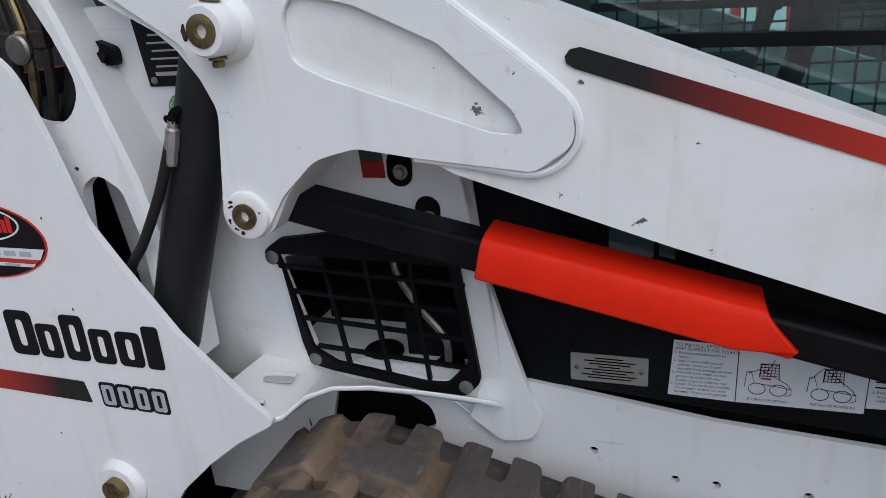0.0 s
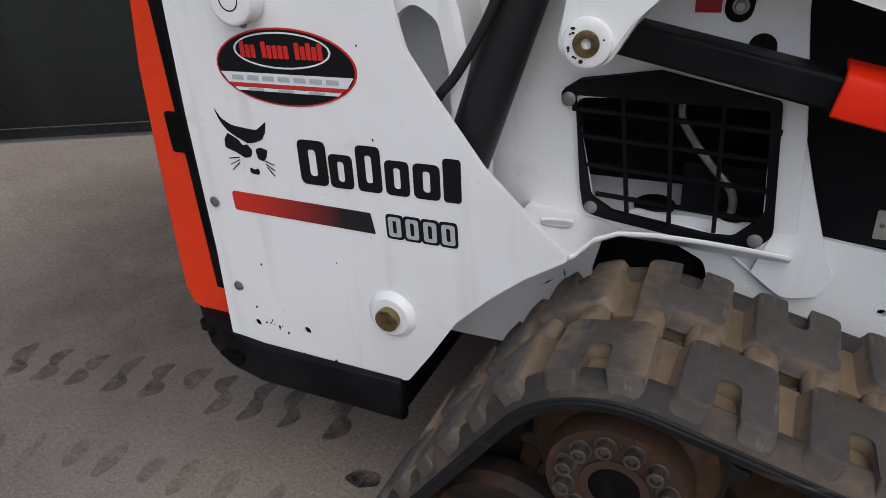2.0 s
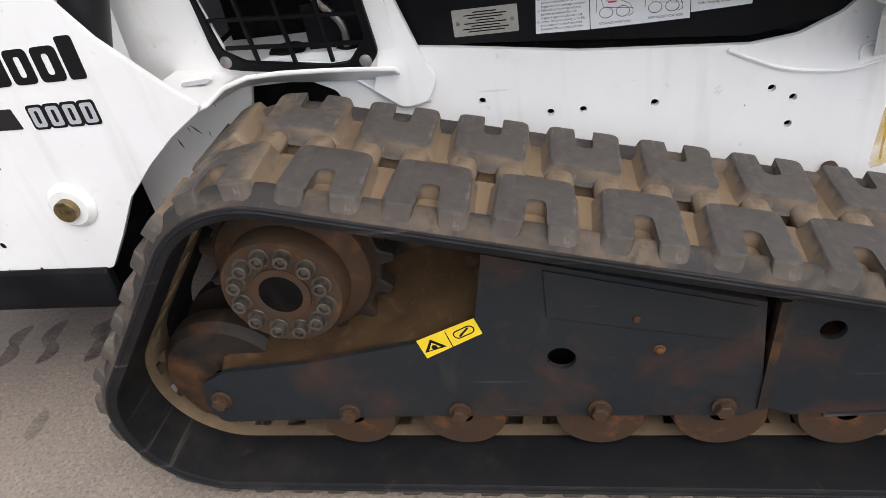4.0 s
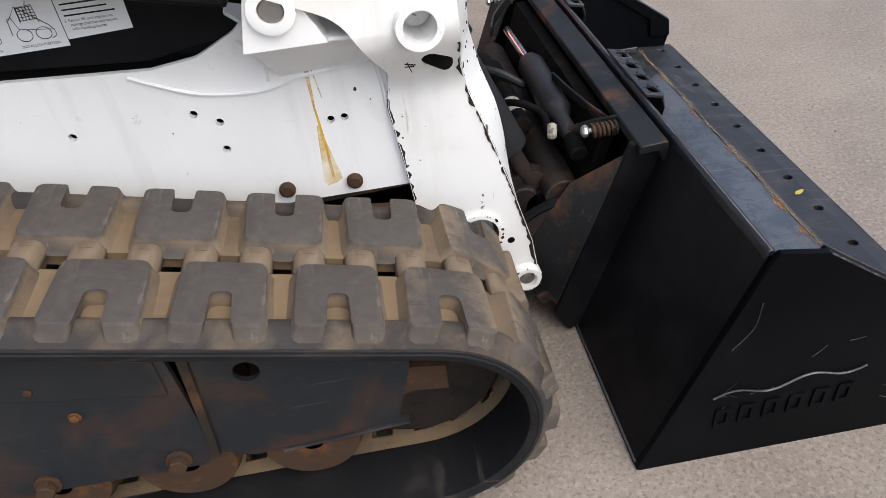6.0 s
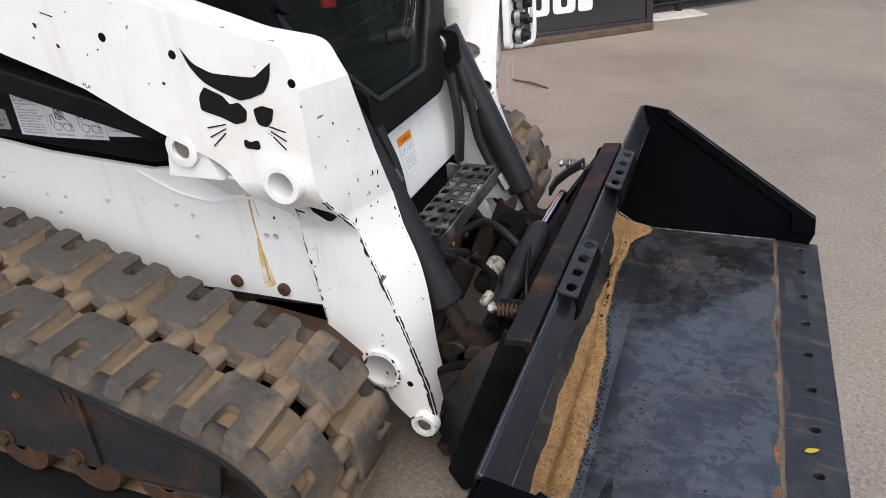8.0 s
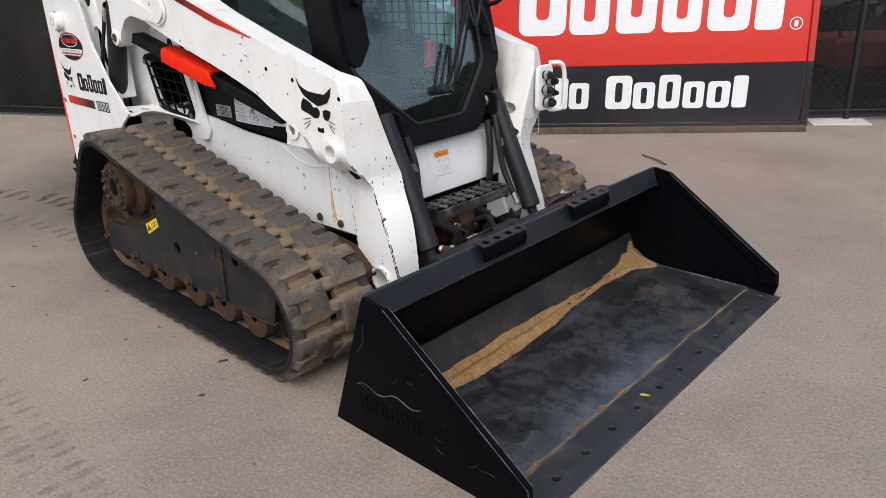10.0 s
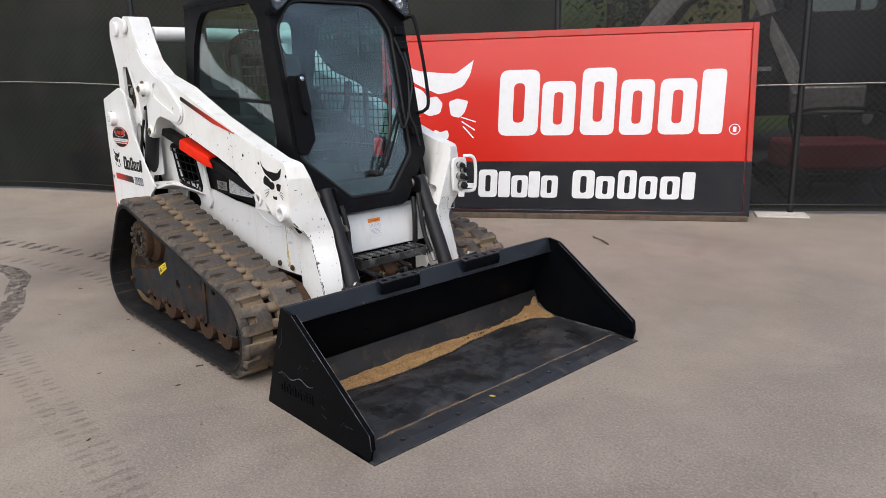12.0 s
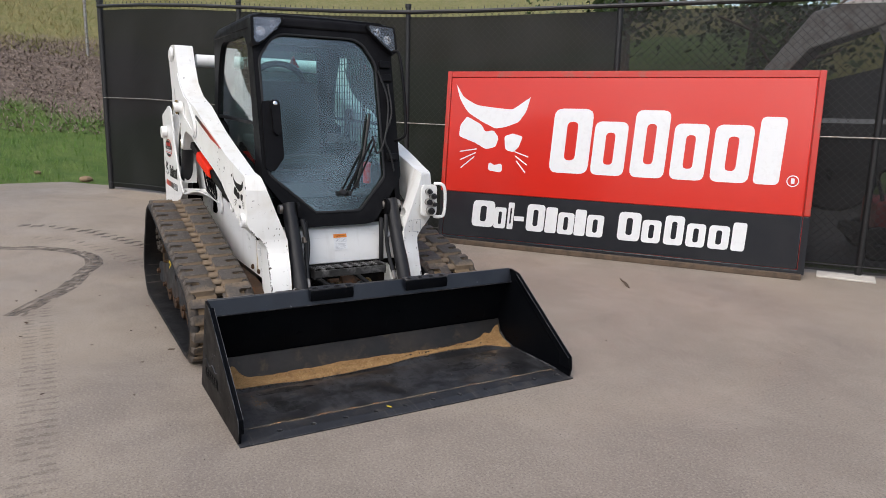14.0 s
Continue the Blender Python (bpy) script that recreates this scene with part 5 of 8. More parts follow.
        part("slot_lip", hose([tip @ Vector((l * (k / 8 - .5) * 1.05, -s * w2 * (.55 + .25 * math.sin(math.pi * k / 8)), .003)) for k in range(9)], .0045, 8, steps=2), WHITE, loader)
    part("fender_inner", plate(fil([(.13, .46), (.13, .84), (.46, .80, .02), (.53, .82), (.80, .80), (.80, .60), (.60, .60), (.30, .46)]), s * .470, s * .464, [recess]), WHITE, loader)
    rng = random.Random(41)
    bm = B()
    for _ in range(16):
        x, z = rng.uniform(.16, .44), rng.uniform(.60, .80)
        if z > .80 - abs(x - .45) * .2 or z < .47 + x * .4:
            continue
        a, l, w2 = rng.gauss(1.2, .6), rng.uniform(.006, .022), rng.uniform(.0008, .0022)
        dx, dz = math.cos(a), math.sin(a)
        sheet(bm, [(x - dx * l, z - dz * l), (x + dz * w2, z - dx * w2), (x + dx * l, z + dz * l), (x - dz * w2, z + dx * w2)], (), s * .0006, side(s * .4705))
    tagged(part("chipped_paint", bm, CHIP, loader), kind="stuff")
    # tall black side shield between arm and chassis
    part("side_shield", plate([(.76, .80), (.76, 1.24), (1.70, 1.00), (1.70, .80), (1.45, .76), (.94, .80)], s * .462, s * .440), PLASTIC, loader, "black moulded side shield", .003)
    for x, z in ((.928, 1.088), (1.093, 1.054)):
        part("shield_knob", rod((x, s * .462, z), (x, s * .50, z), .028, 16), PLASTIC, loader, "black clamping knob", .006)
    # opaque sheets added on the shield, coloured like sky seen through cab glass
    part("side_pane", plate(fil([(.968, 1.052, .004), (1.034, 1.040, .004), (1.034, 1.084, .004), (.968, 1.098, .004)], 3), s * .4622, s * .4640), TEAL_PANE, loader, "teal sheet on the shield, standing for the bright cab window behind")
    part("side_pane", plate(fil([(1.042, 1.045, .004), (1.085, 1.036, .004), (1.085, 1.064, .004), (1.042, 1.078, .004)], 3), s * .4622, s * .4640), TEAL_PANE, loader)


for s in (-1, 1):
    t = tower(s)
    if s < 0:
        tower_decals(t, s)
    upright(s)
    lift_cylinder(s)
    link_bar(s)
    chassis(s)
    arm = lift_arm(s)
    if s > 0:
        arm.location.y = -.03
rear_end()
rows = [[(x, y, z) for y, z in ((-.46, 1.20), (-.44, 1.25), (-.30, 1.275), (.30, 1.275), (.44, 1.25), (.46, 1.20))] for x in (-.32, -.28, .50, .57)]
part("engine_cover", loft(rows), PLASTIC, loader, "black moulded engine cover", .01)
part("arm_cross_tube", rod((.29, -.51, 1.755), (.29, .51, 1.755), .045, 28), WHITE, loader, "white tube joining the arms")

# ---- tracks ----
WHEELS = ((1.800, .240, .240), (.370, .240, .240), (.600, .530, .250))


def hull(offset):
    pts = []
    for cx, cz, r in WHEELS:
        pts += [(cx + (r + offset) * math.cos(2 * math.pi * k / 360), cz + (r + offset) * math.sin(2 * math.pi * k / 360)) for k in range(360)]
    pts = sorted(set(pts))

    def half(seq):
        out = []
        for p in seq:
            while len(out) > 1 and (out[-1][0] - out[-2][0]) * (p[1] - out[-2][1]) - (out[-1][1] - out[-2][1]) * (p[0] - out[-2][0]) <= 0:
                out.pop()
            out.append(p)
        return out[:-1]
    return half(pts) + half(pts[::-1])


LUG_H, BELT_T = .030, .024
LOOP = hull(-LUG_H)
CUM = [0.0]
for a, c in zip(LOOP, LOOP[1:] + LOOP[:1]):
    CUM.append(CUM[-1] + math.dist(a, c))
LENGTH = CUM[-1]
COUNT = round(LENGTH / .171)
PITCH = LENGTH / COUNT


def on_loop(d):
    """Place on the belt's outer face and its outward normal, at a distance along it."""
    d %= LENGTH
    i = int(np.searchsorted(CUM, d, side="right")) - 1
    i = min(i, len(LOOP) - 1)
    a, c = LOOP[i], LOOP[(i + 1) % len(LOOP)]
    t = (d - CUM[i]) / max(CUM[i + 1] - CUM[i], 1e-9)
    return (a[0] + (c[0] - a[0]) * t, a[1] + (c[1] - a[1]) * t)


def frame_at(d, y):
    x, z = on_loop(d)
    x0, z0 = on_loop(d - .03)
    x1, z1 = on_loop(d + .03)
    along_x, along_z = x1 - x0, z1 - z0
    n = math.hypot(along_x, along_z)
    ax, az = along_x / n, along_z / n
    # u along the belt, v across it (towards +y), w outwards
    return Matrix(((ax, 0, az, x), (0, 1, 0, y), (az, 0, -ax, z), (0, 0, 0, 1)))


def lug_rows(notch_side):
    """Outlines of one tread block, from the belt up: a long low pad with a rounded trough in one side."""
    w, l = .065, .0675
    out = fil([(-l, -w - .014, .016), (-.019, -w - .014, .006), (-.0165, -w + .058, .014), (.0165, -w + .058, .014), (.019, -w - .014, .006), (l, -w - .014, .016), (l - .004, w, .020), (-l + .004, w, .020)], 4)
    if notch_side > 0:
        out = [(x, -y) for x, y in out][::-1]
    return [[(x * k, y * (1 - (1 - k) * .8), h) for x, y in out] for k, h in ((1.17, -.001), (1.10, .005), (1.03, .014), (.985, LUG_H - .006), (.965, LUG_H - .0015), (.93, LUG_H))]


def lug_mesh(name, notch_side, bend=None):
    bm = B()
    rows = [[bm.verts.new(bend(Vector(p)) if bend else p) for p in row] for row in lug_rows(notch_side)]
    n = len(rows[0])
    for a, b2 in zip(rows, rows[1:]):
        for i in range(n):
            bm.faces.new((a[i], a[(i + 1) % n], b2[(i + 1) % n], b2[i]))
    bmesh.ops.triangle_fill(bm, use_beauty=True, edges=[e for e in bm.edges if all(v in rows[-1] for v in e.verts)])
    # packed dirt sloping out of the trough
    grid = [[(u, -notch_side * v, h - (.003 if abs(u) < .01 and h < .02 else 0)) for u in (-.024, -.008, .008, .024)] for v, h in ((.082, .004), (.030, .015), (.002, .024))]
    grid = [[bm.verts.new(bend(Vector(p)) if bend else p) for p in row] for row in grid]
    for a, c in zip(grid, grid[1:]):
        for k in range(3):
            bm.faces.new((a[k], a[k + 1], c[k + 1], c[k]))
    near = sorted(rows[0], key=lambda v: (v.co - grid[2][1].co).length)[:1]
    bm.faces.new((grid[2][1], grid[2][2], near[0]))
    bmesh.ops.recalc_face_normals(bm, faces=bm.faces)
    me = bpy.data.meshes.new(name)
    bm.to_mesh(me)
    bm.free()
    me.shade_smooth()
    me.set_sharp_from_angle(angle=radians(42))
    me.materials.append(LUGS)
    return me


def lug_material():
    m, nt, b = nodes_of("worn_tread_rubber_with_tan_dust")
    xyz = nt.nodes.new("ShaderNodeSeparateXYZ")
    nt.links.new(coords(nt), xyz.inputs[0])
    rnd = nt.nodes.new("ShaderNodeObjectInfo").outputs["Random"]
    g = grain(nt, 30.0, 5.0, 0.65, "Object")
    shift = nt.nodes.new("ShaderNodeMath")
    shift.operation = "ADD"
    nt.links.new(xyz.outputs[2], shift.inputs[0])
    nt.links.new(ramp(nt, g, 0.25, 0.75, -.004, .005), shift.inputs[1])
    across = nt.nodes.new("ShaderNodeMath")
    across.operation = "ABSOLUTE"
    nt.links.new(xyz.outputs[1], across.inputs[0])
    bare = nt.nodes.new("ShaderNodeMath")
    bare.operation = "MAXIMUM"
    nt.links.new(ramp(nt, shift.outputs[0], .019, .0285), bare.inputs[0])
    nt.links.new(ramp(nt, across.outputs[0], .062, .070, 0.0, 0.85), bare.inputs[1])
    top = blend(nt, ramp(nt, grain(nt, 22.0, 6.0, 0.7, "Object"), .4, .7), (0.056, 0.049, 0.043), (0.086, 0.074, 0.063))
    top = blend(nt, ramp(nt, rnd, 0, 1, 0.0, 0.45), top, (0.060, 0.047, 0.037))
    c = blend(nt, bare.outputs[0], (0.180, 0.130, 0.083), top)
    c = blend(nt, times(nt, ramp(nt, grain(nt, 9.0, 5.0, 0.7, "Object"), .58, .74), 0.45), c, (0.15, 0.112, 0.075))
    c = blend(nt, times(nt, ramp(nt, grain(nt, 7.0, 5.0, 0.65, "Object"), .50, .66), 0.5), c, (0.034, 0.031, 0.030))
    c = blend(nt, times(nt, ramp(nt, streaks(nt, (90.0, 12.0, 40.0)), .62, .70), 0.5), c, (0.17, 0.15, 0.13))
    c = blend(nt, times(nt, ramp(nt, streaks(nt, (10.0, 120.0, 40.0)), .66, .70), 0.6), c, (0.012, 0.011, 0.010))
    nt.links.new(c, b.inputs["Base Color"])
    nt.links.new(ramp(nt, g, .3, .7, .62, .85), b.inputs["Roughness"])
    bump(nt, b, grain(nt, 45.0, 7.0, 0.75, "Object"), .55, .005)
    return m


LUGS = lug_material()
LUG_A, LUG_B = lug_mesh("lug_outer", -1), lug_mesh("lug_inner", 1)


def cleat_mesh():
    """The rounded bridge between two sprocket windows."""
    bm = B()
    rows = []
    for k, h in ((1.15, 0), (1.0, .008), (.8, .015), (.5, .018)):
        rows.append([(x * k, y * (.9 + .1 * k), h) for x, y in fil([(-.024, -.032, .012), (.024, -.032, .012), (.024, .032, .012), (-.024, .032, .012)], 3)])
    loft(rows, bm)
    bmesh.ops.recalc_face_normals(bm, faces=bm.faces)
    me = bpy.data.meshes.new("cleat")
    bm.to_mesh(me)
    bm.free()
    me.shade_smooth()
    me.materials.append(LUGS)
    return me


CLEAT = cleat_mesh()


BOLT = surface("greasy_bolt_steel", (0.10, 0.085, 0.07), 0.5, 0.5, layers=[((0.03, 0.022, 0.016), 40.0, 0.45, 0.65, 0.7)])


def track(s):
    mid, half = .742 * s, .182
    cols = [-half, -half + .016, -.022, .022, half - .016, half]
    n = COUNT * 8
    bm = B()
    outer, inner = [], []
    for k in range(n):
        m = frame_at(k * LENGTH / n, mid)
        outer.append([bm.verts.new(m @ Vector((0, c, .002 if abs(c) < half else -.008))) for c in cols])
        inner.append([bm.verts.new(m @ Vector((0, c, -BELT_T if abs(c) < half else -BELT_T + .006))) for c in cols])
    for k in range(n):
        j = (k + 1) % n
        gap = k % 4 in (0, 3)
        for q in range(5):
            if q == 2 and gap:
                continue
            bm.faces.new((outer[k][q], outer[j][q], outer[j][q + 1], outer[k][q + 1]))
            bm.faces.new((inner[k][q], inner[k][q + 1], inner[j][q + 1], inner[j][q]))
        bm.faces.new((outer[k][0], inner[k][0], inner[j][0], outer[j][0]))
        bm.faces.new((outer[k][5], outer[j][5], inner[j][5], inner[k][5]))
        if gap:
            bm.faces.new((outer[k][2], outer[j][2], inner[j][2], inner[k][2]))
            bm.faces.new((outer[k][3], inner[k][3], inner[j][3], outer[j][3]))
    for k in range(0, n, 4):
        a, c = (k - 1) % n, (k + 1) % n
        for e in (a, c):
            bm.faces.new((outer[e][2], outer[e][3], inner[e][3], inner[e][2]))
    t = part("track", bm, BELT, loader, "dusty rubber track with worn tread blocks")
    # dark side wall of the belt
    for e in (-1, 1):
        rows = []
        for k in range(n + 1):
            m = frame_at((k % n) * LENGTH / n, mid)
            rows.append([m @ Vector((0, e * (half + .004 * b2), h)) for h, b2 in ((-.004, 0), (-.007, .8), (-BELT_T * .5, 1.0), (-BELT_T - .001, .6), (-BELT_T - .004, 0), (-BELT_T - .004, -30), (-BELT_T - .001, -32), (-BELT_T * .5, -1.5))])
        part("side_wall", loft(rows, caps=False), BELT_EDGE, t, "black rubber belt edge")
        rows = []
        for k in range(n + 1):
            m = frame_at((k % n) * LENGTH / n, mid)
            rows.append([m @ Vector((0, e * (half + o), h)) for o, h in ((-.052, -.001), (-.046, .010), (-.040, .017), (-.032, .0195), (-.022, .0165), (-.010, .0085), (-.003, .002), (.001, -.003), (.001, -.006), (-.006, -.009), (-.030, -.004))])
        rib = [[(frame_at((k % n) * LENGTH / n, mid) @ Vector((0, e * (half + .003 + .0028 * math.cos(a)), -.013 + .0028 * math.sin(a)))) for a in np.linspace(0, 5.03, 5)] for k in range(n + 1)]
        part("edge_rib", loft(rib, caps=False), BELT_EDGE, t)
        part("shoulder", loft(rows, caps=False), RUBBER, t, "scuffed rubber belt shoulder")
    for k in range(COUNT):
        for mesh, shift, off in ((LUG_A, 0.0 if s < 0 else 0.5, -.091), (LUG_B, 0.5 if s < 0 else 0.0, .093)):
            d = (k + shift) * PITCH
            m = frame_at(d, mid + off)
            a, c = frame_at(d - .07, 0).col[0].xyz, frame_at(d + .07, 0).col[0].xyz
            if a.angle(c) > .12:
                # on the bends the rubber follows the wheel
                inv = m.inverted()
                mesh = lug_mesh("lug_bent", -1 if mesh is LUG_A else 1, lambda p: inv @ (frame_at(d + p.x, mid + off) @ Vector((0, p.y, p.z))))
            o = new("lug", mesh)
            o.parent = t
            o.matrix_local = m
        for h in (0.25, 0.75):
            o = new("cleat", CLEAT)
            o.parent = t
            o.matrix_local = frame_at((k + h) * PITCH, mid)
    # frame
    y = .842 * s
    out = fil([(.340, .275, .03), (.326, .21, .03), (.345, .155, .03), (.80, .172), (1.41, .168, .02), (1.44, .19), (1.425, .447), (.96, .573), (.925, .395, .03), (.577, .325), (.40, .305, .03)], 4)
    f = part("track_frame", plate(out, y, y - s * .012, [ring(1.081, .326, .027, 20)]), FRAME, loader, "scuffed blue-black steel track frame", .004)
    part("frame_box", plate([(.96, .56), (1.42, .44), (1.42, .20), (.96, .20)], y - s * .06, y - s * .19), DARK, f)
    part("top_cap", loft([[(x, y + s * .001, z), (x, y - s * .23, z + .03), (x, y - s * .23, z + .02), (x, y + s * .001, z - .01)] for x, z in ((.96, .573), (1.42, .447))]), FRAME, f)
    part("patch_plate", plate(fil([(1.06, .535), (1.06, .43), (1.20, .40), (1.41, .36), (1.41, .44)]), y + s * .0005, y + s * .004), FRAME, f, "", .002)
    fr = fil([(1.46, .447), (1.442, .19, .03), (1.50, .165, .02), (1.76, .180, .02), (1.80, .33, .02), (1.775, .385)], 4)
    part("front_guard", plate(fr, y - s * .004, y - s * .014, [ring(1.538, .376, .022, 18)]), FRAME, f, "rusty blue-black front cover plate", .003)
    part("front_guard_edge", plate([(1.55, .163), (1.78, .180), (1.78, .186), (1.55, .170)], y + s * .001, y - s * .016), EDGE, f)
    part("seam_bar", plate([(1.432, .19), (1.446, .19), (1.462, .45), (1.446, .45)], y + s * .006, y - s * .02), RUST_DARK, f)
    bm, cols = B(), []
    for i in range(41):
        x = .38 + .56 * i / 40
        edge = .300 + max(0, x - .38) * .10 + .12 * smoothstep(.58, .94, x) * .45
        col = []
        for j in range(15):
            t = j / 14
            lump = .010 * noise.noise((x * 16, t * 5, 1)) + .006 * noise.noise((x * 45, t * 14, 3))
            col.append(bm.verts.new((x, y - s * (.014 + .16 * t), edge - .012 * (1 - t) ** 3 + .09 * t ** 1.4 + lump * (1 if 0 < j else .5))))
        cols.append(col)
    for a, c2 in zip(cols, cols[1:]):
        for j in range(14):
            bm.faces.new((a[j], c2[j], c2[j + 1], a[j + 1]))
    part("mud", bm, MUD, f, "caked brown mud on the frame ledge", 0, 60)
    part("inner_wall", plate([(.36, .20), (.36, .42), (.70, .60), (.97, .60), (.97, .20)], y - s * .175, y - s * .19), RUST_DARK, f, "muddy inner wall of the frame")
    for x, z in ((.368, .228), (.641, .187), (.873, .188), (1.147, .192), (1.374, .196)):
        part("bolt", bolt(B(), (x, y, z), (0, s, 0), .017, .022), RUST, f, "rusty bolt head")
    for x, z in ((1.215, .421), (1.255, .345)):
        part("bolt", bolt(B(), (x, y, z), (0, s, 0), .008, .008), RUST, f)
    for x, z in ((.641, .187), (.873, .188), (1.147, .192), (1.374, .196), (1.60, .190)):
        bm = lathe([(.02, 0), (.086, 0), (.094, .08), (.094, .2), (.06, .26), (.06, .74), (.094, .8), (.094, .92), (.086, 1), (.02, 1)], (x, y - s * .016, .155), (x, y - s * .27, .155), 28)
        part("roller", bm, RUST, f, "rusty bottom roller")
    bm = lathe([(.03, 0), (.135, 0), (.150, .1), (.150, .3), (.10, .36), (.10, .64), (.150, .7), (.150, .9), (.135, 1), (.03, 1)], (.365, y - s * .05, .235), (.365, y - s * .25, .235), 32)
    part("rear_idler", bm, RUST_DARK, f)
    bm = lathe([(.03, 0), (.150, 0), (.165, .1), (.165, .3), (.11, .36), (.11, .64), (.165, .7), (.165, .9), (.150, 1), (.03, 1)], (1.805, y - s * .06, .232), (1.805, y - s * .25, .232), 36)
    part("front_idler", bm, RUST_DARK, f)
    part("idler_yoke", loft([[(x, y - s * .03, z + .03), (x, y - s * .05, z + .03), (x, y - s * .05, z - .03), (x, y - s * .03, z - .03)] for x, z in ((1.74, .24), (1.80, .26), (1.86, .25))]), RUST, f)
    part("crank_arm", plate(fil([(1.60, .34), (1.86, .36, .02), (1.88, .44, .02), (1.66, .43)]), s * .44, s * .468), RUST_DARK, f)
    # drive: drum, flange, teeth
    c = (.592, .518)
    bm = lathe([(0, 0), (.060, 0), (.112, .0), (.118, .06), (.118, .22), (.150, .34), (.158, .5), (.150, .98), (.03, 1)], (c[0], y + s * .015, c[1]), (c[0], y - s * .19, c[1]), 40)
    hub = part("drive_hub", bm, RUST, loader, "rusty final drive hub")
    part("hub_cap", lathe([(.042, 0), (.042, .5), (.036, 1), (0, 1)], (c[0], y + s * .015, c[1]), (c[0], y + s * .022, c[1]), 28), DARK, hub)
    for k in range(12):
        a = 2 * math.pi * k / 12 + .2
        px, pz = c[0] + .083 * math.cos(a), c[1] + .083 * math.sin(a)
        bm = rod((px, y + s * .014, pz), (px, y + s * .018, pz), .0195, 18, None, .001)
        pipe((px, y + s * .018, pz), (px, y + s * .034, pz), .0140, .0085, 12, bm)
        rod((px, y + s * .018, pz), (px, y + s * .030, pz), .0080, 10, bm, .002)
        part("wheel_bolt", bm, BOLT, hub, "dirty steel hub nut")
    part("hub_ring", pipe((c[0], y + s * .012, c[1]), (c[0], y + s * .019, c[1]), .056, .041, 32), RUST, hub, "orange-rusted ring round the hub recess")
    teeth = []
    for k in range(15):
        for dr, da in ((.166, -.10), (.193, -.045), (.193, .045), (.166, .10)):
            a = 2 * math.pi * k / 15 + da
            teeth.append((c[0] + dr * math.cos(a), c[1] + dr * math.sin(a)))
    part("sprocket", plate(teeth, mid - s * .012, mid + s * .022, [ring(c[0], c[1], .10, 24)]), RUST_DARK, hub, "rusty toothed sprocket", .004)
    # yellow warning sticker on the frame
    m = side(y + s * .0004)
    st = part("warning_sticker", sheet(B(), [(.815, .380), (.829, .335), (.942, .395), (.930, .432)], (), s * .001, m), DECAL_YELLOW, f, "yellow warning sticker")
    m2 = side(y + s * .0018)
    bm = sheet(B(), [(.828, .350), (.872, .366), (.842, .384)], [[(.836, .355), (.861, .3655), (.844, .376)]], s * .0004, m2)
    sheet(bm, ring(.848, .364, .006, 8), (), s * .0004, m2)
    sheet(bm, slot(.908, .400, .045, .020, 28), [slot(.908, .400, .040, .015, 28)], s * .0004, m2)
    sheet(bm, slot(.908, .400, .028, .004, 50), (), s * .0004, m2)
    sheet(bm, [(.872, .402), (.8735, .403), (.884, .365), (.8825, .364)], (), s * .0004, m2)
    part("pictogram", bm, DECAL_BLACK, f)


for s in (-1, 1):
    track(s)

# ---- cab ----
SLOPE = math.atan(.217)
FRONT = Matrix.Translation((1.75, 0, 1.4)) @ Matrix(((0, -math.sin(SLOPE), math.cos(SLOPE), 0), (1, 0, 0, 0), (0, math.cos(SLOPE), math.sin(SLOPE), 0), (0, 0, 0, 1)))


def fz(z):
    """Height along the sloping front for a world height."""
    return (z - 1.4) / math.cos(SLOPE)


REFLECTOR = surface("lamp_reflector", (0.45, 0.46, 0.47), 0.25, 0.9, layers=[((0.10, 0.10, 0.11), 22.0, 0.42, 0.62, 0.8)], relief=(38, 0.6, 0.01))


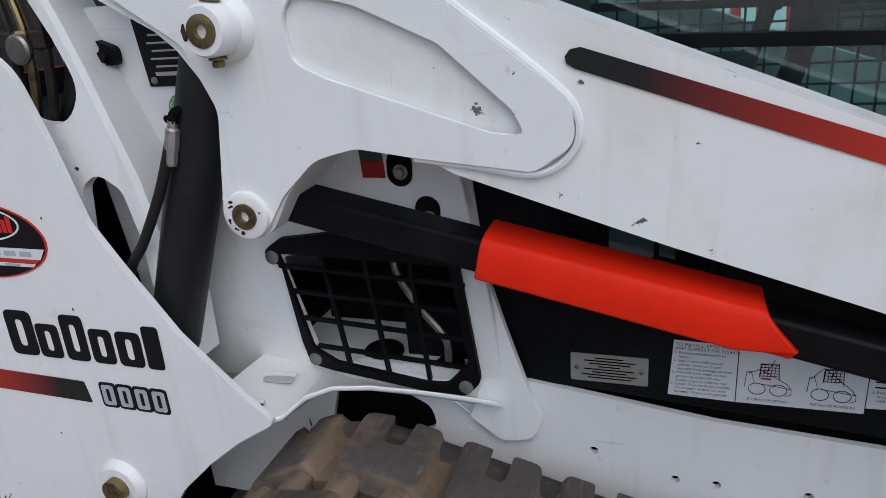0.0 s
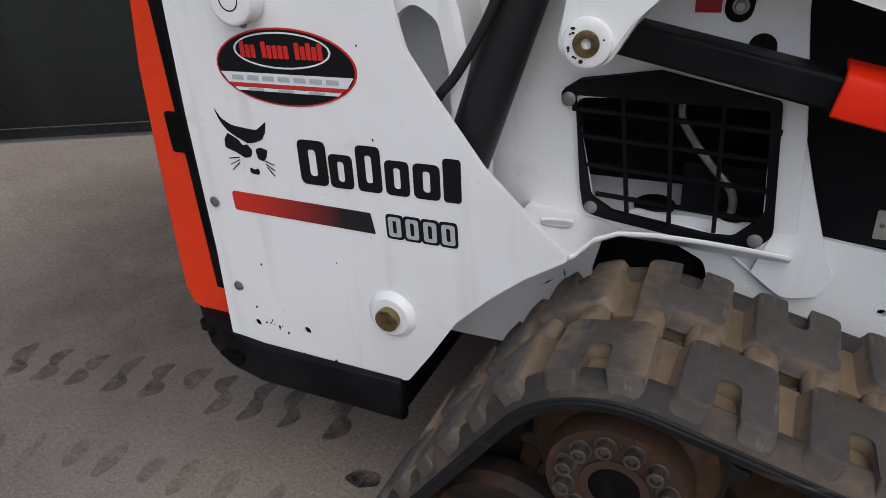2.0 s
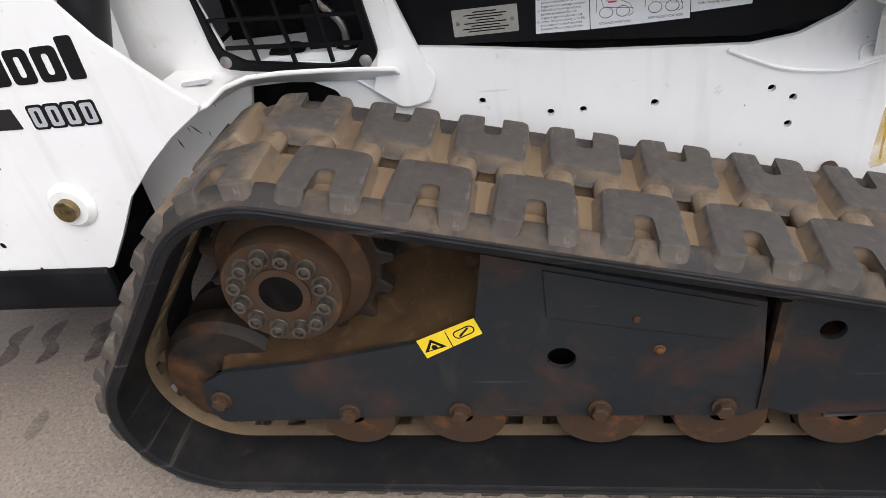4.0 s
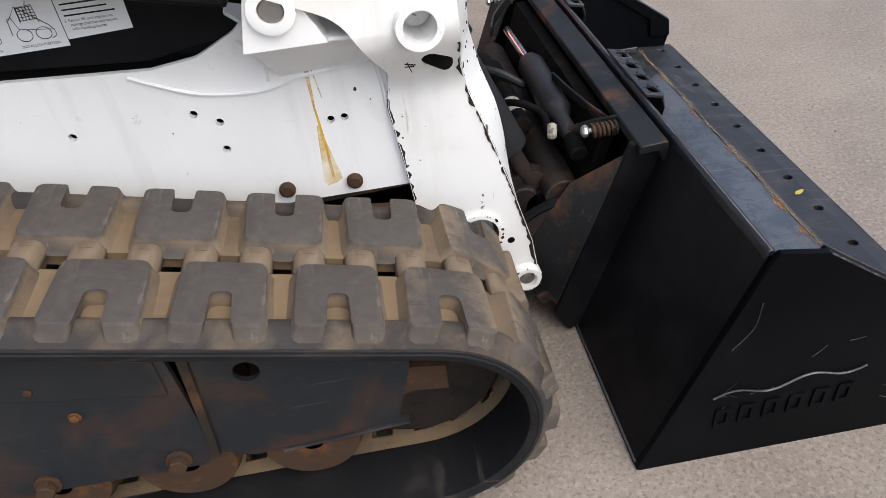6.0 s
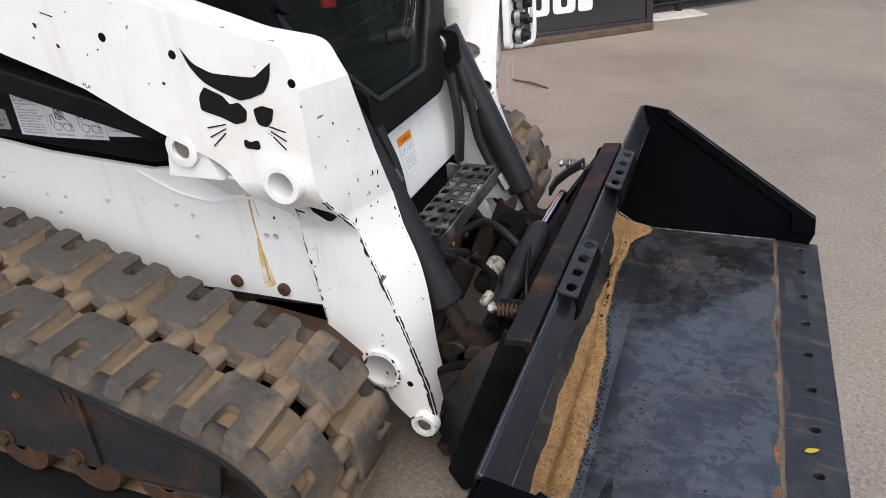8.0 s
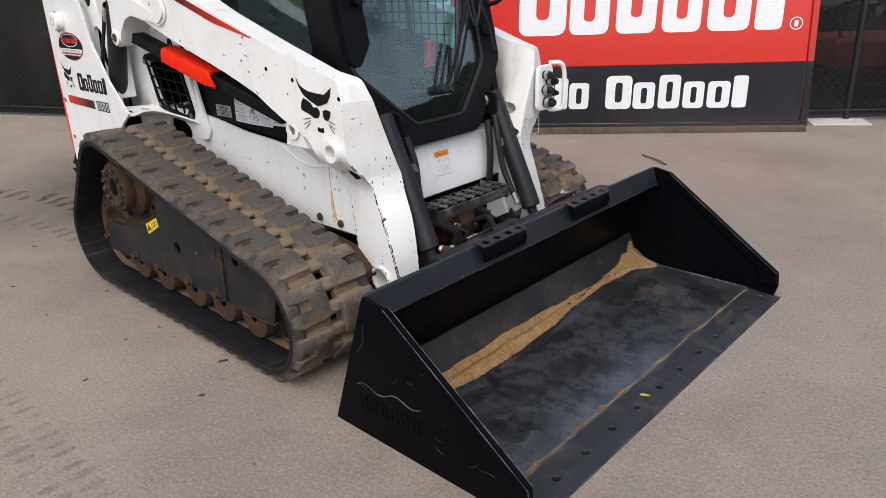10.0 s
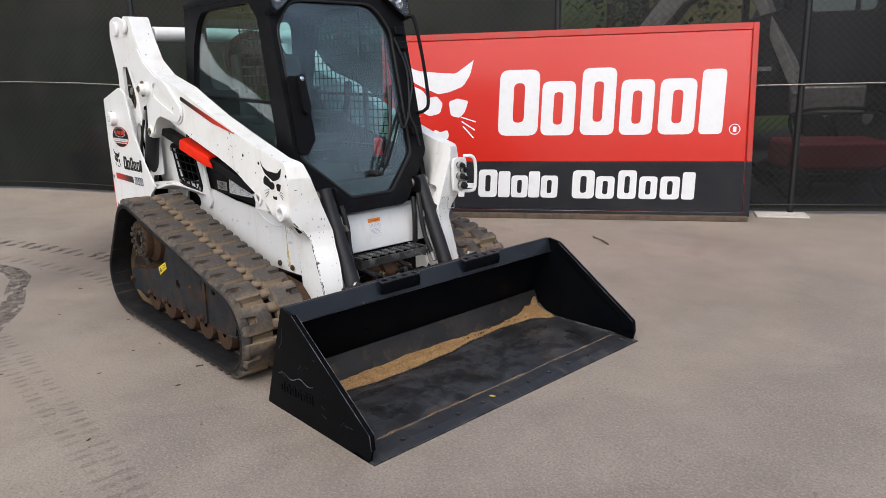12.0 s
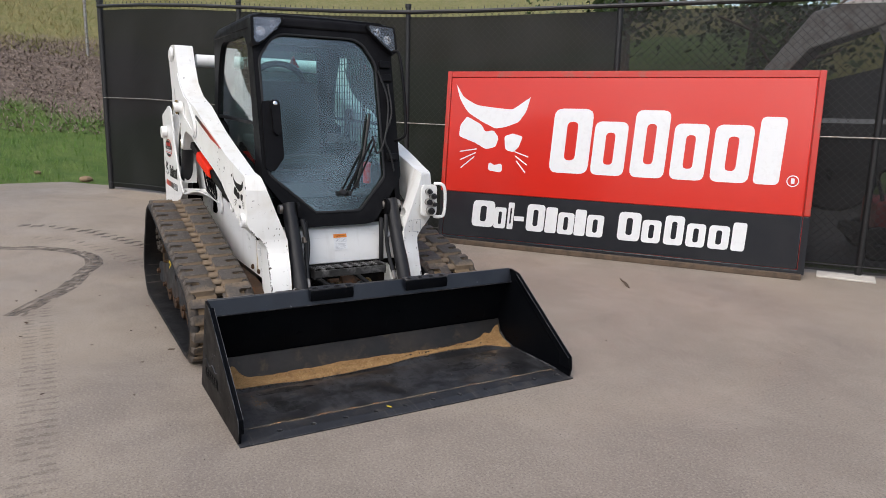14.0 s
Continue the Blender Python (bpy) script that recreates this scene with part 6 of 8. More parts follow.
def cab():
    c = part("cab_frame", box(.60, 1.70, -.42, .42, .70, .90), BLACK, loader, "black enclosed operator cab")
    # sides
    sides = fil([(.80, .92), (.78, 1.27), (.59, 1.30), (.585, 1.40, .05), (.66, 1.88, .05), (.74, 1.925, .05), (1.58, 1.945, .03), (1.645, 1.90, .02), (1.70, 1.55), (1.80, 1.10), (1.86, .80), (1.60, .74)], 5)
    window = fil([(.86, 1.845, .16), (1.46, 1.845, .06), (1.535, 1.77, .05), (1.60, 1.40), (1.645, 1.13, .05), (1.60, 1.04, .03), (.86, 1.04, .05), (.84, 1.30, .03), (.69, 1.34, .03), (.69, 1.43, .05), (.75, 1.66, .14)], 5)
    for s in (-1, 1):
        w = .450 if s < 0 else .405
        f = part("side_frame", plate(sides, s * w, s * (w - .035), [window]), PLASTIC, c, "black cab side frame", .008)
        g = part("side_window", plate(window, s * (w - .018), s * (w - .022)), GLASS, f, "green tinted side glass")
        g.visible_shadow = False
        part("window_bar", plate([(.69, 1.375), (1.60, 1.345), (1.60, 1.328), (.69, 1.355)], s * (w - .004), s * (w - .026)), BLACK, f)
        if s > 0:
            part("window_post", plate([(1.27, 1.84), (1.295, 1.84), (1.33, 1.05), (1.305, 1.05)], s * (w - .010), s * (w - .026)), BLACK, f)
        bm, first, low, r = B(), 1.23 if s < 0 else .76, 1.38 if s < 0 else 1.02, .0036 if s < 0 else .0026
        for k in range(int((1.60 - first) / .048) + 1):
            box(first + k * .048 - r, first + k * .048 + r, s * (w - .058), s * (w - .053), low, 1.84, bm)
        for k in range(int((1.84 - low) / .048) + 1):
            box(first, 1.60, s * (w - .052), s * (w - .047), low + k * .048 - r, low + k * .048 + r, bm)
        part("side_screen", bm, BLACK, f, "black steel mesh screen")
    # roof
    rows = []
    for y, k in ((-.455, 0), (-.44, .022), (-.40, .034), (0, .042), (.36, .034), (.40, .022), (.412, 0)):
        rows.append([(.66, y, 1.875), (.66 - k * .3, y, 1.895 + k * .6), (.76, y, 1.915 + k), (1.56, y, 1.935 + k), (1.62 + k * .2, y, 1.932 + k * .8), (1.652 + k * .3, y, 1.918 + k * .4), (1.662 + k * .2, y, 1.895), (1.650, y, 1.878)])
    part("roof", loft(rows), PLASTIC, c, "black moulded cab roof", .006)
    # front door frame in the sloping plane
    outer = fil([(-.462, fz(1.86), .05), (-.42, fz(1.955), .05), (.37, fz(1.955), .05), (.405, fz(1.86), .05), (.405, fz(1.02), .08), (.20, fz(.745), .10), (-.26, fz(.745), .10), (-.462, fz(1.02), .08)], 6)
    pane = fil([(-.428, fz(1.70), .12), (-.33, fz(1.845), .14), (.20, fz(1.845), .14), (.295, fz(1.70), .14), (.292, fz(1.02), .08), (.110, fz(.825), .06), (-.165, fz(.825), .05), (-.425, fz(1.05), .06)], 6)
    d = part("front_door", sheet(B(), outer, [pane], .045, FRONT @ Matrix.Translation((0, 0, -.03))), PLASTIC, c, "black framed front glass door", .012, 35, 3)
    seal = [(x * .985 - .0008, z * .988) for x, z in pane]
    part("door_seal", sheet(B(), [(x * 1.02 + .001, z * 1.012) for x, z in pane], [seal], .012, FRONT @ Matrix.Translation((0, 0, .008))), HOSE, d, "black rubber glazing seal", .003)
    g = part("door_glass", sheet(B(), pane, (), .005, FRONT @ Matrix.Translation((0, 0, -.004))), GLASS, d, "streaked green tinted glass")
    g.visible_shadow = False
    # latch plate and handle
    part("latch_plate", sheet(B(), fil([(-.440, fz(1.46), .02), (-.335, fz(1.46), .02), (-.335, fz(1.14), .03), (-.40, fz(1.06), .03), (-.445, fz(1.08), .02)]), (), .02, FRONT @ Matrix.Translation((0, 0, .014))), PLASTIC, d, "", .006)
    h = part("door_handle", sheet(B(), fil([(-.392, fz(1.46), .012), (-.352, fz(1.46), .012), (-.345, fz(1.29), .02), (-.365, fz(1.26), .02), (-.392, fz(1.28), .02)]), (), .030, FRONT @ Matrix.Translation((0, 0, .036))), PLASTIC, d, "black grab handle with a key lock", .010)
    part("lock", rod(FRONT @ Vector((-.372, fz(1.44), .066)), FRONT @ Vector((-.372, fz(1.44), .072)), .012, 16), CHROME, h)
    # hinges and side bar by the other edge
    for z in (1.70, 1.62, 1.14):
        bm = box(.315, .385, fz(z) - .022, fz(z) + .022, .014, .036)
        bm.transform(FRONT)
        part("hinge", bm, BLACK, d, "", .004)
    q = lambda a, z, w: FRONT @ Vector((a, fz(z), w))
    part("grab_rail", hose([q(.385, 1.78, .02), q(.41, 1.775, .06), q(.43, 1.74, .085), q(.438, 1.50, .09), q(.43, 1.29, .085), q(.41, 1.245, .06), q(.385, 1.24, .02)], .010, 12), BLACK, c, "black tube grab rail")
    # wiper with its arms
    w = part("wiper", hose([q(.01, .925, .03), q(.08, 1.03, .05), q(.215, 1.24, .045)], .007, 8), BLACK, d, "black windscreen wiper")
    part("wiper_blade", hose([q(.10, .96, .02), q(.165, 1.16, .02), q(.225, 1.40, .02)], .010, 6), HOSE, w)
    part("wiper_arm", hose([q(.05, .925, .03), q(.12, 1.03, .05), q(.235, 1.23, .045)], .006, 8), BLACK, w)
    bm = rod(q(.005, .935, 0), q(.005, .935, .05), .018, 16)
    rod(q(.045, .928, 0), q(.045, .928, .045), .014, 16, bm)
    part("wiper_pivot", bm, CYL, w)
    part("wiper_box", sheet(B(), bar(-.06, .14, fz(.955), fz(1.03), .02), (), -.05, FRONT @ Matrix.Translation((0, 0, -.02))), DARK, d)
    part("washer_hose", hose([q(.30, 1.66, .03), q(.345, 1.5, .04), q(.33, 1.35, .045), q(.29, 1.22, .05), q(.24, 1.16, .05), q(.22, 1.26, .05)], .006, 8), HOSE, d)
    part("washer_hose", hose([q(.36, 1.58, .03), q(.36, 1.40, .05), q(.30, 1.25, .055), q(.33, 1.15, .05), q(.35, 1.05, .04)], .006, 8), HOSE, d)
    # work lamps in the roof corners
    for s in (-1, 1):
        o = -.042 if s > 0 else 0
        pts = [(s * .470 + o, fz(1.925)), (s * .275 + o, fz(1.935)), (s * .285 + o, fz(1.90)), (s * .40 + o, fz(1.79)), (s * .452 + o, fz(1.755)), (s * .475 + o, fz(1.78))]
        small = [(s * .375 + o + (x - s * .375 - o) * .84, fz(1.862) + (z - fz(1.862)) * .84) for x, z in pts]
        hd = part("work_lamp", sheet(B(), fil([(*p, .02) for p in pts], 4), [fil([(*p, .015) for p in small], 4)], .066, FRONT @ Matrix.Translation((0, 0, -.01))), PLASTIC, c, "clear roof-corner work lamp", .006)
        part("reflector", sheet(B(), fil([(*p, .015) for p in small], 4), (), .004, FRONT @ Matrix.Translation((0, 0, .006))), REFLECTOR, hd)
        for u, z, r in ((.345, 1.882, .030), (.415, 1.846, .026)):
            bowl = lathe([(r * 1.05, 0), (r, 0), (r * .9, .3), (r * .6, .7), (r * .25, .9), (.007, .92), (.007, .25), (0, .2)], FRONT @ Vector((s * u + o, fz(z), .044)), FRONT @ Vector((s * u + o, fz(z), .0105)), 20)
            part("lamp_bowl", bowl, CHROME, hd)
        e = part("lens", sheet(B(), fil([(*p, .018) for p in small], 4), (), .008, FRONT @ Matrix.Translation((0, 0, .056))), LENS, hd, "clear plastic lens", .003)
        e.visible_shadow = False
    # rear wall with its window
    back = fil([(-.42, 1.28), (-.42, 1.90, .05), (.375, 1.90, .05), (.375, 1.28)], 4)
    rwin = fil([(-.32, 1.40, .06), (-.32, 1.83, .06), (.29, 1.83, .06), (.29, 1.40, .06)], 5)
    rear = Matrix(((0, 0, 1, .66), (1, 0, 0, 0), (0, 1, 0, 0), (0, 0, 0, 1)))
    rw = part("rear_wall", sheet(B(), back, [rwin], -.03, rear), PLASTIC, c, "", .01)
    g = part("rear_window", sheet(B(), rwin, (), -.005, rear @ Matrix.Translation((0, 0, -.012))), GLASS, rw)
    g.visible_shadow = False
    part("rear_bulkhead", box(.80, .83, -.41, .365, .90, 1.40), PLASTIC, c, "", .01)
    part("parcel_shelf", box(.66, .83, -.41, .365, 1.385, 1.40), PLASTIC, c)
    tri = [(.06, 1.72), (.15, 1.72), (.105, 1.80)]
    part("rear_marker", sheet(B(), tri, (), .004, rear @ Matrix.Translation((0, 0, .004))), DECAL_RED, rw, "red triangular reflector")
    # seat and controls
    st = part("seat", loft([[(x, y * w2, z) for x, z in ((.80, 1.0), (1.22, 1.02), (1.26, 1.08), (1.22, 1.12), (.84, 1.10))] for y, w2 in ((-.24, 1), (-.20, 1.0), (.20, 1.0), (.24, 1))]), SEAT, c, "dark grey operator seat", .02)
    part("backrest", loft([[(x + .02 * abs(y) * 4, y, z) for x, z in ((.76, 1.08), (.88, 1.08), (.84, 1.40), (.80, 1.62), (.72, 1.60))] for y in (-.23, -.12, .12, .23)]), SEAT, st, "", .025)
    for s in (-1, 1):
        part("armrest", box(.86, 1.22, s * .27, s * .33, 1.20, 1.25), SEAT, st, "", .015)
        j = part("joystick", rod((1.20, s * .30, 1.22), (1.24, s * .30, 1.36), .018, 14), DARK, st)
        part("grip", rod((1.237, s * .30, 1.34), (1.255, s * .30, 1.43), .026, 16), DARK, j, "", .006)
    part("cab_floor", box(.66, 1.80, -.40, .365, .88, .90), DARK, c)
    part("steering_hoop", hose([(.70 + .0, .20 * math.cos(a) - .02, 1.58 + .16 * math.sin(a)) for a in np.linspace(.2, 2 * math.pi, 14)], .022, 10), SEAT, c)
    # red fire extinguisher seen low through the glass
    bm = lathe([(0, 0), (.022, 0), (.025, .08), (.025, .78), (.03, .9), (.02, 1), (0, 1)], (1.50, .325, .95), (1.50, .325, 1.09), 20)
    part("extinguisher", bm, DECAL_RED, c, "red fire extinguisher")
    return c


cab()


TREAD = surface("worn_black_step_steel", (0.055, 0.053, 0.051), 0.42, 0.4, layers=[((0.28, 0.27, 0.26), 14.0, 0.5, 0.68, 0.7), ((0.012, 0.011, 0.011), 9.0, 0.5, 0.66, 0.7)], relief=(50, 0.2, 0.003))


def front_end():
    # white cross panel below the door
    bm = loft([[(1.80, y, .74), (1.855, y, .725), (1.885, y, .60), (1.885, y, .515), (1.80, y, .515)] for y in (-.36, -.30, .30, .36)])
    p = part("front_panel", bm, WHITE, loader, "white panel below the cab door", .006)
    m = Matrix(((0, 0, 1, 1.872), (1, 0, 0, 0), (0, 1, 0, 0), (0, 0, 0, 1))) @ Matrix.Translation((0, 0, 0))
    tilt = Matrix.Translation((1.8715, 0, .66)) @ Matrix.Rotation(radians(-13.5), 4, "Y") @ Matrix(((0, 0, 1, 0), (1, 0, 0, 0), (0, 1, 0, 0), (0, 0, 0, 1)))
    part("warning_label", sheet(B(), bar(-.053, .031, -.068, .028, .003), (), .001, tilt), DECAL_WHITE, p, "white and orange warning label")
    part("label_header", sheet(B(), bar(-.053, .031, .006, .0285, .002), (), .0006, tilt @ Matrix.Translation((0, 0, .0012))), DECAL_ORANGE, p)
    bm = B()
    for k in range(5):
        sheet(bm, bar(-.045, .022 - .008 * (k % 2), -.060 + k * .007, -.0575 + k * .007, .0005), (), .0004, tilt @ Matrix.Translation((0, 0, .0012)))
    for u in (-.046, -.006):
        sheet(bm, bar(u, u + .032, -.020, .003, .002), [bar(u + .0015, u + .0305, -.0185, .0015, .002)], .0004, tilt @ Matrix.Translation((0, 0, .0012)))
        sheet(bm, slot(u + .016, -.009, .018, .006, 40), (), .0004, tilt @ Matrix.Translation((0, 0, .0012)))
    part("label_print", bm, DECAL_GREY, p)
    lettering("WARNING", .0115, tilt @ Matrix.Translation((-.036, .0125, .0022)), DECAL_BLACK, p)
    # perforated step: a row of square holes with toothed scallops along both edges
    sx, sz = 1.950, .522
    edge = [(0, -.235)]
    for k in range(8):
        v = -.235 + .055 * k
        edge += [(.092, v + .004), (.092, v + .014), (.066, v + .018), (.066, v + .044), (.092, v + .048)]
    edge += [(.092, .215), (0, .215)]
    for k in range(7, -1, -1):
        v = -.235 + .055 * k
        edge += [(0, v + .048), (.024, v + .044), (.024, v + .018), (0, v + .014)]
    holes = [bar(.034, .057, -.222 + .055 * k, -.190 + .055 * k, .010) for k in range(8)]
    step = part("step_plate", sheet(B(), edge, holes, -.006, Matrix.Translation((sx, 0, sz))), TREAD, loader, "perforated toothed steel step plate", .0015)
    part("step_front", box(sx + .092, sx + .098, -.235, .215, sz - .050, sz - .008), TREAD, step, "", .0015)
    for y0 in (-.235, .209):
        part("step_bracket", box(sx - .06, sx + .092, y0, y0 + .006, sz - .06, sz - .007), TREAD, step)
    bm = B()
    for k in range(8):
        v = -.235 + .055 * k
        for x in (.003, .028, .062, .089):
            for q in (.012, .024, .036, .046):
                rod((sx + x, v + q, sz), (sx + x, v + q, sz + .005), .003, 5, bm, .001)
    tagged(part("step_tooth", bm, TREAD, step), kind="stuff")
    part("belly", box(1.30, 1.86, -.36, .36, .22, .52), DARK, loader)
    part("valve_block", box(1.88, 1.95, -.10, .13, .32, .42), RUST, loader, "", .008)
    for k, (y0, y1, z0) in enumerate(((-.20, -.05, .40), (-.12, .06, .36), (.02, .16, .42), (.10, .22, .36))):
        part("front_hose", hose([(1.87, y0, z0), (1.96, y0 + .02, z0 + .04), (2.02, (y0 + y1) / 2, z0), (1.98, y1, z0 - .06), (1.90, y1, z0 - .08)], .014, 10), HOSE, loader, "black hydraulic hose")
    for y, z in ((-.06, .40), (.04, .38), (.13, .41)):
        bm = rod((1.95, y, z), (1.99, y, z), .016, 6)
        rod((1.99, y, z), (2.01, y, z), .011, 12, bm)
        part("hose_union", bm, BRASS, loader)
    part("valve_bracket", plate(fil([(1.90, .40), (1.96, .46, .02), (2.0, .40, .02), (1.97, .30, .03), (1.90, .28)]), -.04, .05), RUST, loader, "", .005)
    # axle stubs, white, under the step
    for s in (-1, 1):
        part("front_gusset", plate(fil([(1.80, .50), (1.93, .46, .02), (2.00, .30, .03), (1.86, .22), (1.80, .22)]), s * .31, s * .29), WHITE_WORN, loader, "chipped white front gusset", .003)
        # tilt cylinder
        y = .325 * s
        c = part("tilt_cylinder", rod((1.868, y, .885), (2.088, y, .400), .041, 28), CYL, loader, "grey-black hydraulic tilt cylinder")
        bm = rod((1.865, y - s * .06, .855), (1.865, y + s * .06, .855), .028, 24)
        part("pivot_pin", bm, STEEL, c)
        part("clevis", plate(fil([(1.83, .90, .02), (1.93, .89, .03), (1.93, .80, .02), (1.84, .80, .02)]), y - s * .05, y - s * .035), BLACK, c)
        part("rod", rod((2.085, y, .405), (2.145, y, .272), .020, 18), RUST_DARK, c)
        part("rod_eye", rod((2.15, y - s * .035, .255), (2.15, y + s * .035, .255), .040, 24), DARK, c)
        part("hose", hose([(1.93, y - s * .06, .80), (1.96, y - s * .07, .70), (1.98, y - s * .065, .58), (2.03, y - s * .055, .46)], .013, 10), HOSE, c)
        part("hose", hose([(1.91, y - s * .08, .78), (1.93, y - s * .09, .65), (1.92, y - s * .085, .52)], .015, 10), HOSE, c)
        part("hose_fitting", rod((1.955, y - s * .062, .70), (1.965, y - s * .062, .665), .017, 6), STEEL, c)
        part("hose_fitting", rod((2.03, y - s * .055, .47), (2.055, y - s * .052, .42), .014, 6), STEEL, c)
    # quick couplers on the left arm
    cp = part("coupler_plate", sheet(B(), bar(.465, .572, .79, .985, .03), (), .02, Matrix(((0, 0, 1, 2.0), (1, 0, 0, 0), (0, 1, 0, 0), (0, 0, 0, 1)))), WHITE_WORN, loader, "white hydraulic coupler block", .004)
    ports = ((.505, .945, .018), (.535, .915, .020), (.505, .88, .020), (.540, .865, .016), (.518, .825, .024))
    bm = B()
    for y, z, r in ports:
        lathe([(r, 0), (r, .4), (r * .8, .45), (r * .8, .8), (r * .6, .8), (r * .55, 1), (0, 1)], (2.015, y, z), (2.07, y, z), 18, bm)
    part("coupler", bm, CYL, cp, "dark greasy hydraulic couplings")
    for y, z, r in ports:
        part("coupling_ring", pipe((2.030, y, z), (2.047, y, z), r * 1.12, r * .9, 18), FITTING, cp)
    part("coupler_guard", hose([(2.005, .56, .99), (2.045, .585, .99), (2.055, .605, .96), (2.055, .610, .88), (2.055, .600, .80), (2.035, .58, .785), (2.005, .56, .785)], .010, 10), WHITE, cp)
    lb = part("arm_label", sheet(B(), bar(.40, .455, .70, .775, .003), [bar(.403, .452, .703, .772, .002)], .001, Matrix(((0, 0, 1, 2.030), (1, 0, 0, 0), (0, 1, 0, 0), (0, 0, 0, 1))) @ Matrix.Rotation(0, 4, "Z")), DECAL_GREY, cp)


def lettering(text, size, at, material, parent):
    """Words in the built-in font, turned into a mesh."""
    cu = bpy.data.curves.new("lettering", "FONT")
    cu.body, cu.size = text, size
    ob = bpy.data.objects.new("lettering", cu)
    scene.collection.objects.link(ob)
    me = bpy.data.meshes.new_from_object(ob.evaluated_get(bpy.context.evaluated_depsgraph_get()))
    bpy.data.objects.remove(ob)
    me.materials.append(material)
    out = new("lettering", me)
    out.parent = parent
    out.matrix_local = at
    return out


front_end()

# ---- bucket ----
bucket = thing("bucket", "black low-profile steel loader bucket with soil inside, flat on the concrete", "bucket", (2.19, 0, 0))
BM = Matrix.Translation((-2.19, 0, 0))


def bpart(name, bm, material, label="", bevel=0.0, parent=None, smooth=35):
    bm.transform(BM)
    return part(name, bm, material, parent or bucket, label, bevel, smooth)


def build_bucket():
    W = .908
    side_out = fil([(2.19, .004), (2.20, .0), (2.97, .0), (2.985, .055), (2.978, .118, .012), (2.458, .482, .012), (2.375, .497, .006), (2.365, .48)], 4)
    for s in (-1, 1):
        p = bpart("side_plate", plate(side_out, s * W, s * (W - .012)), BUCKET, "black bucket side plate", .002)
        rim = [(2.985, .055), (2.978, .118), (2.458, .482), (2.44, .455), (2.90, .128), (2.905, .06)]
        bpart("side_rim", plate(rim, s * (W - .0118), s * (W - .024)), BUCKET, "", .003, p)
        # raised maker's mark and wavy line
        m = side(s * (W + .0005))
        for k in range(6):
            u = 2.325 + k * .046
            bm = sheet(B(), bar(u, u + .030, .096 + .002 * k, .146 + .002 * k, .004), [bar(u + .008, u + .022, .106 + .002 * k, .136 + .002 * k, .002)], s * .003, m)
            bpart("raised_mark", bm, BUCKET, "raised maker's mark" if k == 0 else "", .001, p)
        pts = [(2.315 + .28 * k / 24, s * (W + .002), .180 + .020 * k / 24 + .010 * math.sin(k * .52)) for k in range(25)]
        bpart("weld_wave", hose(pts, .0022, 6, steps=2), WORN_LINE, "rubbed wavy weld line", 0, p)
        rng = random.Random(14)
        bm = B()
        for _ in range(16):
            x = rng.uniform(2.28, 2.86)
            z = rng.uniform(.05, max(.08, .44 - (x - 2.46) * .66 if x > 2.46 else .12 + (x - 2.24) * 1.4))
            l, a2 = rng.uniform(.01, .045), rng.uniform(-.6, .9)
            hose([(x + l * q * math.cos(a2), s * (W + .0004), z + l * q * math.sin(a2) + rng.uniform(-.003, .003)) for q in (-.5, 0, .5)], .0007, 4, bm, 3)
        tagged(bpart("scratch", bm, WORN_LINE, "pale scratches on the side plate", 0, p), kind="stuff")
        sc = hose([(2.33, s * (W + .0005), .30), (2.36, s * (W + .0005), .345), (2.365, s * (W + .0005), .40)], .0012, 4)
        bpart("scratch", sc, WORN_LINE, "", 0, p)
    i = W - .012
    # floor, sloping heel sheet, back sheet
    bpart("floor_plate", box(2.19, 2.86, -i, i, .0, .014), BUCKET_FLOOR, "scraped black steel bucket floor", .002)
    rows = []
    for y in np.linspace(-i, i, 3):
        rows.append([(2.352, y, .0345), (2.305, y, .066), (2.270, y, .150), (2.262, y, .150), (2.215, y, .0145)])
    bpart("heel_sheet", loft(rows), HEEL, "curved heel of the bucket")
    bpart("heel_toe", loft([[(2.44, y, .0145), (2.36, y, .030), (2.3525, y, .0345), (2.3525, y, .0145)] for y in np.linspace(-i, i, 3)]), BUCKET_FLOOR, "")
    bpart("back_sheet", loft([[(2.192, y, .004), (2.204, y, .004), (2.376, y, .484), (2.364, y, .488)] for y in (-i, i)]), BUCKET, "black bucket back sheet")
    bpart("back_skin", loft([[(2.189, y, .004), (2.191, y, .004), (2.363, y, .488), (2.361, y, .488)] for y in (-i, i)]), BLACK, "greasy dark rear of the bucket")
    # top lip: folded flange, with worn edge
    bpart("top_lip", loft([[(2.358, y, .480), (2.360, y, .496), (2.366, y, .499), (2.373, y, .496), (2.396, y, .418), (2.388, y, .410), (2.376, y, .412)] for y in (-i, i)]), LIP, "thick black top lip of the bucket", .003)
    bpart("lip_wear", hose([(2.366, y, .4985) for y in np.linspace(-i, i, 30)], .0012, 5, steps=1), STEEL, "bright worn top edge")
    for a, c in ((-.386, -.139), (.165, .44)):
        n = 4
        m = Matrix.Translation((2.368, 0, .504)) @ Matrix.Rotation(radians(12), 4, "Y")
        slots = [slot(.021, a + (c - a) * (k + .5) / n, .034, .022, 90) for k in range(n)]
        q = bpart("step_tread", sheet(B(), fil([(-.004, a, .004), (.040, a, .010), (.040, c, .010), (-.004, c, .004)]), slots, .005, m), EDGE, "worn perforated step tread", .002)
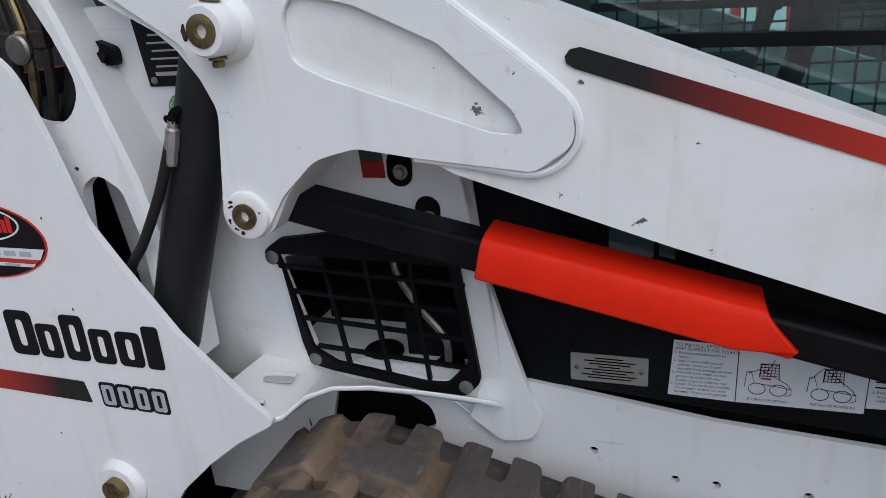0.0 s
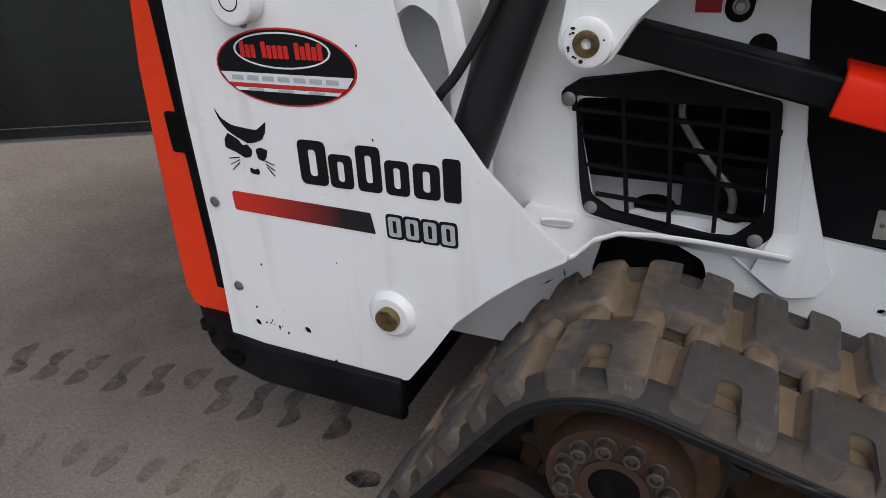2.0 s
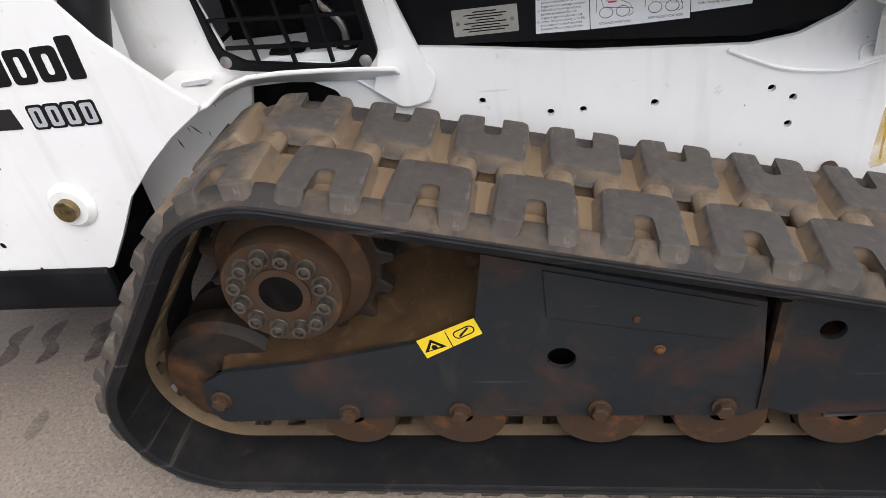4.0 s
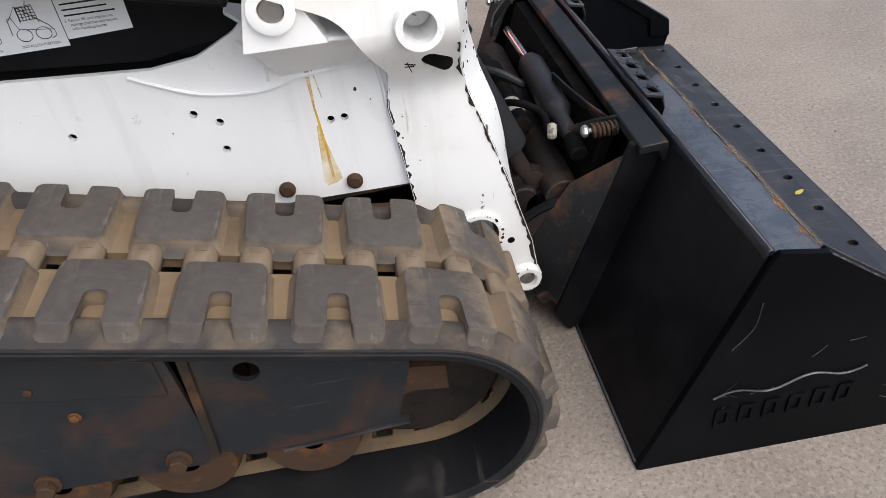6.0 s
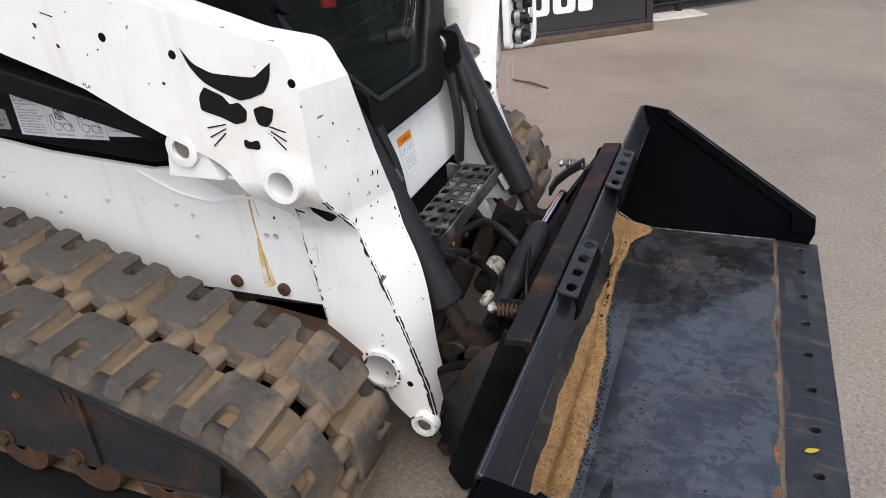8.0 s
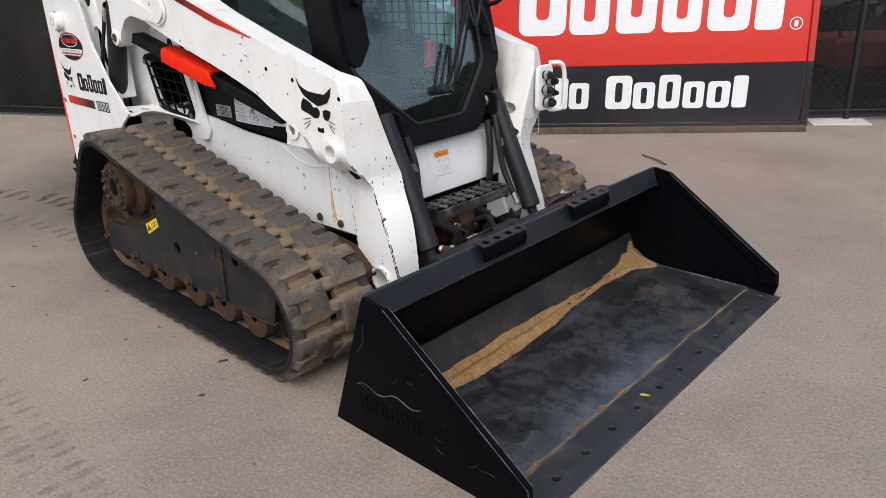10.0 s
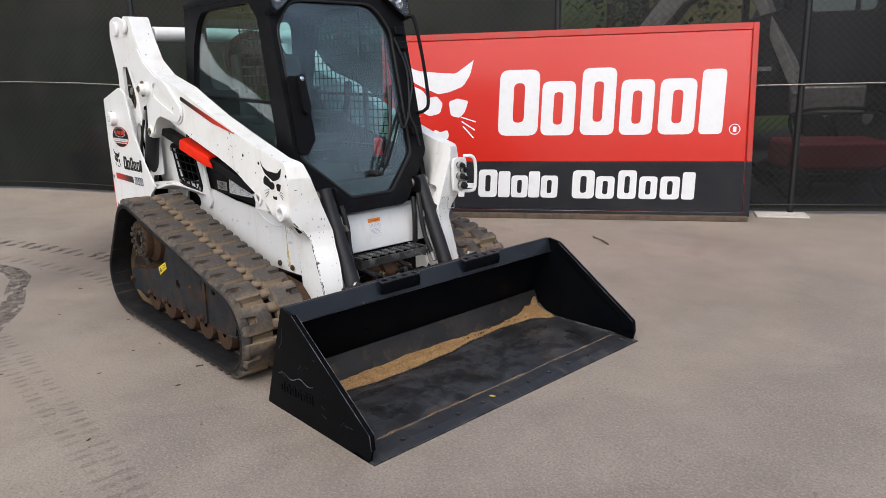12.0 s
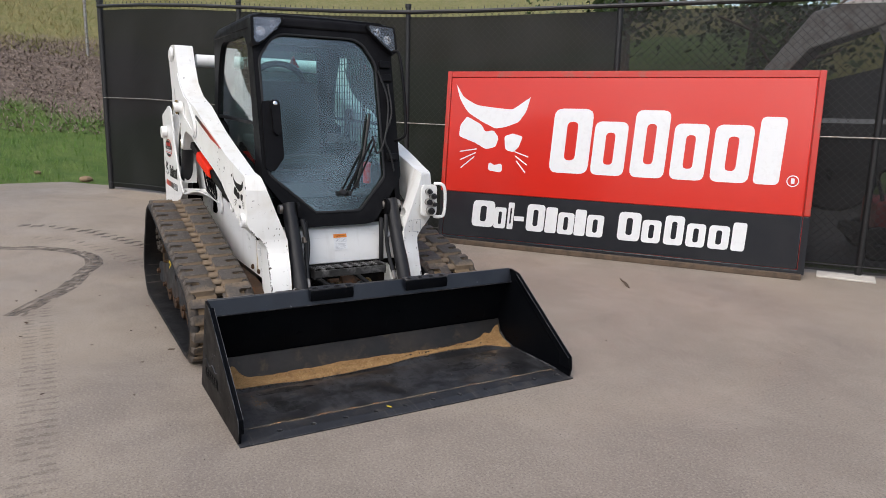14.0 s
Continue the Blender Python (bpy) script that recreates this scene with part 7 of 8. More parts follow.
        rows = [[(2.404 + dx, y, .497 + dz), (2.410 + dx, y, .494 + dz), (2.416 + dx, y, .470), (2.410 + dx, y, .440), (2.405 + dx, y, .440), (2.410 + dx, y, .470)] for y, dx, dz in ((a + .004, -.006, -.004), (a + .016, 0, 0), (c - .016, 0, 0), (c - .004, -.006, -.004))]
        bpart("tread_apron", loft(rows), BUCKET, "", .002, q)
        bm = B()
        for k in range(n):
            y = a + (c - a) * (k + .5) / n
            for v, u in slot(0, 0, .042, .030, 90, 4)[::2]:
                rod((2.389 + v, y + u, .505 - v * .087), (2.389 + v, y + u, .508 - v * .087), .003, 5, bm, .001)
        tagged(bpart("tread_teeth", bm, EDGE, "", 0, q), kind="stuff")
    # cutting edge with its bolt holes
    hs = [ring(2.938, -.715 + k * .1555, .0125, 12) for k in range(11)]
    bm = sheet(B(), [(2.862, -W), (3.0, -W), (3.0, W), (2.862, W)], hs, .0165, Matrix.Identity(4))
    for v in bm.verts:
        if v.co.x > 2.99 and v.co.z > .01:
            v.co.z, v.co.x = .007, 3.0
    bpart("cutting_edge", bm, EDGE, "worn bolt-on style cutting edge", .002)
    # black strip added below so that the bolt holes read as shaded
    bpart("backing_strip", box(2.90, 2.975, -W + .02, W - .02, .001, .004), TAR_AND_SHADE, "dark strip added under the edge to shade its bolt holes")
    # weld seam in front of the floor
    bpart("weld_seam", hose([(2.861, y, .0142) for y in np.linspace(-i, i, 20)], .0030, 6, steps=1), WORN_LINE, "")
    # rubbed edges and the welds along the side plates
    for s in (-1, 1):
        y = s * (W - .0005)
        bpart("rubbed_edge", hose([(2.985, y, .057), (2.979, y, .117), (2.459, y, .481)], .0016, 5, steps=1), WORN_LINE, "rubbed bare edge of the side plate")
        y = s * (W - .0235)
        bpart("rubbed_edge", hose([(2.977, y, .1175), (2.459, y, .4805)], .0013, 5, steps=1), WORN_LINE, "")
        bpart("side_weld", hose([(2.305, s * i, .072), (2.36, s * i, .034), (2.44, s * i, .017), (2.86, s * i, .017)], .0042, 6, steps=1), WORN_LINE, "grey weld along the side plate")
    bpart("rubbed_edge", hose([(2.9995, y, .0068) for y in np.linspace(-W, W, 12)], .0014, 5, steps=1), WORN_LINE, "")
    bpart("fold_line", hose([(2.3975, y, .418) for y in np.linspace(-i, i, 12)], .0012, 5, steps=1), WORN_LINE, "")
    # mounting frame on the back
    for y in (-.52, .50):
        bpart("mount_gusset", plate(fil([(2.288, .482, .008), (2.352, .470, .01), (2.30, .30), (2.204, .03), (2.172, .004, .01), (2.138, .062, .012), (2.150, .10)]), y, y + .016), BLACK, "scuffed black mounting gusset", .003)
        k = 1 if y > 0 else -1
        bpart("mount_cheek", loft([[(x, yy, z), (x + .012, yy, z - .005), (x + .012 - dx, yy - k * .095, z - dz - .005), (x - dx, yy - k * .095, z - dz)] for x, z, yy, dx, dz in ((2.283, .462, y + .008, .085, .115), (2.20, .25, y + .008, .090, .03), (2.143, .085, y + .008, .080, -.035))]), MOUNT, "sloping black cheek plate with rust stains", .003)
    bpart("mount_top_rail", loft([[(2.298, y, .486), (2.352, y, .490), (2.362, y, .440), (2.350, y, .436), (2.335, y, .470), (2.296, y, .466)] for y in (-.54, .54)]), MOUNT, "worn bucket mounting rail", .003)
    bpart("mount_bottom_rail", loft([[(2.10, y, .10), (2.19, y, .13), (2.20, y, .10), (2.115, y, .07)] for y in (-.49, .49)]), MOUNT, "", .003)


build_bucket()


def station(y, table):
    """Value at y of a curve given by a few (y, value) stations, eased between them."""
    for (a, p), (c, q) in zip(table, table[1:]):
        if y <= c:
            return p + (q - p) * smoothstep(a, c, max(a, y))
    return table[-1][1]


SOIL_BACK = [(-.89, 2.276), (-.78, 2.284), (-.68, 2.332), (-.42, 2.325), (-.2, 2.318), (0, 2.322), (.25, 2.332), (.47, 2.338), (.65, 2.322), (.80, 2.292), (.89, 2.276)]
SOIL_FRONT = [(-.89, 2.395), (-.64, 2.400), (-.42, 2.418), (-.24, 2.420), (0, 2.405), (.26, 2.376), (.475, 2.360), (.73, 2.376), (.89, 2.440)]


def soil_front(y):
    return station(y, SOIL_FRONT) + .005 * noise.noise((y * 6, 1, 0)) + .004 * noise.noise((y * 23, 2, 0)) + .003 * noise.noise((y * 70, 5, 0))


def bucket_bed(x):
    for (xa, za), (xb, zb) in zip([(2.270, .15), (2.305, .066), (2.36, .030)], [(2.305, .066), (2.36, .030), (2.44, .015)]):
        if xa <= x <= xb:
            return za + (zb - za) * (x - xa) / (xb - xa)
    return .0145


def soil():
    bm, nu, nv = B(), 420, 30
    rng = random.Random(31)
    rows = []
    for k in range(nu + 1):
        y = -.885 + 1.77 * k / nu
        x0 = max(2.274, station(y, SOIL_BACK) - .012 * noise.noise((y * 5, 7, 0)) - .006 * noise.noise((y * 19, 9, 0)))
        x1 = soil_front(y)
        heap = .6 + .4 * smoothstep(.35, -.4, y) + .25 * noise.noise((y * 5, 4, 0))
        row = []
        for j in range(nv + 1):
            t = j / nv
            x = x0 + (x1 - x0) * t
            arch = math.sin(math.pi * t) ** .6
            ridge = smoothstep(.30, .62, t + .12 * noise.noise((y * 7, 2, 1))) * (1 - smoothstep(.86, 1.0, t))
            h = .004 * arch + .014 * heap * ridge
            h += (.0035 * noise.noise((x * 60, y * 60, 0)) + .0030 * noise.noise((x * 160, y * 160, 2)) + rng.uniform(-.0014, .0014)) * (.15 + ridge) * arch
            row.append(bm.verts.new((x, y, bucket_bed(x) + h - .0025 * (1 - arch))))
        rows.append(row)
    for a, c in zip(rows, rows[1:]):
        for j in range(nv):
            bm.faces.new((a[j], c[j], c[j + 1], a[j + 1]))
    tagged(finish("soil", bm, SOIL, smooth=60), "strip of tan sandy soil lying in the bucket", "soil", kind="stuff")
    # loose grains along the ridge and its front edge
    bm = B()
    for k in range(2600):
        y = -.88 + 1.74 * rng.random() ** 1.15
        f, c = soil_front(y), station(y, SOIL_BACK)
        x = f - (f - c) * min(.6, abs(rng.gauss(0, .28))) + rng.gauss(0, .004)
        r = rng.uniform(.0009, .0028)
        up = .010 if x < f - .012 else .0
        bmesh.ops.create_icosphere(bm, subdivisions=1, radius=r, matrix=Matrix.LocRotScale((x, y, bucket_bed(x) + up + r * .4), Euler((rng.random() * 3, 0, rng.random() * 3)), (1, rng.uniform(.6, 1), rng.uniform(.5, .9))))
    tagged(finish("soil_crumbs", bm, SOIL, smooth=20), "loose crumbs of sandy soil in the bucket", "crumbs", kind="stuff")


soil()


def tar_marks():
    """Black crumbs and caked tracks on the bucket floor, in front of the soil."""
    rng = random.Random(8)
    bm = B()

    def blob(x, y, r, z=.0145, flat=.5):
        bmesh.ops.create_icosphere(bm, subdivisions=1, radius=1, matrix=Matrix.LocRotScale((x, y, z), Euler((0, 0, rng.uniform(0, 6))), (r, r * rng.uniform(.5, 1.1), min(.006, r * flat))))
    for k in range(1100):
        y = rng.uniform(-.87, .84)
        x = soil_front(y) + .001 + abs(rng.gauss(0, .009))
        blob(x, y, rng.uniform(.0010, .0036), bucket_bed(x))
    # dark lumps lying on the narrow part of the strip
    for y in (.10, .17, .215, .30, .335, .40, .435, .47, .53, .56, .62, .70):
        x = soil_front(y) - rng.uniform(.012, .022)
        for q in range(5):
            blob(x + rng.uniform(-.004, .004), y + rng.uniform(-.018, .018), rng.uniform(.003, .007), bucket_bed(x) + .010, .7)
    for k in range(90):
        blob(rng.uniform(2.46, 2.80), .66 - abs(rng.gauss(0, .20)), rng.uniform(.0008, .0026))
    for k in range(50):
        blob(rng.gauss(2.56, .05), rng.gauss(-.2, .12), rng.uniform(.0008, .003))
    tagged(finish("tar_crumbs", bm, TAR_AND_SHADE, smooth=60), "black crumbs caked on the bucket floor", "crumbs", kind="stuff")
    bm = B()
    for cx, cy, rx, ry in ((2.50, .62, .05, .14), (2.60, .45, .07, .10), (2.72, .70, .06, .07), (2.49, -.55, .035, .16), (2.70, -.60, .08, .10)):
        pts = [(max(2.445, cx + rx * math.cos(q * .262) * rng.uniform(.55, 1.2)), cy + ry * math.sin(q * .262) * rng.uniform(.55, 1.2)) for q in range(24)]
        sheet(bm, pts, (), 0, Matrix.Translation((0, 0, .0146)))
    tagged(finish("tar_smear", bm, TAR_FILM), "black tar smears dried on the bucket floor", "tar", kind="stuff")
    bm = B()
    for cx, cy, sx, sy, n in ((2.62, .66, .06, .06, 34), (2.72, .60, .04, .05, 18), (2.53, .66, .03, .05, 12), (2.58, -.72, .03, .03, 40)):
        for k in range(n):
            r = rng.uniform(.0012, .0042)
            x, y = rng.gauss(cx, sx), rng.gauss(cy, sy)
            if x > 2.47 and x < 2.85:
                blob(x, y, r, .0143, .18)
    tagged(finish("dirt_flecks", bm, SOIL, smooth=60), "tan flecks of dried dirt on the bucket floor", "dirt", kind="stuff")
    bm = B()
    for cx, cy, rx, ry in ((2.60, -.72, .07, .045), (2.83, -.42, .03, .10), (2.87, .02, .02, .09), (2.78, .42, .05, .12), (2.55, .60, .06, .12), (2.84, -.66, .02, .06), (2.90, .55, .02, .10)):
        pts = [(cx + rx * math.cos(q * .393) * rng.uniform(.6, 1.15), cy + ry * math.sin(q * .393) * rng.uniform(.6, 1.15)) for q in range(16)]
        sheet(bm, pts, (), 0, Matrix.Translation((0, 0, .0148 if cx < 2.85 else .0171)))
    seam = B()
    prev = None
    for k in range(121):
        y = -.88 + 1.76 * k / 120
        a, c = .006 + .006 * noise.noise((y * 9, 0, 0)), .008 + .010 * noise.noise((y * 6, 4, 0))
        row = [seam.verts.new((2.861 - max(.001, a), y, .0176)), seam.verts.new((2.861 + max(.001, c), y, .0176))]
        if prev:
            seam.faces.new((prev[0], prev[1], row[1], row[0]))
        prev = row
    tagged(finish("seam_dirt", seam, SEAM_DIRT), "tan dirt packed along the floor's weld seam", "dirt", kind="stuff")
    tagged(finish("dust_patch", bm, DUST), "pale tan dust patches on the bucket floor", "dust", kind="stuff")
    bm = B()
    for cy, ry, rx in ((.33, .045, .013), (.10, .02, .008), (-.20, .05, .010), (-.33, .035, .012), (-.47, .06, .013), (-.70, .03, .010), (.62, .03, .008)):
        pts = [(2.853 + rx * math.cos(q * .393) * rng.uniform(.4, 1.1), cy + ry * math.sin(q * .393) * rng.uniform(.5, 1.15)) for q in range(16)]
        sheet(bm, pts, (), 0, Matrix.Translation((0, 0, .0152)))
    tagged(finish("rust_patch", bm, SEAM_RUST), "orange rust beside the floor's weld seam", "rust", kind="stuff")
    bm = B()
    for k in range(45):
        x, y, a = rng.uniform(2.47, 2.84), rng.uniform(-.85, .85), rng.gauss(0, .5)
        l, w = rng.uniform(.02, .14), rng.uniform(.0002, .00045)
        d, n = Vector((math.cos(a) * l, math.sin(a) * l, 0)), Vector((-math.sin(a) * w, math.cos(a) * w, 0))
        c = Vector((x, y, .0145))
        if abs(x + d.x) < 2.85 and x - abs(d.x) > 2.45:
            bm.faces.new([bm.verts.new(p) for p in (c - d - n, c + d - n * .3, c + d + n * .3, c - d + n)])
    tagged(finish("scratches", bm, STEEL), "bright scratches scraped in the bucket floor", "scratches", kind="stuff")


tar_marks()


def coupler():
    """Quick-attach frame of the loader, behind the bucket."""
    for s in (-1, 1):
        y = .41 * s
        f = part("attach_plate", plate(fil([(2.06, .10, .03), (2.15, .03, .02), (2.185, .09), (2.235, .26, .03), (2.20, .30, .06), (2.12, .28, .06), (2.04, .20, .05)]), y - .010, y + .010), RUST_DARK, loader, "dark greasy attachment plate", .004)
        part("plate_flange", hose([(2.045, y, .185), (2.075, y, .235), (2.11, y, .270), (2.16, y, .292), (2.20, y, .295), (2.23, y, .27)], .012, 8), BLACK, f)
        part("lower_pin", rod((2.080, y - .06, .168), (2.080, y + .06, .168), .026, 20), RUST_DARK, f)
        part("attach_ear", plate(fil([(2.02, .26, .03), (2.08, .33, .05), (2.16, .34, .05), (2.20, .24, .03), (2.10, .18, .03)]), s * .30, s * .34), RUST_DARK, f, "", .005)
        part("ear_pin", rod((2.11, s * .27, .275), (2.11, s * .36, .275), .034, 20), RUST_DARK, f)
        # wedge lever with its spring
        ox = 0 if s < 0 else -.038
        path = [(2.215 + ox, s * .315, .405), (2.228 + ox, s * .345, .428), (2.262 + ox, s * .375, .452), (2.300 + ox, s * .405, .470)]
        rows = [[(x - .004, y2, z - .016), (x + .004, y2, z - .016), (x + .004, y2, z + .016), (x - .004, y2, z + .016)] for x, y2, z in path]
        part("wedge_lever", loft(rows), MOUNT, f, "bent steel wedge lever", .003)
        pts = [(2.243 + ox + .058 * t / 40, s * .41 + .013 * math.cos(t * .95), .460 + .013 * math.sin(t * .95)) for t in range(41)]
        part("spring", hose(pts, .0038, 6, steps=2), RUST if s < 0 else STEEL, f, "coiled rusty spring")
        part("spring_bolt", rod((2.225 + ox, s * .41, .462), (2.31 + ox, s * .41, .458), .006, 10), STEEL, f)
        part("spring_nut", rod((2.222 + ox, s * .41, .462), (2.236 + ox, s * .41, .462), .013, 6), FITTING, f)
    part("attach_cross_tube", rod((2.19, -.40, .30), (2.19, .40, .30), .040, 24), RUST_DARK, loader)
    part("attach_web", loft([[(2.17, y, .10), (2.20, y, .10), (2.30, y, .45), (2.27, y, .45)] for y in (-.40, .40)]), DARK, loader)
    c = part("latch_cylinder", lathe([(.016, 0), (.019, .10), (.020, .22), (.027, .27), (.034, .30), (.034, .92), (.028, .97), (.014, 1)], (2.222, -.345, .410), (2.222, .045, .425), 24), CYL, loader, "grey latch cylinder with a chrome rod")
    part("rod", rod((2.222, .04, .425), (2.222, .30, .412), .012, 16), CHROME, c)
    part("rod_end", rod((2.222, -.40, .400), (2.222, -.34, .41), .020, 16), DARK, c)
    part("strap", loft([[(x - .003, y, z - .010), (x + .003, y, z - .010), (x + .003, y, z + .010), (x - .003, y, z + .010)] for x, y, z in ((2.238, -.13, .458), (2.250, -.20, .456), (2.272, -.29, .452), (2.292, -.36, .452), (2.296, -.41, .458), (2.286, -.43, .462))]), MOUNT, c, "bent flat steel strap", .002)
    tube = part("valve_tube", rod((2.140, -.22, .385), (2.140, .12, .385), .024, 24), DARK, loader, "dark greasy valve tube")
    part("tube_boss", rod((2.11, .06, .39), (2.11, .14, .39), .036, 20), DARK, tube)
    part("paper_label", lathe([(.0246, 0), (.0246, 1)], (2.140, -.17, .385), (2.140, -.105, .385), 24), PAPER, tube, "dirty white paper label")
    part("hose_tip", rod((2.180, -.335, .415), (2.190, -.300, .425), .011, 12), PAPER, loader, "dirty white hose end")
    bm = hose([(2.08, -.12, .40), (2.13, -.20, .44), (2.18, -.25, .43), (2.18, -.31, .40)], .0085, 10)
    part("latch_hose", bm, DARK, loader)
    part("latch_hose", hose([(1.97, .02, .38), (2.05, .05, .42), (2.12, .0, .43), (2.19, -.04, .40)], .011, 10), HOSE, loader)
    for y0 in (-.30, -.12, .08, .24):
        part("greasy_lump", loft([[(2.03 + .03 * math.cos(a) + .02 * k, y0 + .035 * math.sin(a) * (1 - .2 * k), .30 + .05 * k + .02 * math.sin(a * 2)) for a in np.linspace(0, 5.5, 8)] for k in range(3)]), RUST_DARK, loader, "", .004)


coupler()

# ---- labels and small fittings on the right-hand side ----
def face_right(x, y, z):
    """A plane facing the machine's right: u forward, v up."""
    return Matrix.Translation((x, y, z)) @ Matrix.Rotation(radians(90), 4, "X")


def shield_labels():
    y = -.4625
    plate_ob = part("data_plate", sheet(B(), bar(0, .124, 0, .051, .003), (), .0015, face_right(.908, y, .816)), TAG, loader, "stamped aluminium data plate")
    for u in (.010, .114):
        part("rivet", rod((.908 + u, y - .001, .8415), (.908 + u, y - .005, .8415), .004, 12), STEEL, plate_ob)
    bm = B()
    for k, (a, c) in enumerate(((.040, .085), (.022, .104), (.030, .096), (.045, .080), (.022, .102), (.035, .090), (.018, .106), (.028, .098))):
        sheet(bm, bar(a, c, .043 - k * .0052, .0452 - k * .0052, .0005), (), .0003, face_right(.908, y - .0016, .816))
    tagged(part("stamped_text", bm, DARK, plate_ob), kind="stuff")
    lab = part("instruction_label", sheet(B(), [(1.063, .806), (1.163, .804), (1.163, .902), (1.069, .905)], (), -.0008, side(y)), DECAL_WHITE, loader, "white instruction label with drawings")
    part("label_panel", sheet(B(), [(1.1645, .804), (1.341, .806), (1.341, .900), (1.1645, .902)], (), -.0008, side(y)), DECAL_WHITE, lab)
    part("label_panel", sheet(B(), [(1.3425, .816), (1.447, .820), (1.447, .895), (1.3425, .899)], (), -.0008, side(y)), DECAL_WHITE, lab)
    lines = ["TO INSTALL APPROVED LIFT", "ARM SUPPORT P/N 7158450:", "1. Remove attachment from", "    loader.", "2. Stay in seat while second", "    person removes lift arm", "    support from storage position.", "3. Raise lift arms while second", "    person positions lift arm", "    support against cylinder rod.", "4. Lower lift arms slowly until lift", "    arm support is held securely", "    between lift arm and cylinder."]
    for k, text in enumerate(lines):
        lettering(text, .0078 if k < 2 else .0066, face_right(1.0715 - .0005 * k, y - .0012, .8955 - k * .0070), DECAL_BLACK, lab)
    for k, text in enumerate(["3. Return lift arm support to", "    storage position and secure", "    with clamping knobs."]):
        lettering(text, .0066, face_right(1.347, y - .0012, .843 - k * .0070), DECAL_BLACK, lab)
    lettering("STORAGE POSITION", .0062, face_right(1.180, y - .0012, .8105), DECAL_BLACK, lab)
    lettering("INSTALLED POSITION", .0062, face_right(1.268, y - .0012, .8120), DECAL_BLACK, lab)
    bm = B()
    for k in range(4):
        sheet(bm, bar(1.350, 1.43 - .01 * (k % 2), .852 + k * .009, .8545 + k * .009, .0005), (), -.0003, side(y - .0009))
    # line drawings of two loaders
    for u, tip in ((1.175, .0), (1.262, .012)):
        w = .0006
        def stroke(pts):
            hose([(u + a, y - .0012, .822 + c) for a, c in pts], w, 4, bm, 1)
        for cx in (.018, .048):
            stroke([(cx + .012 * math.cos(t), .010 + .010 * math.sin(t)) for t in np.linspace(0, 6.283, 15)])
        stroke([(0, .012), (.002, .038), (.008, .040), (.014, .020), (.066, .014), (.066, .004), (.058, 0)])
        stroke([(.004, .036), (.020, .044 + tip), (.060, .022), (.066, .012)])
        stroke([(.020, .030), (.021, .054), (.046, .056), (.048, .028)])
        for k in range(5):
            stroke([(.021 + k * .005, .032), (.022 + k * .005, .054)])
            stroke([(.020, .033 + k * .005), (.047, .034 + k * .005)])
        stroke([(.030, .040), (.040, .062)])
    tagged(part("line_drawing", bm, DECAL_BLACK, lab), kind="stuff")
    part("drawn_support", sheet(B(), [(1.197, .849), (1.212, .849), (1.212, .852), (1.197, .852)], (), -.0004, side(y - .0009)), DECAL_RED, lab)


shield_labels()


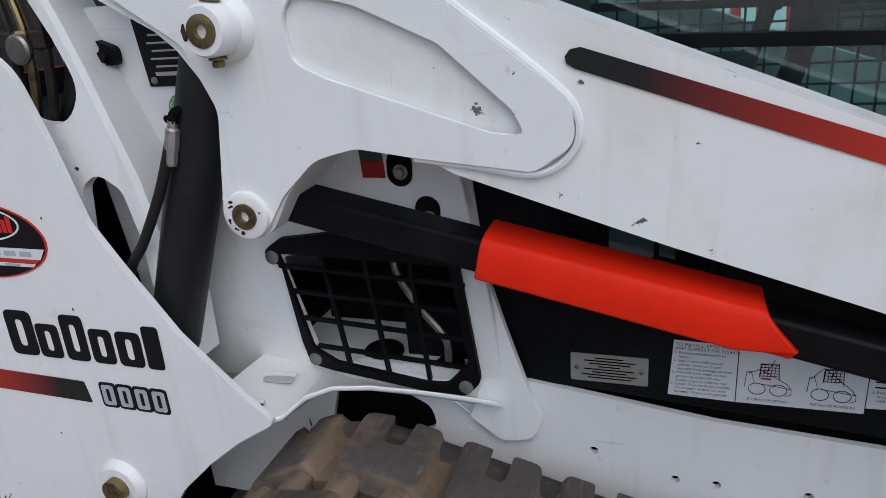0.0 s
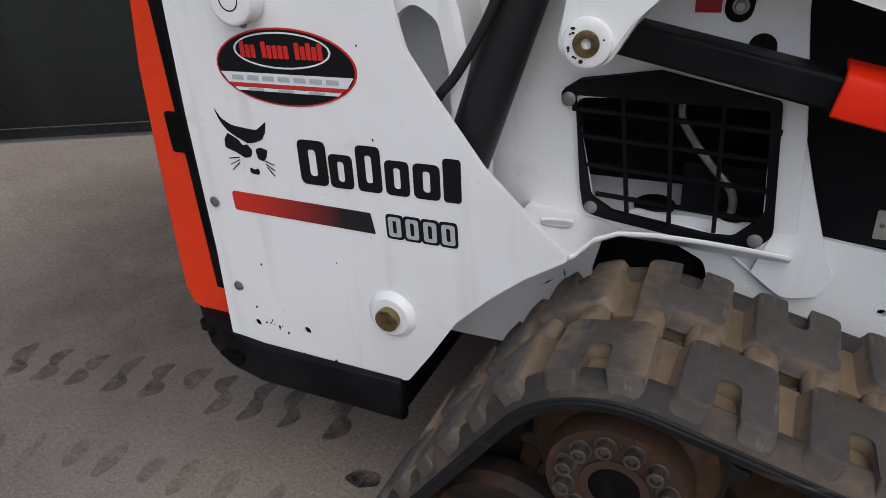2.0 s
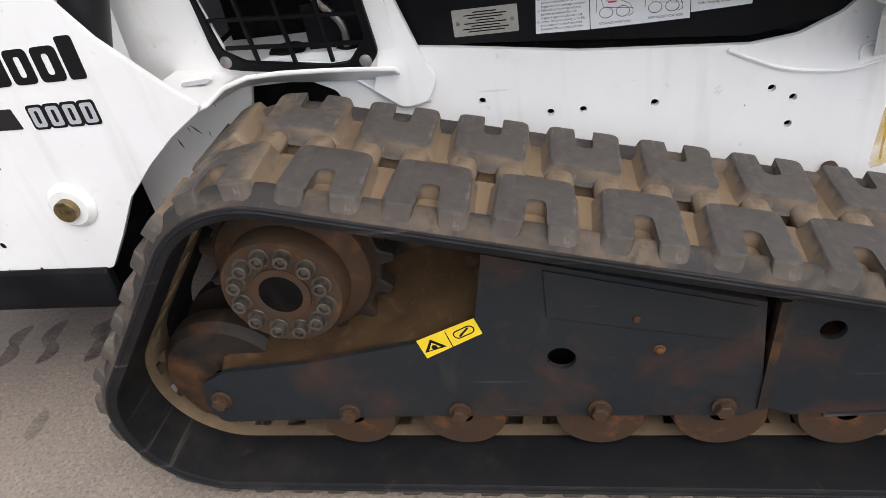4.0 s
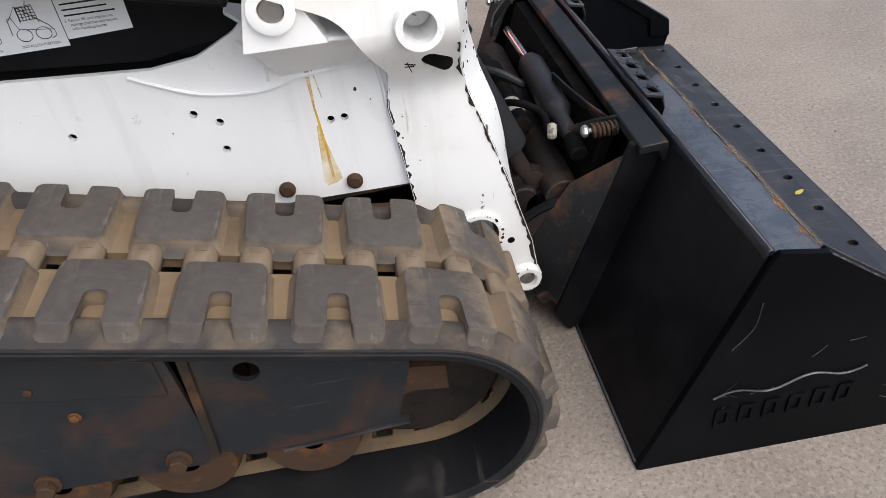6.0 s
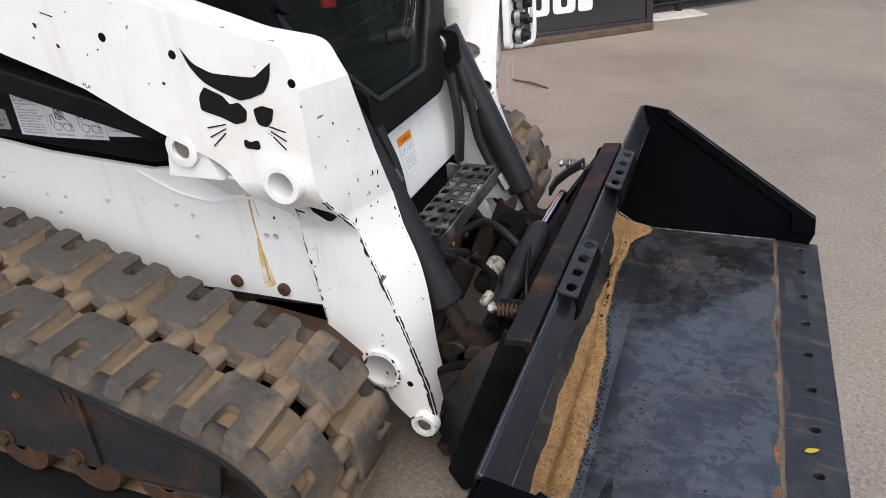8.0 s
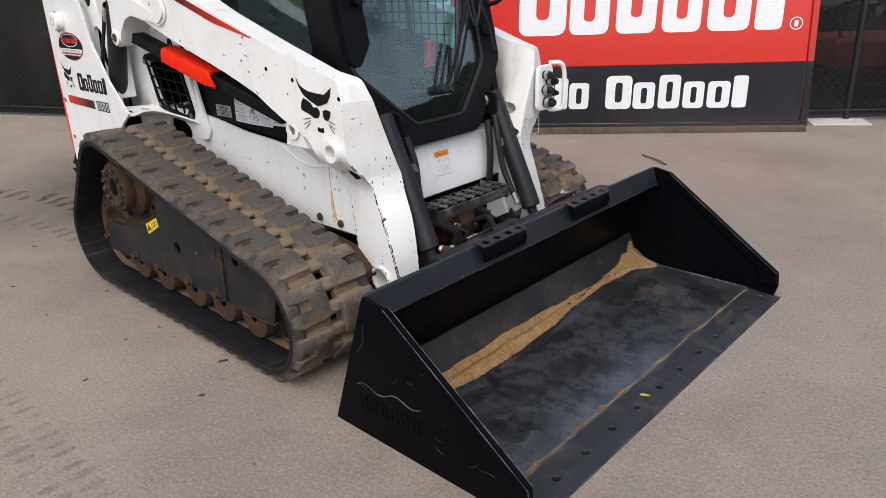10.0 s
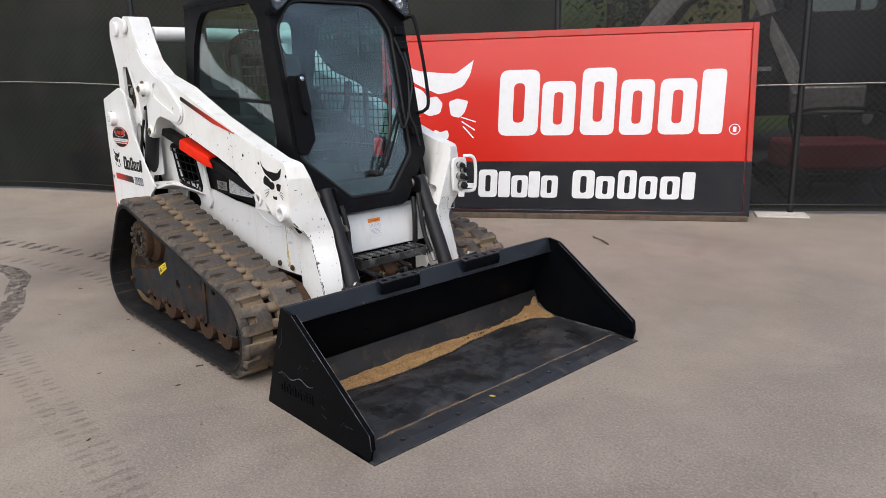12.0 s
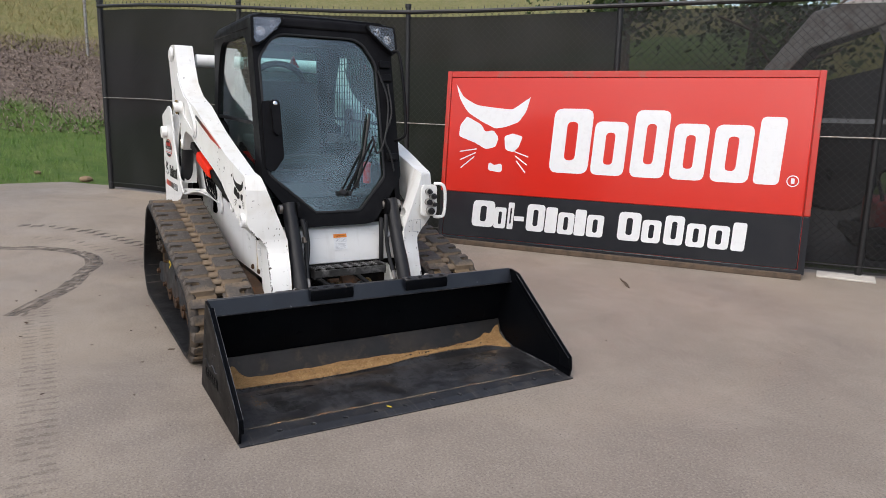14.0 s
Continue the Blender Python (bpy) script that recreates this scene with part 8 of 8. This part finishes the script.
def bay_fittings():
    """Plates, pipes and stickers seen in the gap between tower and arm."""
    s = -1
    lean = Matrix.Translation((0, s * .488, .80)) @ Matrix.Rotation(radians(-6.8) * s, 4, "X") @ Matrix.Translation((0, 0, -.80))
    at = lean @ side(s * .001)
    tag_ob = part("spec_plate", sheet(B(), bar(.262, .362, 1.335, 1.440, .003), (), s * .002, at), DECAL_BLACK, loader, "black specification plate")
    part("rivet", rod(lean @ Vector((.275, s * .003, 1.345)), lean @ Vector((.275, s * .007, 1.345)), .006, 12), STEEL, tag_ob)
    bm = B()
    for k in range(5):
        sheet(bm, bar(.285 - .006 * (k % 2), .348, 1.365 + k * .012, 1.368 + k * .012, .0005), (), s * .0004, lean @ side(s * .0034))
    sheet(bm, bar(.28, .345, 1.352, 1.358, .0005), (), s * .0004, lean @ side(s * .0034))
    tagged(part("plate_print", bm, DECAL_GREY, tag_ob), kind="stuff")
    st = part("round_sticker", sheet(B(), ring(.313, 1.294, .029, 32), (), s * .0015, at), DECAL_GREEN, loader, "round green emissions sticker")
    part("sticker_ring", sheet(B(), ring(.313, 1.294, .0195, 32), [ring(.313, 1.294, .0185, 32)], s * .0004, lean @ side(s * .0027)), DECAL_WHITE, st)
    up = lean @ Matrix.Translation((0, s * .0032, 0)) @ Matrix.Rotation(radians(90), 4, "X")
    lettering("T4", .022, up @ Matrix.Translation((.301, 1.286, 0)), DECAL_WHITE, st)
    word1, word2 = "TIER FOUR", "COMPLIANT"
    for k, ch in enumerate(word1):
        a = radians(155 - k * 16)
        lettering(ch, .0085, up @ Matrix.Translation((.313 + .0205 * math.cos(a), 1.294 + .0205 * math.sin(a), 0)) @ Matrix.Rotation(a - math.pi / 2, 4, "Z") @ Matrix.Translation((-.003, 0, 0)), DECAL_WHITE, st)
    for k, ch in enumerate(word2):
        a = radians(205 + k * 16)
        lettering(ch, .0085, up @ Matrix.Translation((.313 + .0265 * math.cos(a), 1.294 + .0265 * math.sin(a), 0)) @ Matrix.Rotation(a + math.pi / 2, 4, "Z") @ Matrix.Translation((-.003, 0, 0)), DECAL_WHITE, st)
    part("hole", sheet(B(), ring(.274, 1.281, .007, 12), (), s * .0012, at), DARK, loader)
    part("panel_bolt", bolt(B(), lean @ Vector((.288, s * .002, 1.232)), (0, s, 0), .008, .010), BRASS, loader)
    # black bracket with bolts, pipes of the pivot area
    br = part("hose_bracket", plate(fil([(.115, 1.395, .01), (.145, 1.425, .01), (.225, 1.395, .012), (.225, 1.365, .012), (.150, 1.385, .01)]), s * .575, s * .560), BLACK, loader, "black hose bracket", .003)
    part("bolt", bolt(B(), (.205, s * .575, 1.382), (0, s, 0), .010, .010), BLACK, br)
    part("bolt", bolt(B(), (.155, s * .575, 1.404), (0, s, 0), .010, .010), BLACK, br)
    for x, m in ((.040, RUST_DARK), (.070, BRASS), (.105, RUST_DARK)):
        part("pipe", hose([(x - .02, s * .59, 1.28), (x, s * .592, 1.36), (x + .004, s * .592, 1.44), (x - .03, s * .585, 1.56)], .008, 10), m, loader, "metal hydraulic pipe")
        part("pipe_nut", rod((x, s * .592, 1.40), (x + .002, s * .592, 1.43), .016, 6), m, loader)
    part("washer", rod((.070, s * .60, 1.402), (.070, s * .612, 1.402), .024, 20), STEEL, loader)
    part("bay_hose", hose([(.10, s * .57, 1.50), (.14, s * .565, 1.40), (.10, s * .56, 1.30), (.02, s * .555, 1.22)], .018, 12), HOSE, loader)


bay_fittings()


# ---- marks and litter on the pavement ----
def spline(points, n):
    """n points evenly spread along the polyline, with its direction."""
    p = [Vector((*a, 0)) for a in points]
    cum = [0.0]
    for a, c in zip(p, p[1:]):
        cum.append(cum[-1] + (c - a).length)
    out = []
    for k in range(n):
        d = cum[-1] * k / (n - 1)
        i = min(int(np.searchsorted(cum, d, side="right")) - 1, len(p) - 2)
        t = (d - cum[i]) / (cum[i + 1] - cum[i])
        out.append((p[i].lerp(p[i + 1], t), (p[i + 1] - p[i]).normalized()))
    return out, cum[-1]


def tread_prints():
    bm = B()
    rng = random.Random(17)

    def print_row(points, gap, across, along_size, bow=0.0, skip=.1):
        length = spline(points, 2)[1]
        for c, d in spline(points, max(3, int(length / gap)))[0]:
            if rng.random() < skip:
                continue
            n = Vector((-d.y, d.x, 0))
            w, h = across * rng.uniform(.75, 1.1), along_size * rng.uniform(.7, 1.15)
            c = c + d * rng.uniform(-.15, .15) * gap
            vs = []
            for q in range(7):
                u = q / 6 - .5
                vs.append(c + n * u * w + d * (h * .5 * math.sqrt(1 - 3.7 * u * u) + bow * (1 - 4 * u * u)))
            for q in range(6, -1, -1):
                u = q / 6 - .5
                vs.append(c + n * u * w + d * (-h * .5 * math.sqrt(1 - 3.7 * u * u) + bow * (1 - 4 * u * u)))
            bm.faces.new([bm.verts.new((v.x, v.y, rise(v.x) + .0025)) for v in vs])
    for off in (-.042, .042):
        print_row([(-3.0, -1.75 + off), (-2.85, -1.45 + off), (-2.55, -1.12 + off), (-2.03, -.82 + off), (-1.45, -.535 + off), (-.93, -.445 + off), (-.3, -.39 + off)], .125, .115, .062, .02 if off < 0 else -.02, .04)
    tagged(finish("tread_print", bm, PRINT), "dark tread prints left on the concrete behind the loader", "tread print", kind="stuff")
    bm = B()
    print_row([(-2.5, -1.75), (-2.35, -1.5), (-2.1, -1.25), (-1.48, -.97), (-.9, -.78), (-.3, -.72)], .12, .13, .05)
    print_row([(.2, -1.70), (1.5, -1.696), (2.3, -1.70), (3.6, -1.74)], .072, .085, .034)
    print_row([(.2, -1.60), (1.5, -1.60), (2.3, -1.61), (3.6, -1.65)], .072, .085, .034)
    tagged(finish("tread_print", bm, PRINT_FAINT), "faint tread prints left on the concrete by tracks", "tread print", kind="stuff")
    bm = B()
    line = spline([(-3.2, -3.2), (-2.5, -2.5), (-2.074, -1.955), (-2.016, -1.671), (-1.85, -1.42), (-1.626, -1.248), (-1.42, -1.18), (-1.15, -1.19), (-.849, -1.29), (-.305, -1.439), (.136, -1.67), (.397, -1.786)], 60)[0]
    for lane in (-.062, -.035, -.006, .022, .05):
        prev = None
        for k, (c, d) in enumerate(line):
            n = Vector((-d.y, d.x, 0))
            w = .015 + .007 * noise.noise((k * .2, lane * 40, 0))
            m = c + n * (lane + .008 * noise.noise((k * .15, lane * 90, 3)))
            row = [bm.verts.new((m.x + n.x * w * e, m.y + n.y * w * e, rise(m.x) + .0028)) for e in (-1, 1)]
            if prev and rng.random() < .93:
                bm.faces.new((prev[0], prev[1], row[1], row[0]))
            prev = row
    tagged(finish("skid_mark", bm, PRINT), "curved dark skid mark on the concrete", "skid mark", kind="stuff")
    # broad darker patch of ground behind the loader, densest at its middle
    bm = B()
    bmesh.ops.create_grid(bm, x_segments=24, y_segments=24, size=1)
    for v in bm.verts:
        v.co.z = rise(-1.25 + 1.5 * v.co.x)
    o = tagged(finish("dark_ground_patch", bm, DARKER_GROUND), "broad dark patch on the concrete behind the loader", "stain", kind="stuff")
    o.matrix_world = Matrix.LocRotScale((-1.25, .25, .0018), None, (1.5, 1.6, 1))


tread_prints()


def litter():
    twig = tagged(finish("twig", hose([(1.30, 2.86, .006), (1.38, 2.80, .012), (1.46, 2.775, .010), (1.58, 2.69, .005)], .006, 6), TIMBER), "thin dark twig lying on the concrete", "twig")
    tagged(finish("twig", hose([(1.42, 2.80, .008), (1.47, 2.74, .016), (1.54, 2.70, .008)], .004, 6), TIMBER), "thin dark twig lying on the concrete", "twig")
    bm = B()
    for x, y in fil([(-.024, 0), (-.006, .011, .01), (.018, .007, .006), (.030, .001), (.016, -.007, .008), (-.008, -.010, .01)], 4):
        bm.verts.new((x, y, .006 + .10 * x * x * 8 + .12 * y))
    bm.faces.new(bm.verts[:])
    leaf = tagged(finish("leaf", bm, surface("yellow_green_leaf", (0.42, 0.33, 0.03), 0.6)), "small yellow-green leaf lying on the cutting edge", "leaf")
    leaf.matrix_world = pose(2.925, -.175, .0165, 0, 0, 25) @ Matrix.Scale(.7, 4)
    bm = B()
    for k in range(420):
        x, y = random.uniform(-5.5, 5.2), random.uniform(-3.5, 3.2)
        if y - 1.4 > (x + 1) * .7 or (-.4 < x < 3.05 and abs(y) < .95):
            continue
        r = random.uniform(.0015, .0055) * (2.2 if random.random() < .05 else 1)
        bmesh.ops.create_icosphere(bm, subdivisions=1, radius=r, matrix=Matrix.LocRotScale((x, y, rise(x) + r * .3), Euler((k, k * 2, 0)), (1, random.uniform(.6, 1), .6)))
    tagged(finish("gravel", bm, surface("brown_grey_grit", (0.24, 0.20, 0.165), 0.9, layers=[((0.14, 0.11, 0.09), 8.0, 0.45, 0.6, 0.8)]), smooth=20), "scattered grit and small stones on the concrete", "gravel", kind="stuff")
    bm = B()
    for k in range(20):
        x, y = random.uniform(-.5, 2.4), random.uniform(-2.6, -.95)
        a = random.uniform(0, 6.3)
        l = random.uniform(.006, .018)
        box(-l, l, -l * .4, l * .4, 0, .002, bm)
        bmesh.ops.transform(bm, matrix=pose(x, y, .001, 0, random.uniform(-8, 8), math.degrees(a)), verts=bm.verts[-8:])
    tagged(finish("debris", bm, RUST), "dark flakes of dirt scattered on the concrete", "debris", kind="stuff")
    spot = B()
    sheet(spot, fil([(-.05, -.02, .02), (.01, -.035, .02), (.06, -.01, .02), (.045, .03, .02), (-.02, .025, .02)], 4), (), 0, Matrix.Translation((-.11, -.57, .0025)))
    tagged(finish("oil_spot", spot, scuff("dark_oil_film", (0.01, 0.009, 0.008), 0.95)), "small black oil spot on the concrete", "oil spot", kind="stuff")


litter()


# ---- behind the fence ----
LEAF = surface("dark_green_leaves", (0.035, 0.060, 0.018), 0.6, layers=[((0.07, 0.10, 0.03), 0.8, 0.4, 0.7, 0.7)])
BARK = surface("grey_brown_bark", (0.10, 0.08, 0.06), 0.9, relief=(14, 0.6, 0.02))


def tree(x, y, z, tall, spread, seed):
    rng = random.Random(seed)
    t = thing("tree", "leafy dark green tree behind the yard fence", "tree", (x, y, z), "trees behind the fence")
    bm = lathe([(.16, 0), (.12, .3), (.09, .7), (.04, 1), (0, 1)], (0, 0, -.2), (0, 0, tall * .7), 10)
    for k in range(9):
        a, h = rng.uniform(0, 6.3), tall * rng.uniform(.3, .62)
        hose([(0, 0, h), (spread * .3 * math.cos(a), spread * .3 * math.sin(a), h + tall * .10), (spread * .75 * math.cos(a), spread * .75 * math.sin(a), h + tall * rng.uniform(.16, .3))], .03, 6, bm, 3)
    part("trunk", bm, BARK, t)
    bm = B()
    clumps = [(rng.gauss(0, spread * .42), rng.gauss(0, spread * .42), tall * rng.uniform(.35, 1.0), rng.uniform(.25, .6)) for _ in range(46)]
    for cx, cy, cz, r in clumps:
        for _ in range(46):
            c = Vector((cx + rng.gauss(0, r * .6), cy + rng.gauss(0, r * .6), cz + rng.gauss(0, r * .5)))
            d = Vector((rng.gauss(0, 1), rng.gauss(0, 1), rng.gauss(0, .6))).normalized() * rng.uniform(.05, .11)
            e = d.orthogonal().normalized() * d.length * .6
            bm.faces.new([bm.verts.new(p) for p in (c - d, c + e, c + d, c - e)])
    part("crown", bm, LEAF, t)
    return t


for k, (x, y, tall) in enumerate(((-4.6, 13.0, 4.6), (-6.6, 14.5, 5.0), (-8.0, 11.5, 3.6))):
    tree(x, y, terrain(x, y), tall, 2.0, 11 + k)


def lorry():
    at = (-0.25, 11.4, 0)
    t = thing("lorry", "dark parked lorry behind the yard fence", "lorry", at)
    t.rotation_euler.z = radians(-143)
    t.scale = (1.2, 1.2, 1.2)
    dark = surface("dark_lorry_paint", (0.012, 0.013, 0.015), 0.35)
    prof = fil([(-1.1, .55), (-1.1, 2.80, .12), (.25, 2.86, .15), (.62, 1.98, .1), (1.95, 1.62, .20), (2.1, 1.2, .1), (2.1, .55)], 5)
    part("cab_body", plate(prof, -1.0, 1.0), dark, t, "", .03)
    for s in (-1, 1):
        part("side_glass", plate(fil([(-.50, 1.92, .08), (-.50, 2.62, .08), (.10, 2.62, .08), (.36, 1.92, .08)], 4), s * 1.004, s * 1.012), surface("pale_lorry_glass", (0.30, 0.36, 0.36), 0.08), t)
        part("mirror", box(.62, .72, s * 1.15, s * 1.30, 1.95, 2.55), dark, t, "", .03)
        for x in (-.6, 1.4):
            part("wheel", lathe([(.12, 0), (.46, 0), (.50, .15), (.50, .85), (.46, 1), (.12, 1)], (x, s * .72, .5), (x, s * 1.0, .5), 28), BELT_EDGE, t)
    part("chassis", box(-4.5, 1.9, -.5, .5, .55, .8), dark, t)
    for s in (-1, 1):
        part("hood_trim", plate([(.75, 1.16), (1.95, 1.16), (1.95, 1.22), (.75, 1.22)], s * 1.004, s * 1.02), DECAL_GREY, t)
        part("window_pillar", plate([(-.30, 1.90), (-.24, 1.90), (-.24, 2.64), (-.30, 2.64)], s * 1.013, s * 1.022), dark, t)
        part("door_gap", plate([(-.82, .9), (-.80, .9), (-.80, 2.7), (-.82, 2.7)], s * 1.003, s * 1.006), DARK, t)
        part("step_tank", box(-.5, .5, s * .80, s * 1.04, .55, .95), STEEL, t, "", .04)
    part("load_box", box(-4.5, -1.25, -1.1, 1.1, .85, 2.1), surface("grey_load_box", (0.20, 0.20, 0.20), 0.5), t, "", .03)


lorry()


def boom_machine():
    t = thing("excavator_boom", "pale grey digger boom behind the fence", "excavator", (-3.05, 10.0, 0))
    pale = surface("pale_grey_boom_paint", (0.36, 0.34, 0.33), 0.5, layers=[((0.20, 0.15, 0.12), 3.0, 0.45, 0.65, 0.7)])
    part("base", box(-1.2, 1.2, -.9, .9, 0, 1.2), DARK, t, "", .05)
    part("boom", loft([[(x, -.18, z0), (x, -.18, z1), (x, .18, z1), (x, .18, z0)] for x, z0, z1 in ((-.4, 1.0, 1.5), (1.2, 2.6, 3.2), (2.4, 2.9, 3.4))]), pale, t, "", .02)
    part("stick", loft([[(x, -.14, z - .2), (x, -.14, z + .2), (x, .14, z + .2), (x, .14, z - .2)] for x, z in ((2.2, 3.2), (3.2, 1.2))]), pale, t, "", .02)


boom_machine()


def red_implement(x, y, turn, name, label):
    t = thing(name, label, "implement", (x, y, rise(x)))
    t.rotation_euler.z = radians(turn)
    part("body", box(-.55, .55, -.4, .4, .30, .62), STICKER_RED if name == "mower" else DECAL_RED, t, "", .04)
    part("deck", box(-.75, .60, -.5, .5, .18, .30), DARK, t, "", .03)
    part("guard", hose([(-.5, -.35, .62), (-.5, -.35, .95), (.4, -.35, .95), (.5, -.35, .62)], .02, 8), DARK, t)
    for u in (-.5, .5):
        for v in (-.45, .45):
            part("wheel", lathe([(.05, 0), (.16, 0), (.18, .2), (.18, .8), (.16, 1), (.05, 1)], (u, v - .05, .18), (u, v + .05, .18), 18), BELT_EDGE, t)


red_implement(1.9, 6.6, 40, "mower", "red wheeled mower standing behind the fence")
red_implement(-5.0, 1.15, 37, "tiller", "red wheeled tiller standing behind the fence")


def grass():
    bm = B()
    rng = random.Random(5)
    for _ in range(9000):
        x, y = rng.uniform(-11.0, -6.4), rng.uniform(-6.0, 1.2)
        if beyond(x, y) > .4 and x > -6.9:
            continue
        if rng.random() < smoothstep(-9.0, -10.5, x):
            continue
        h = rng.uniform(.04, .13)
        a = rng.uniform(0, 6.3)
        z = terrain(x, y)
        dx, dy = .006 * math.cos(a), .006 * math.sin(a)
        lx, ly = rng.gauss(0, .04), rng.gauss(0, .04)
        bm.faces.new([bm.verts.new(p) for p in ((x - dx, y - dy, z - .01), (x + dx, y + dy, z - .01), (x + lx, y + ly, z + h))])
    tagged(finish("grass", bm, surface("fresh_grass_blades", (0.09, 0.19, 0.02), 0.6, layers=[((0.16, 0.20, 0.05), 1.4, 0.4, 0.7, 0.7)])), "fresh green grass at the foot of the bank", "grass", kind="stuff")
    bm = B()
    for _ in range(15000):
        x, y = rng.uniform(-14.0, -8.4), rng.uniform(-7.0, 1.0)
        z = terrain(x, y)
        l, a = rng.uniform(.015, .05), rng.uniform(0, 6.3)
        d = Vector((math.cos(a) * l, math.sin(a) * l, rng.uniform(-.02, .05)))
        e = Vector((-math.sin(a), math.cos(a), 0)) * l * .25
        c = Vector((x, y, z + .015))
        bm.faces.new([bm.verts.new(p) for p in (c - d - e, c + d - e, c + d + e, c - d + e)])
    tagged(finish("mulch", bm, surface("mixed_bark_chips", (0.19, 0.145, 0.115), 0.9, layers=[((0.40, 0.33, 0.27), 9.0, 0.5, 0.62, 0.8), ((0.07, 0.048, 0.036), 12.0, 0.48, 0.62, 0.8)])), "brown and grey bark chips on the bank", "mulch", kind="stuff")
    bm = B()
    for _ in range(12000):
        x, y = rng.uniform(-21.0, -12.8), rng.uniform(-8.0, 3.0)
        z, h, a = terrain(x, y), rng.uniform(.05, .16), rng.uniform(0, 6.3)
        dx, dy, lx, ly = .012 * math.cos(a), .012 * math.sin(a), rng.gauss(0, .09), rng.gauss(0, .09)
        bm.faces.new([bm.verts.new(p) for p in ((x - dx, y - dy, z - .01), (x + dx, y + dy, z - .01), (x + lx, y + ly, z + h))])
    tagged(finish("dry_grass", bm, surface("dry_straw_grass", (0.30, 0.25, 0.11), 0.8, layers=[((0.14, 0.16, 0.04), 1.1, 0.4, 0.65, 0.8)])), "dry yellow grass on the upper bank", "grass", kind="stuff")
    tagged(finish("marker_post", rod((-13.1, -.4, terrain(-13.1, -.4) - .1), (-13.1, -.4, terrain(-13.1, -.4) + 2.2), .035, 10), STEEL), "thin grey metal post standing on the bank", "post")
    for x, y, r in ((-6.55, -.95, .10), (-6.8, -1.6, .05), (-6.75, -.55, .06)):
        bm = B()
        bmesh.ops.create_icosphere(bm, subdivisions=3, radius=r)
        for v in bm.verts:
            v.co *= 1 + .25 * noise.noise(v.co * 9 + Vector((x, y, 0)))
            v.co.z *= .6
        o = tagged(finish("rock", bm, surface("brown_rock", (0.22, 0.15, 0.09), 0.9, relief=(20, .5, .02)), smooth=60), "small brown rock at the pavement edge", "rock", "rocks at the edge")
        o.location = (x, y, terrain(x, y) + r * .3)


grass()
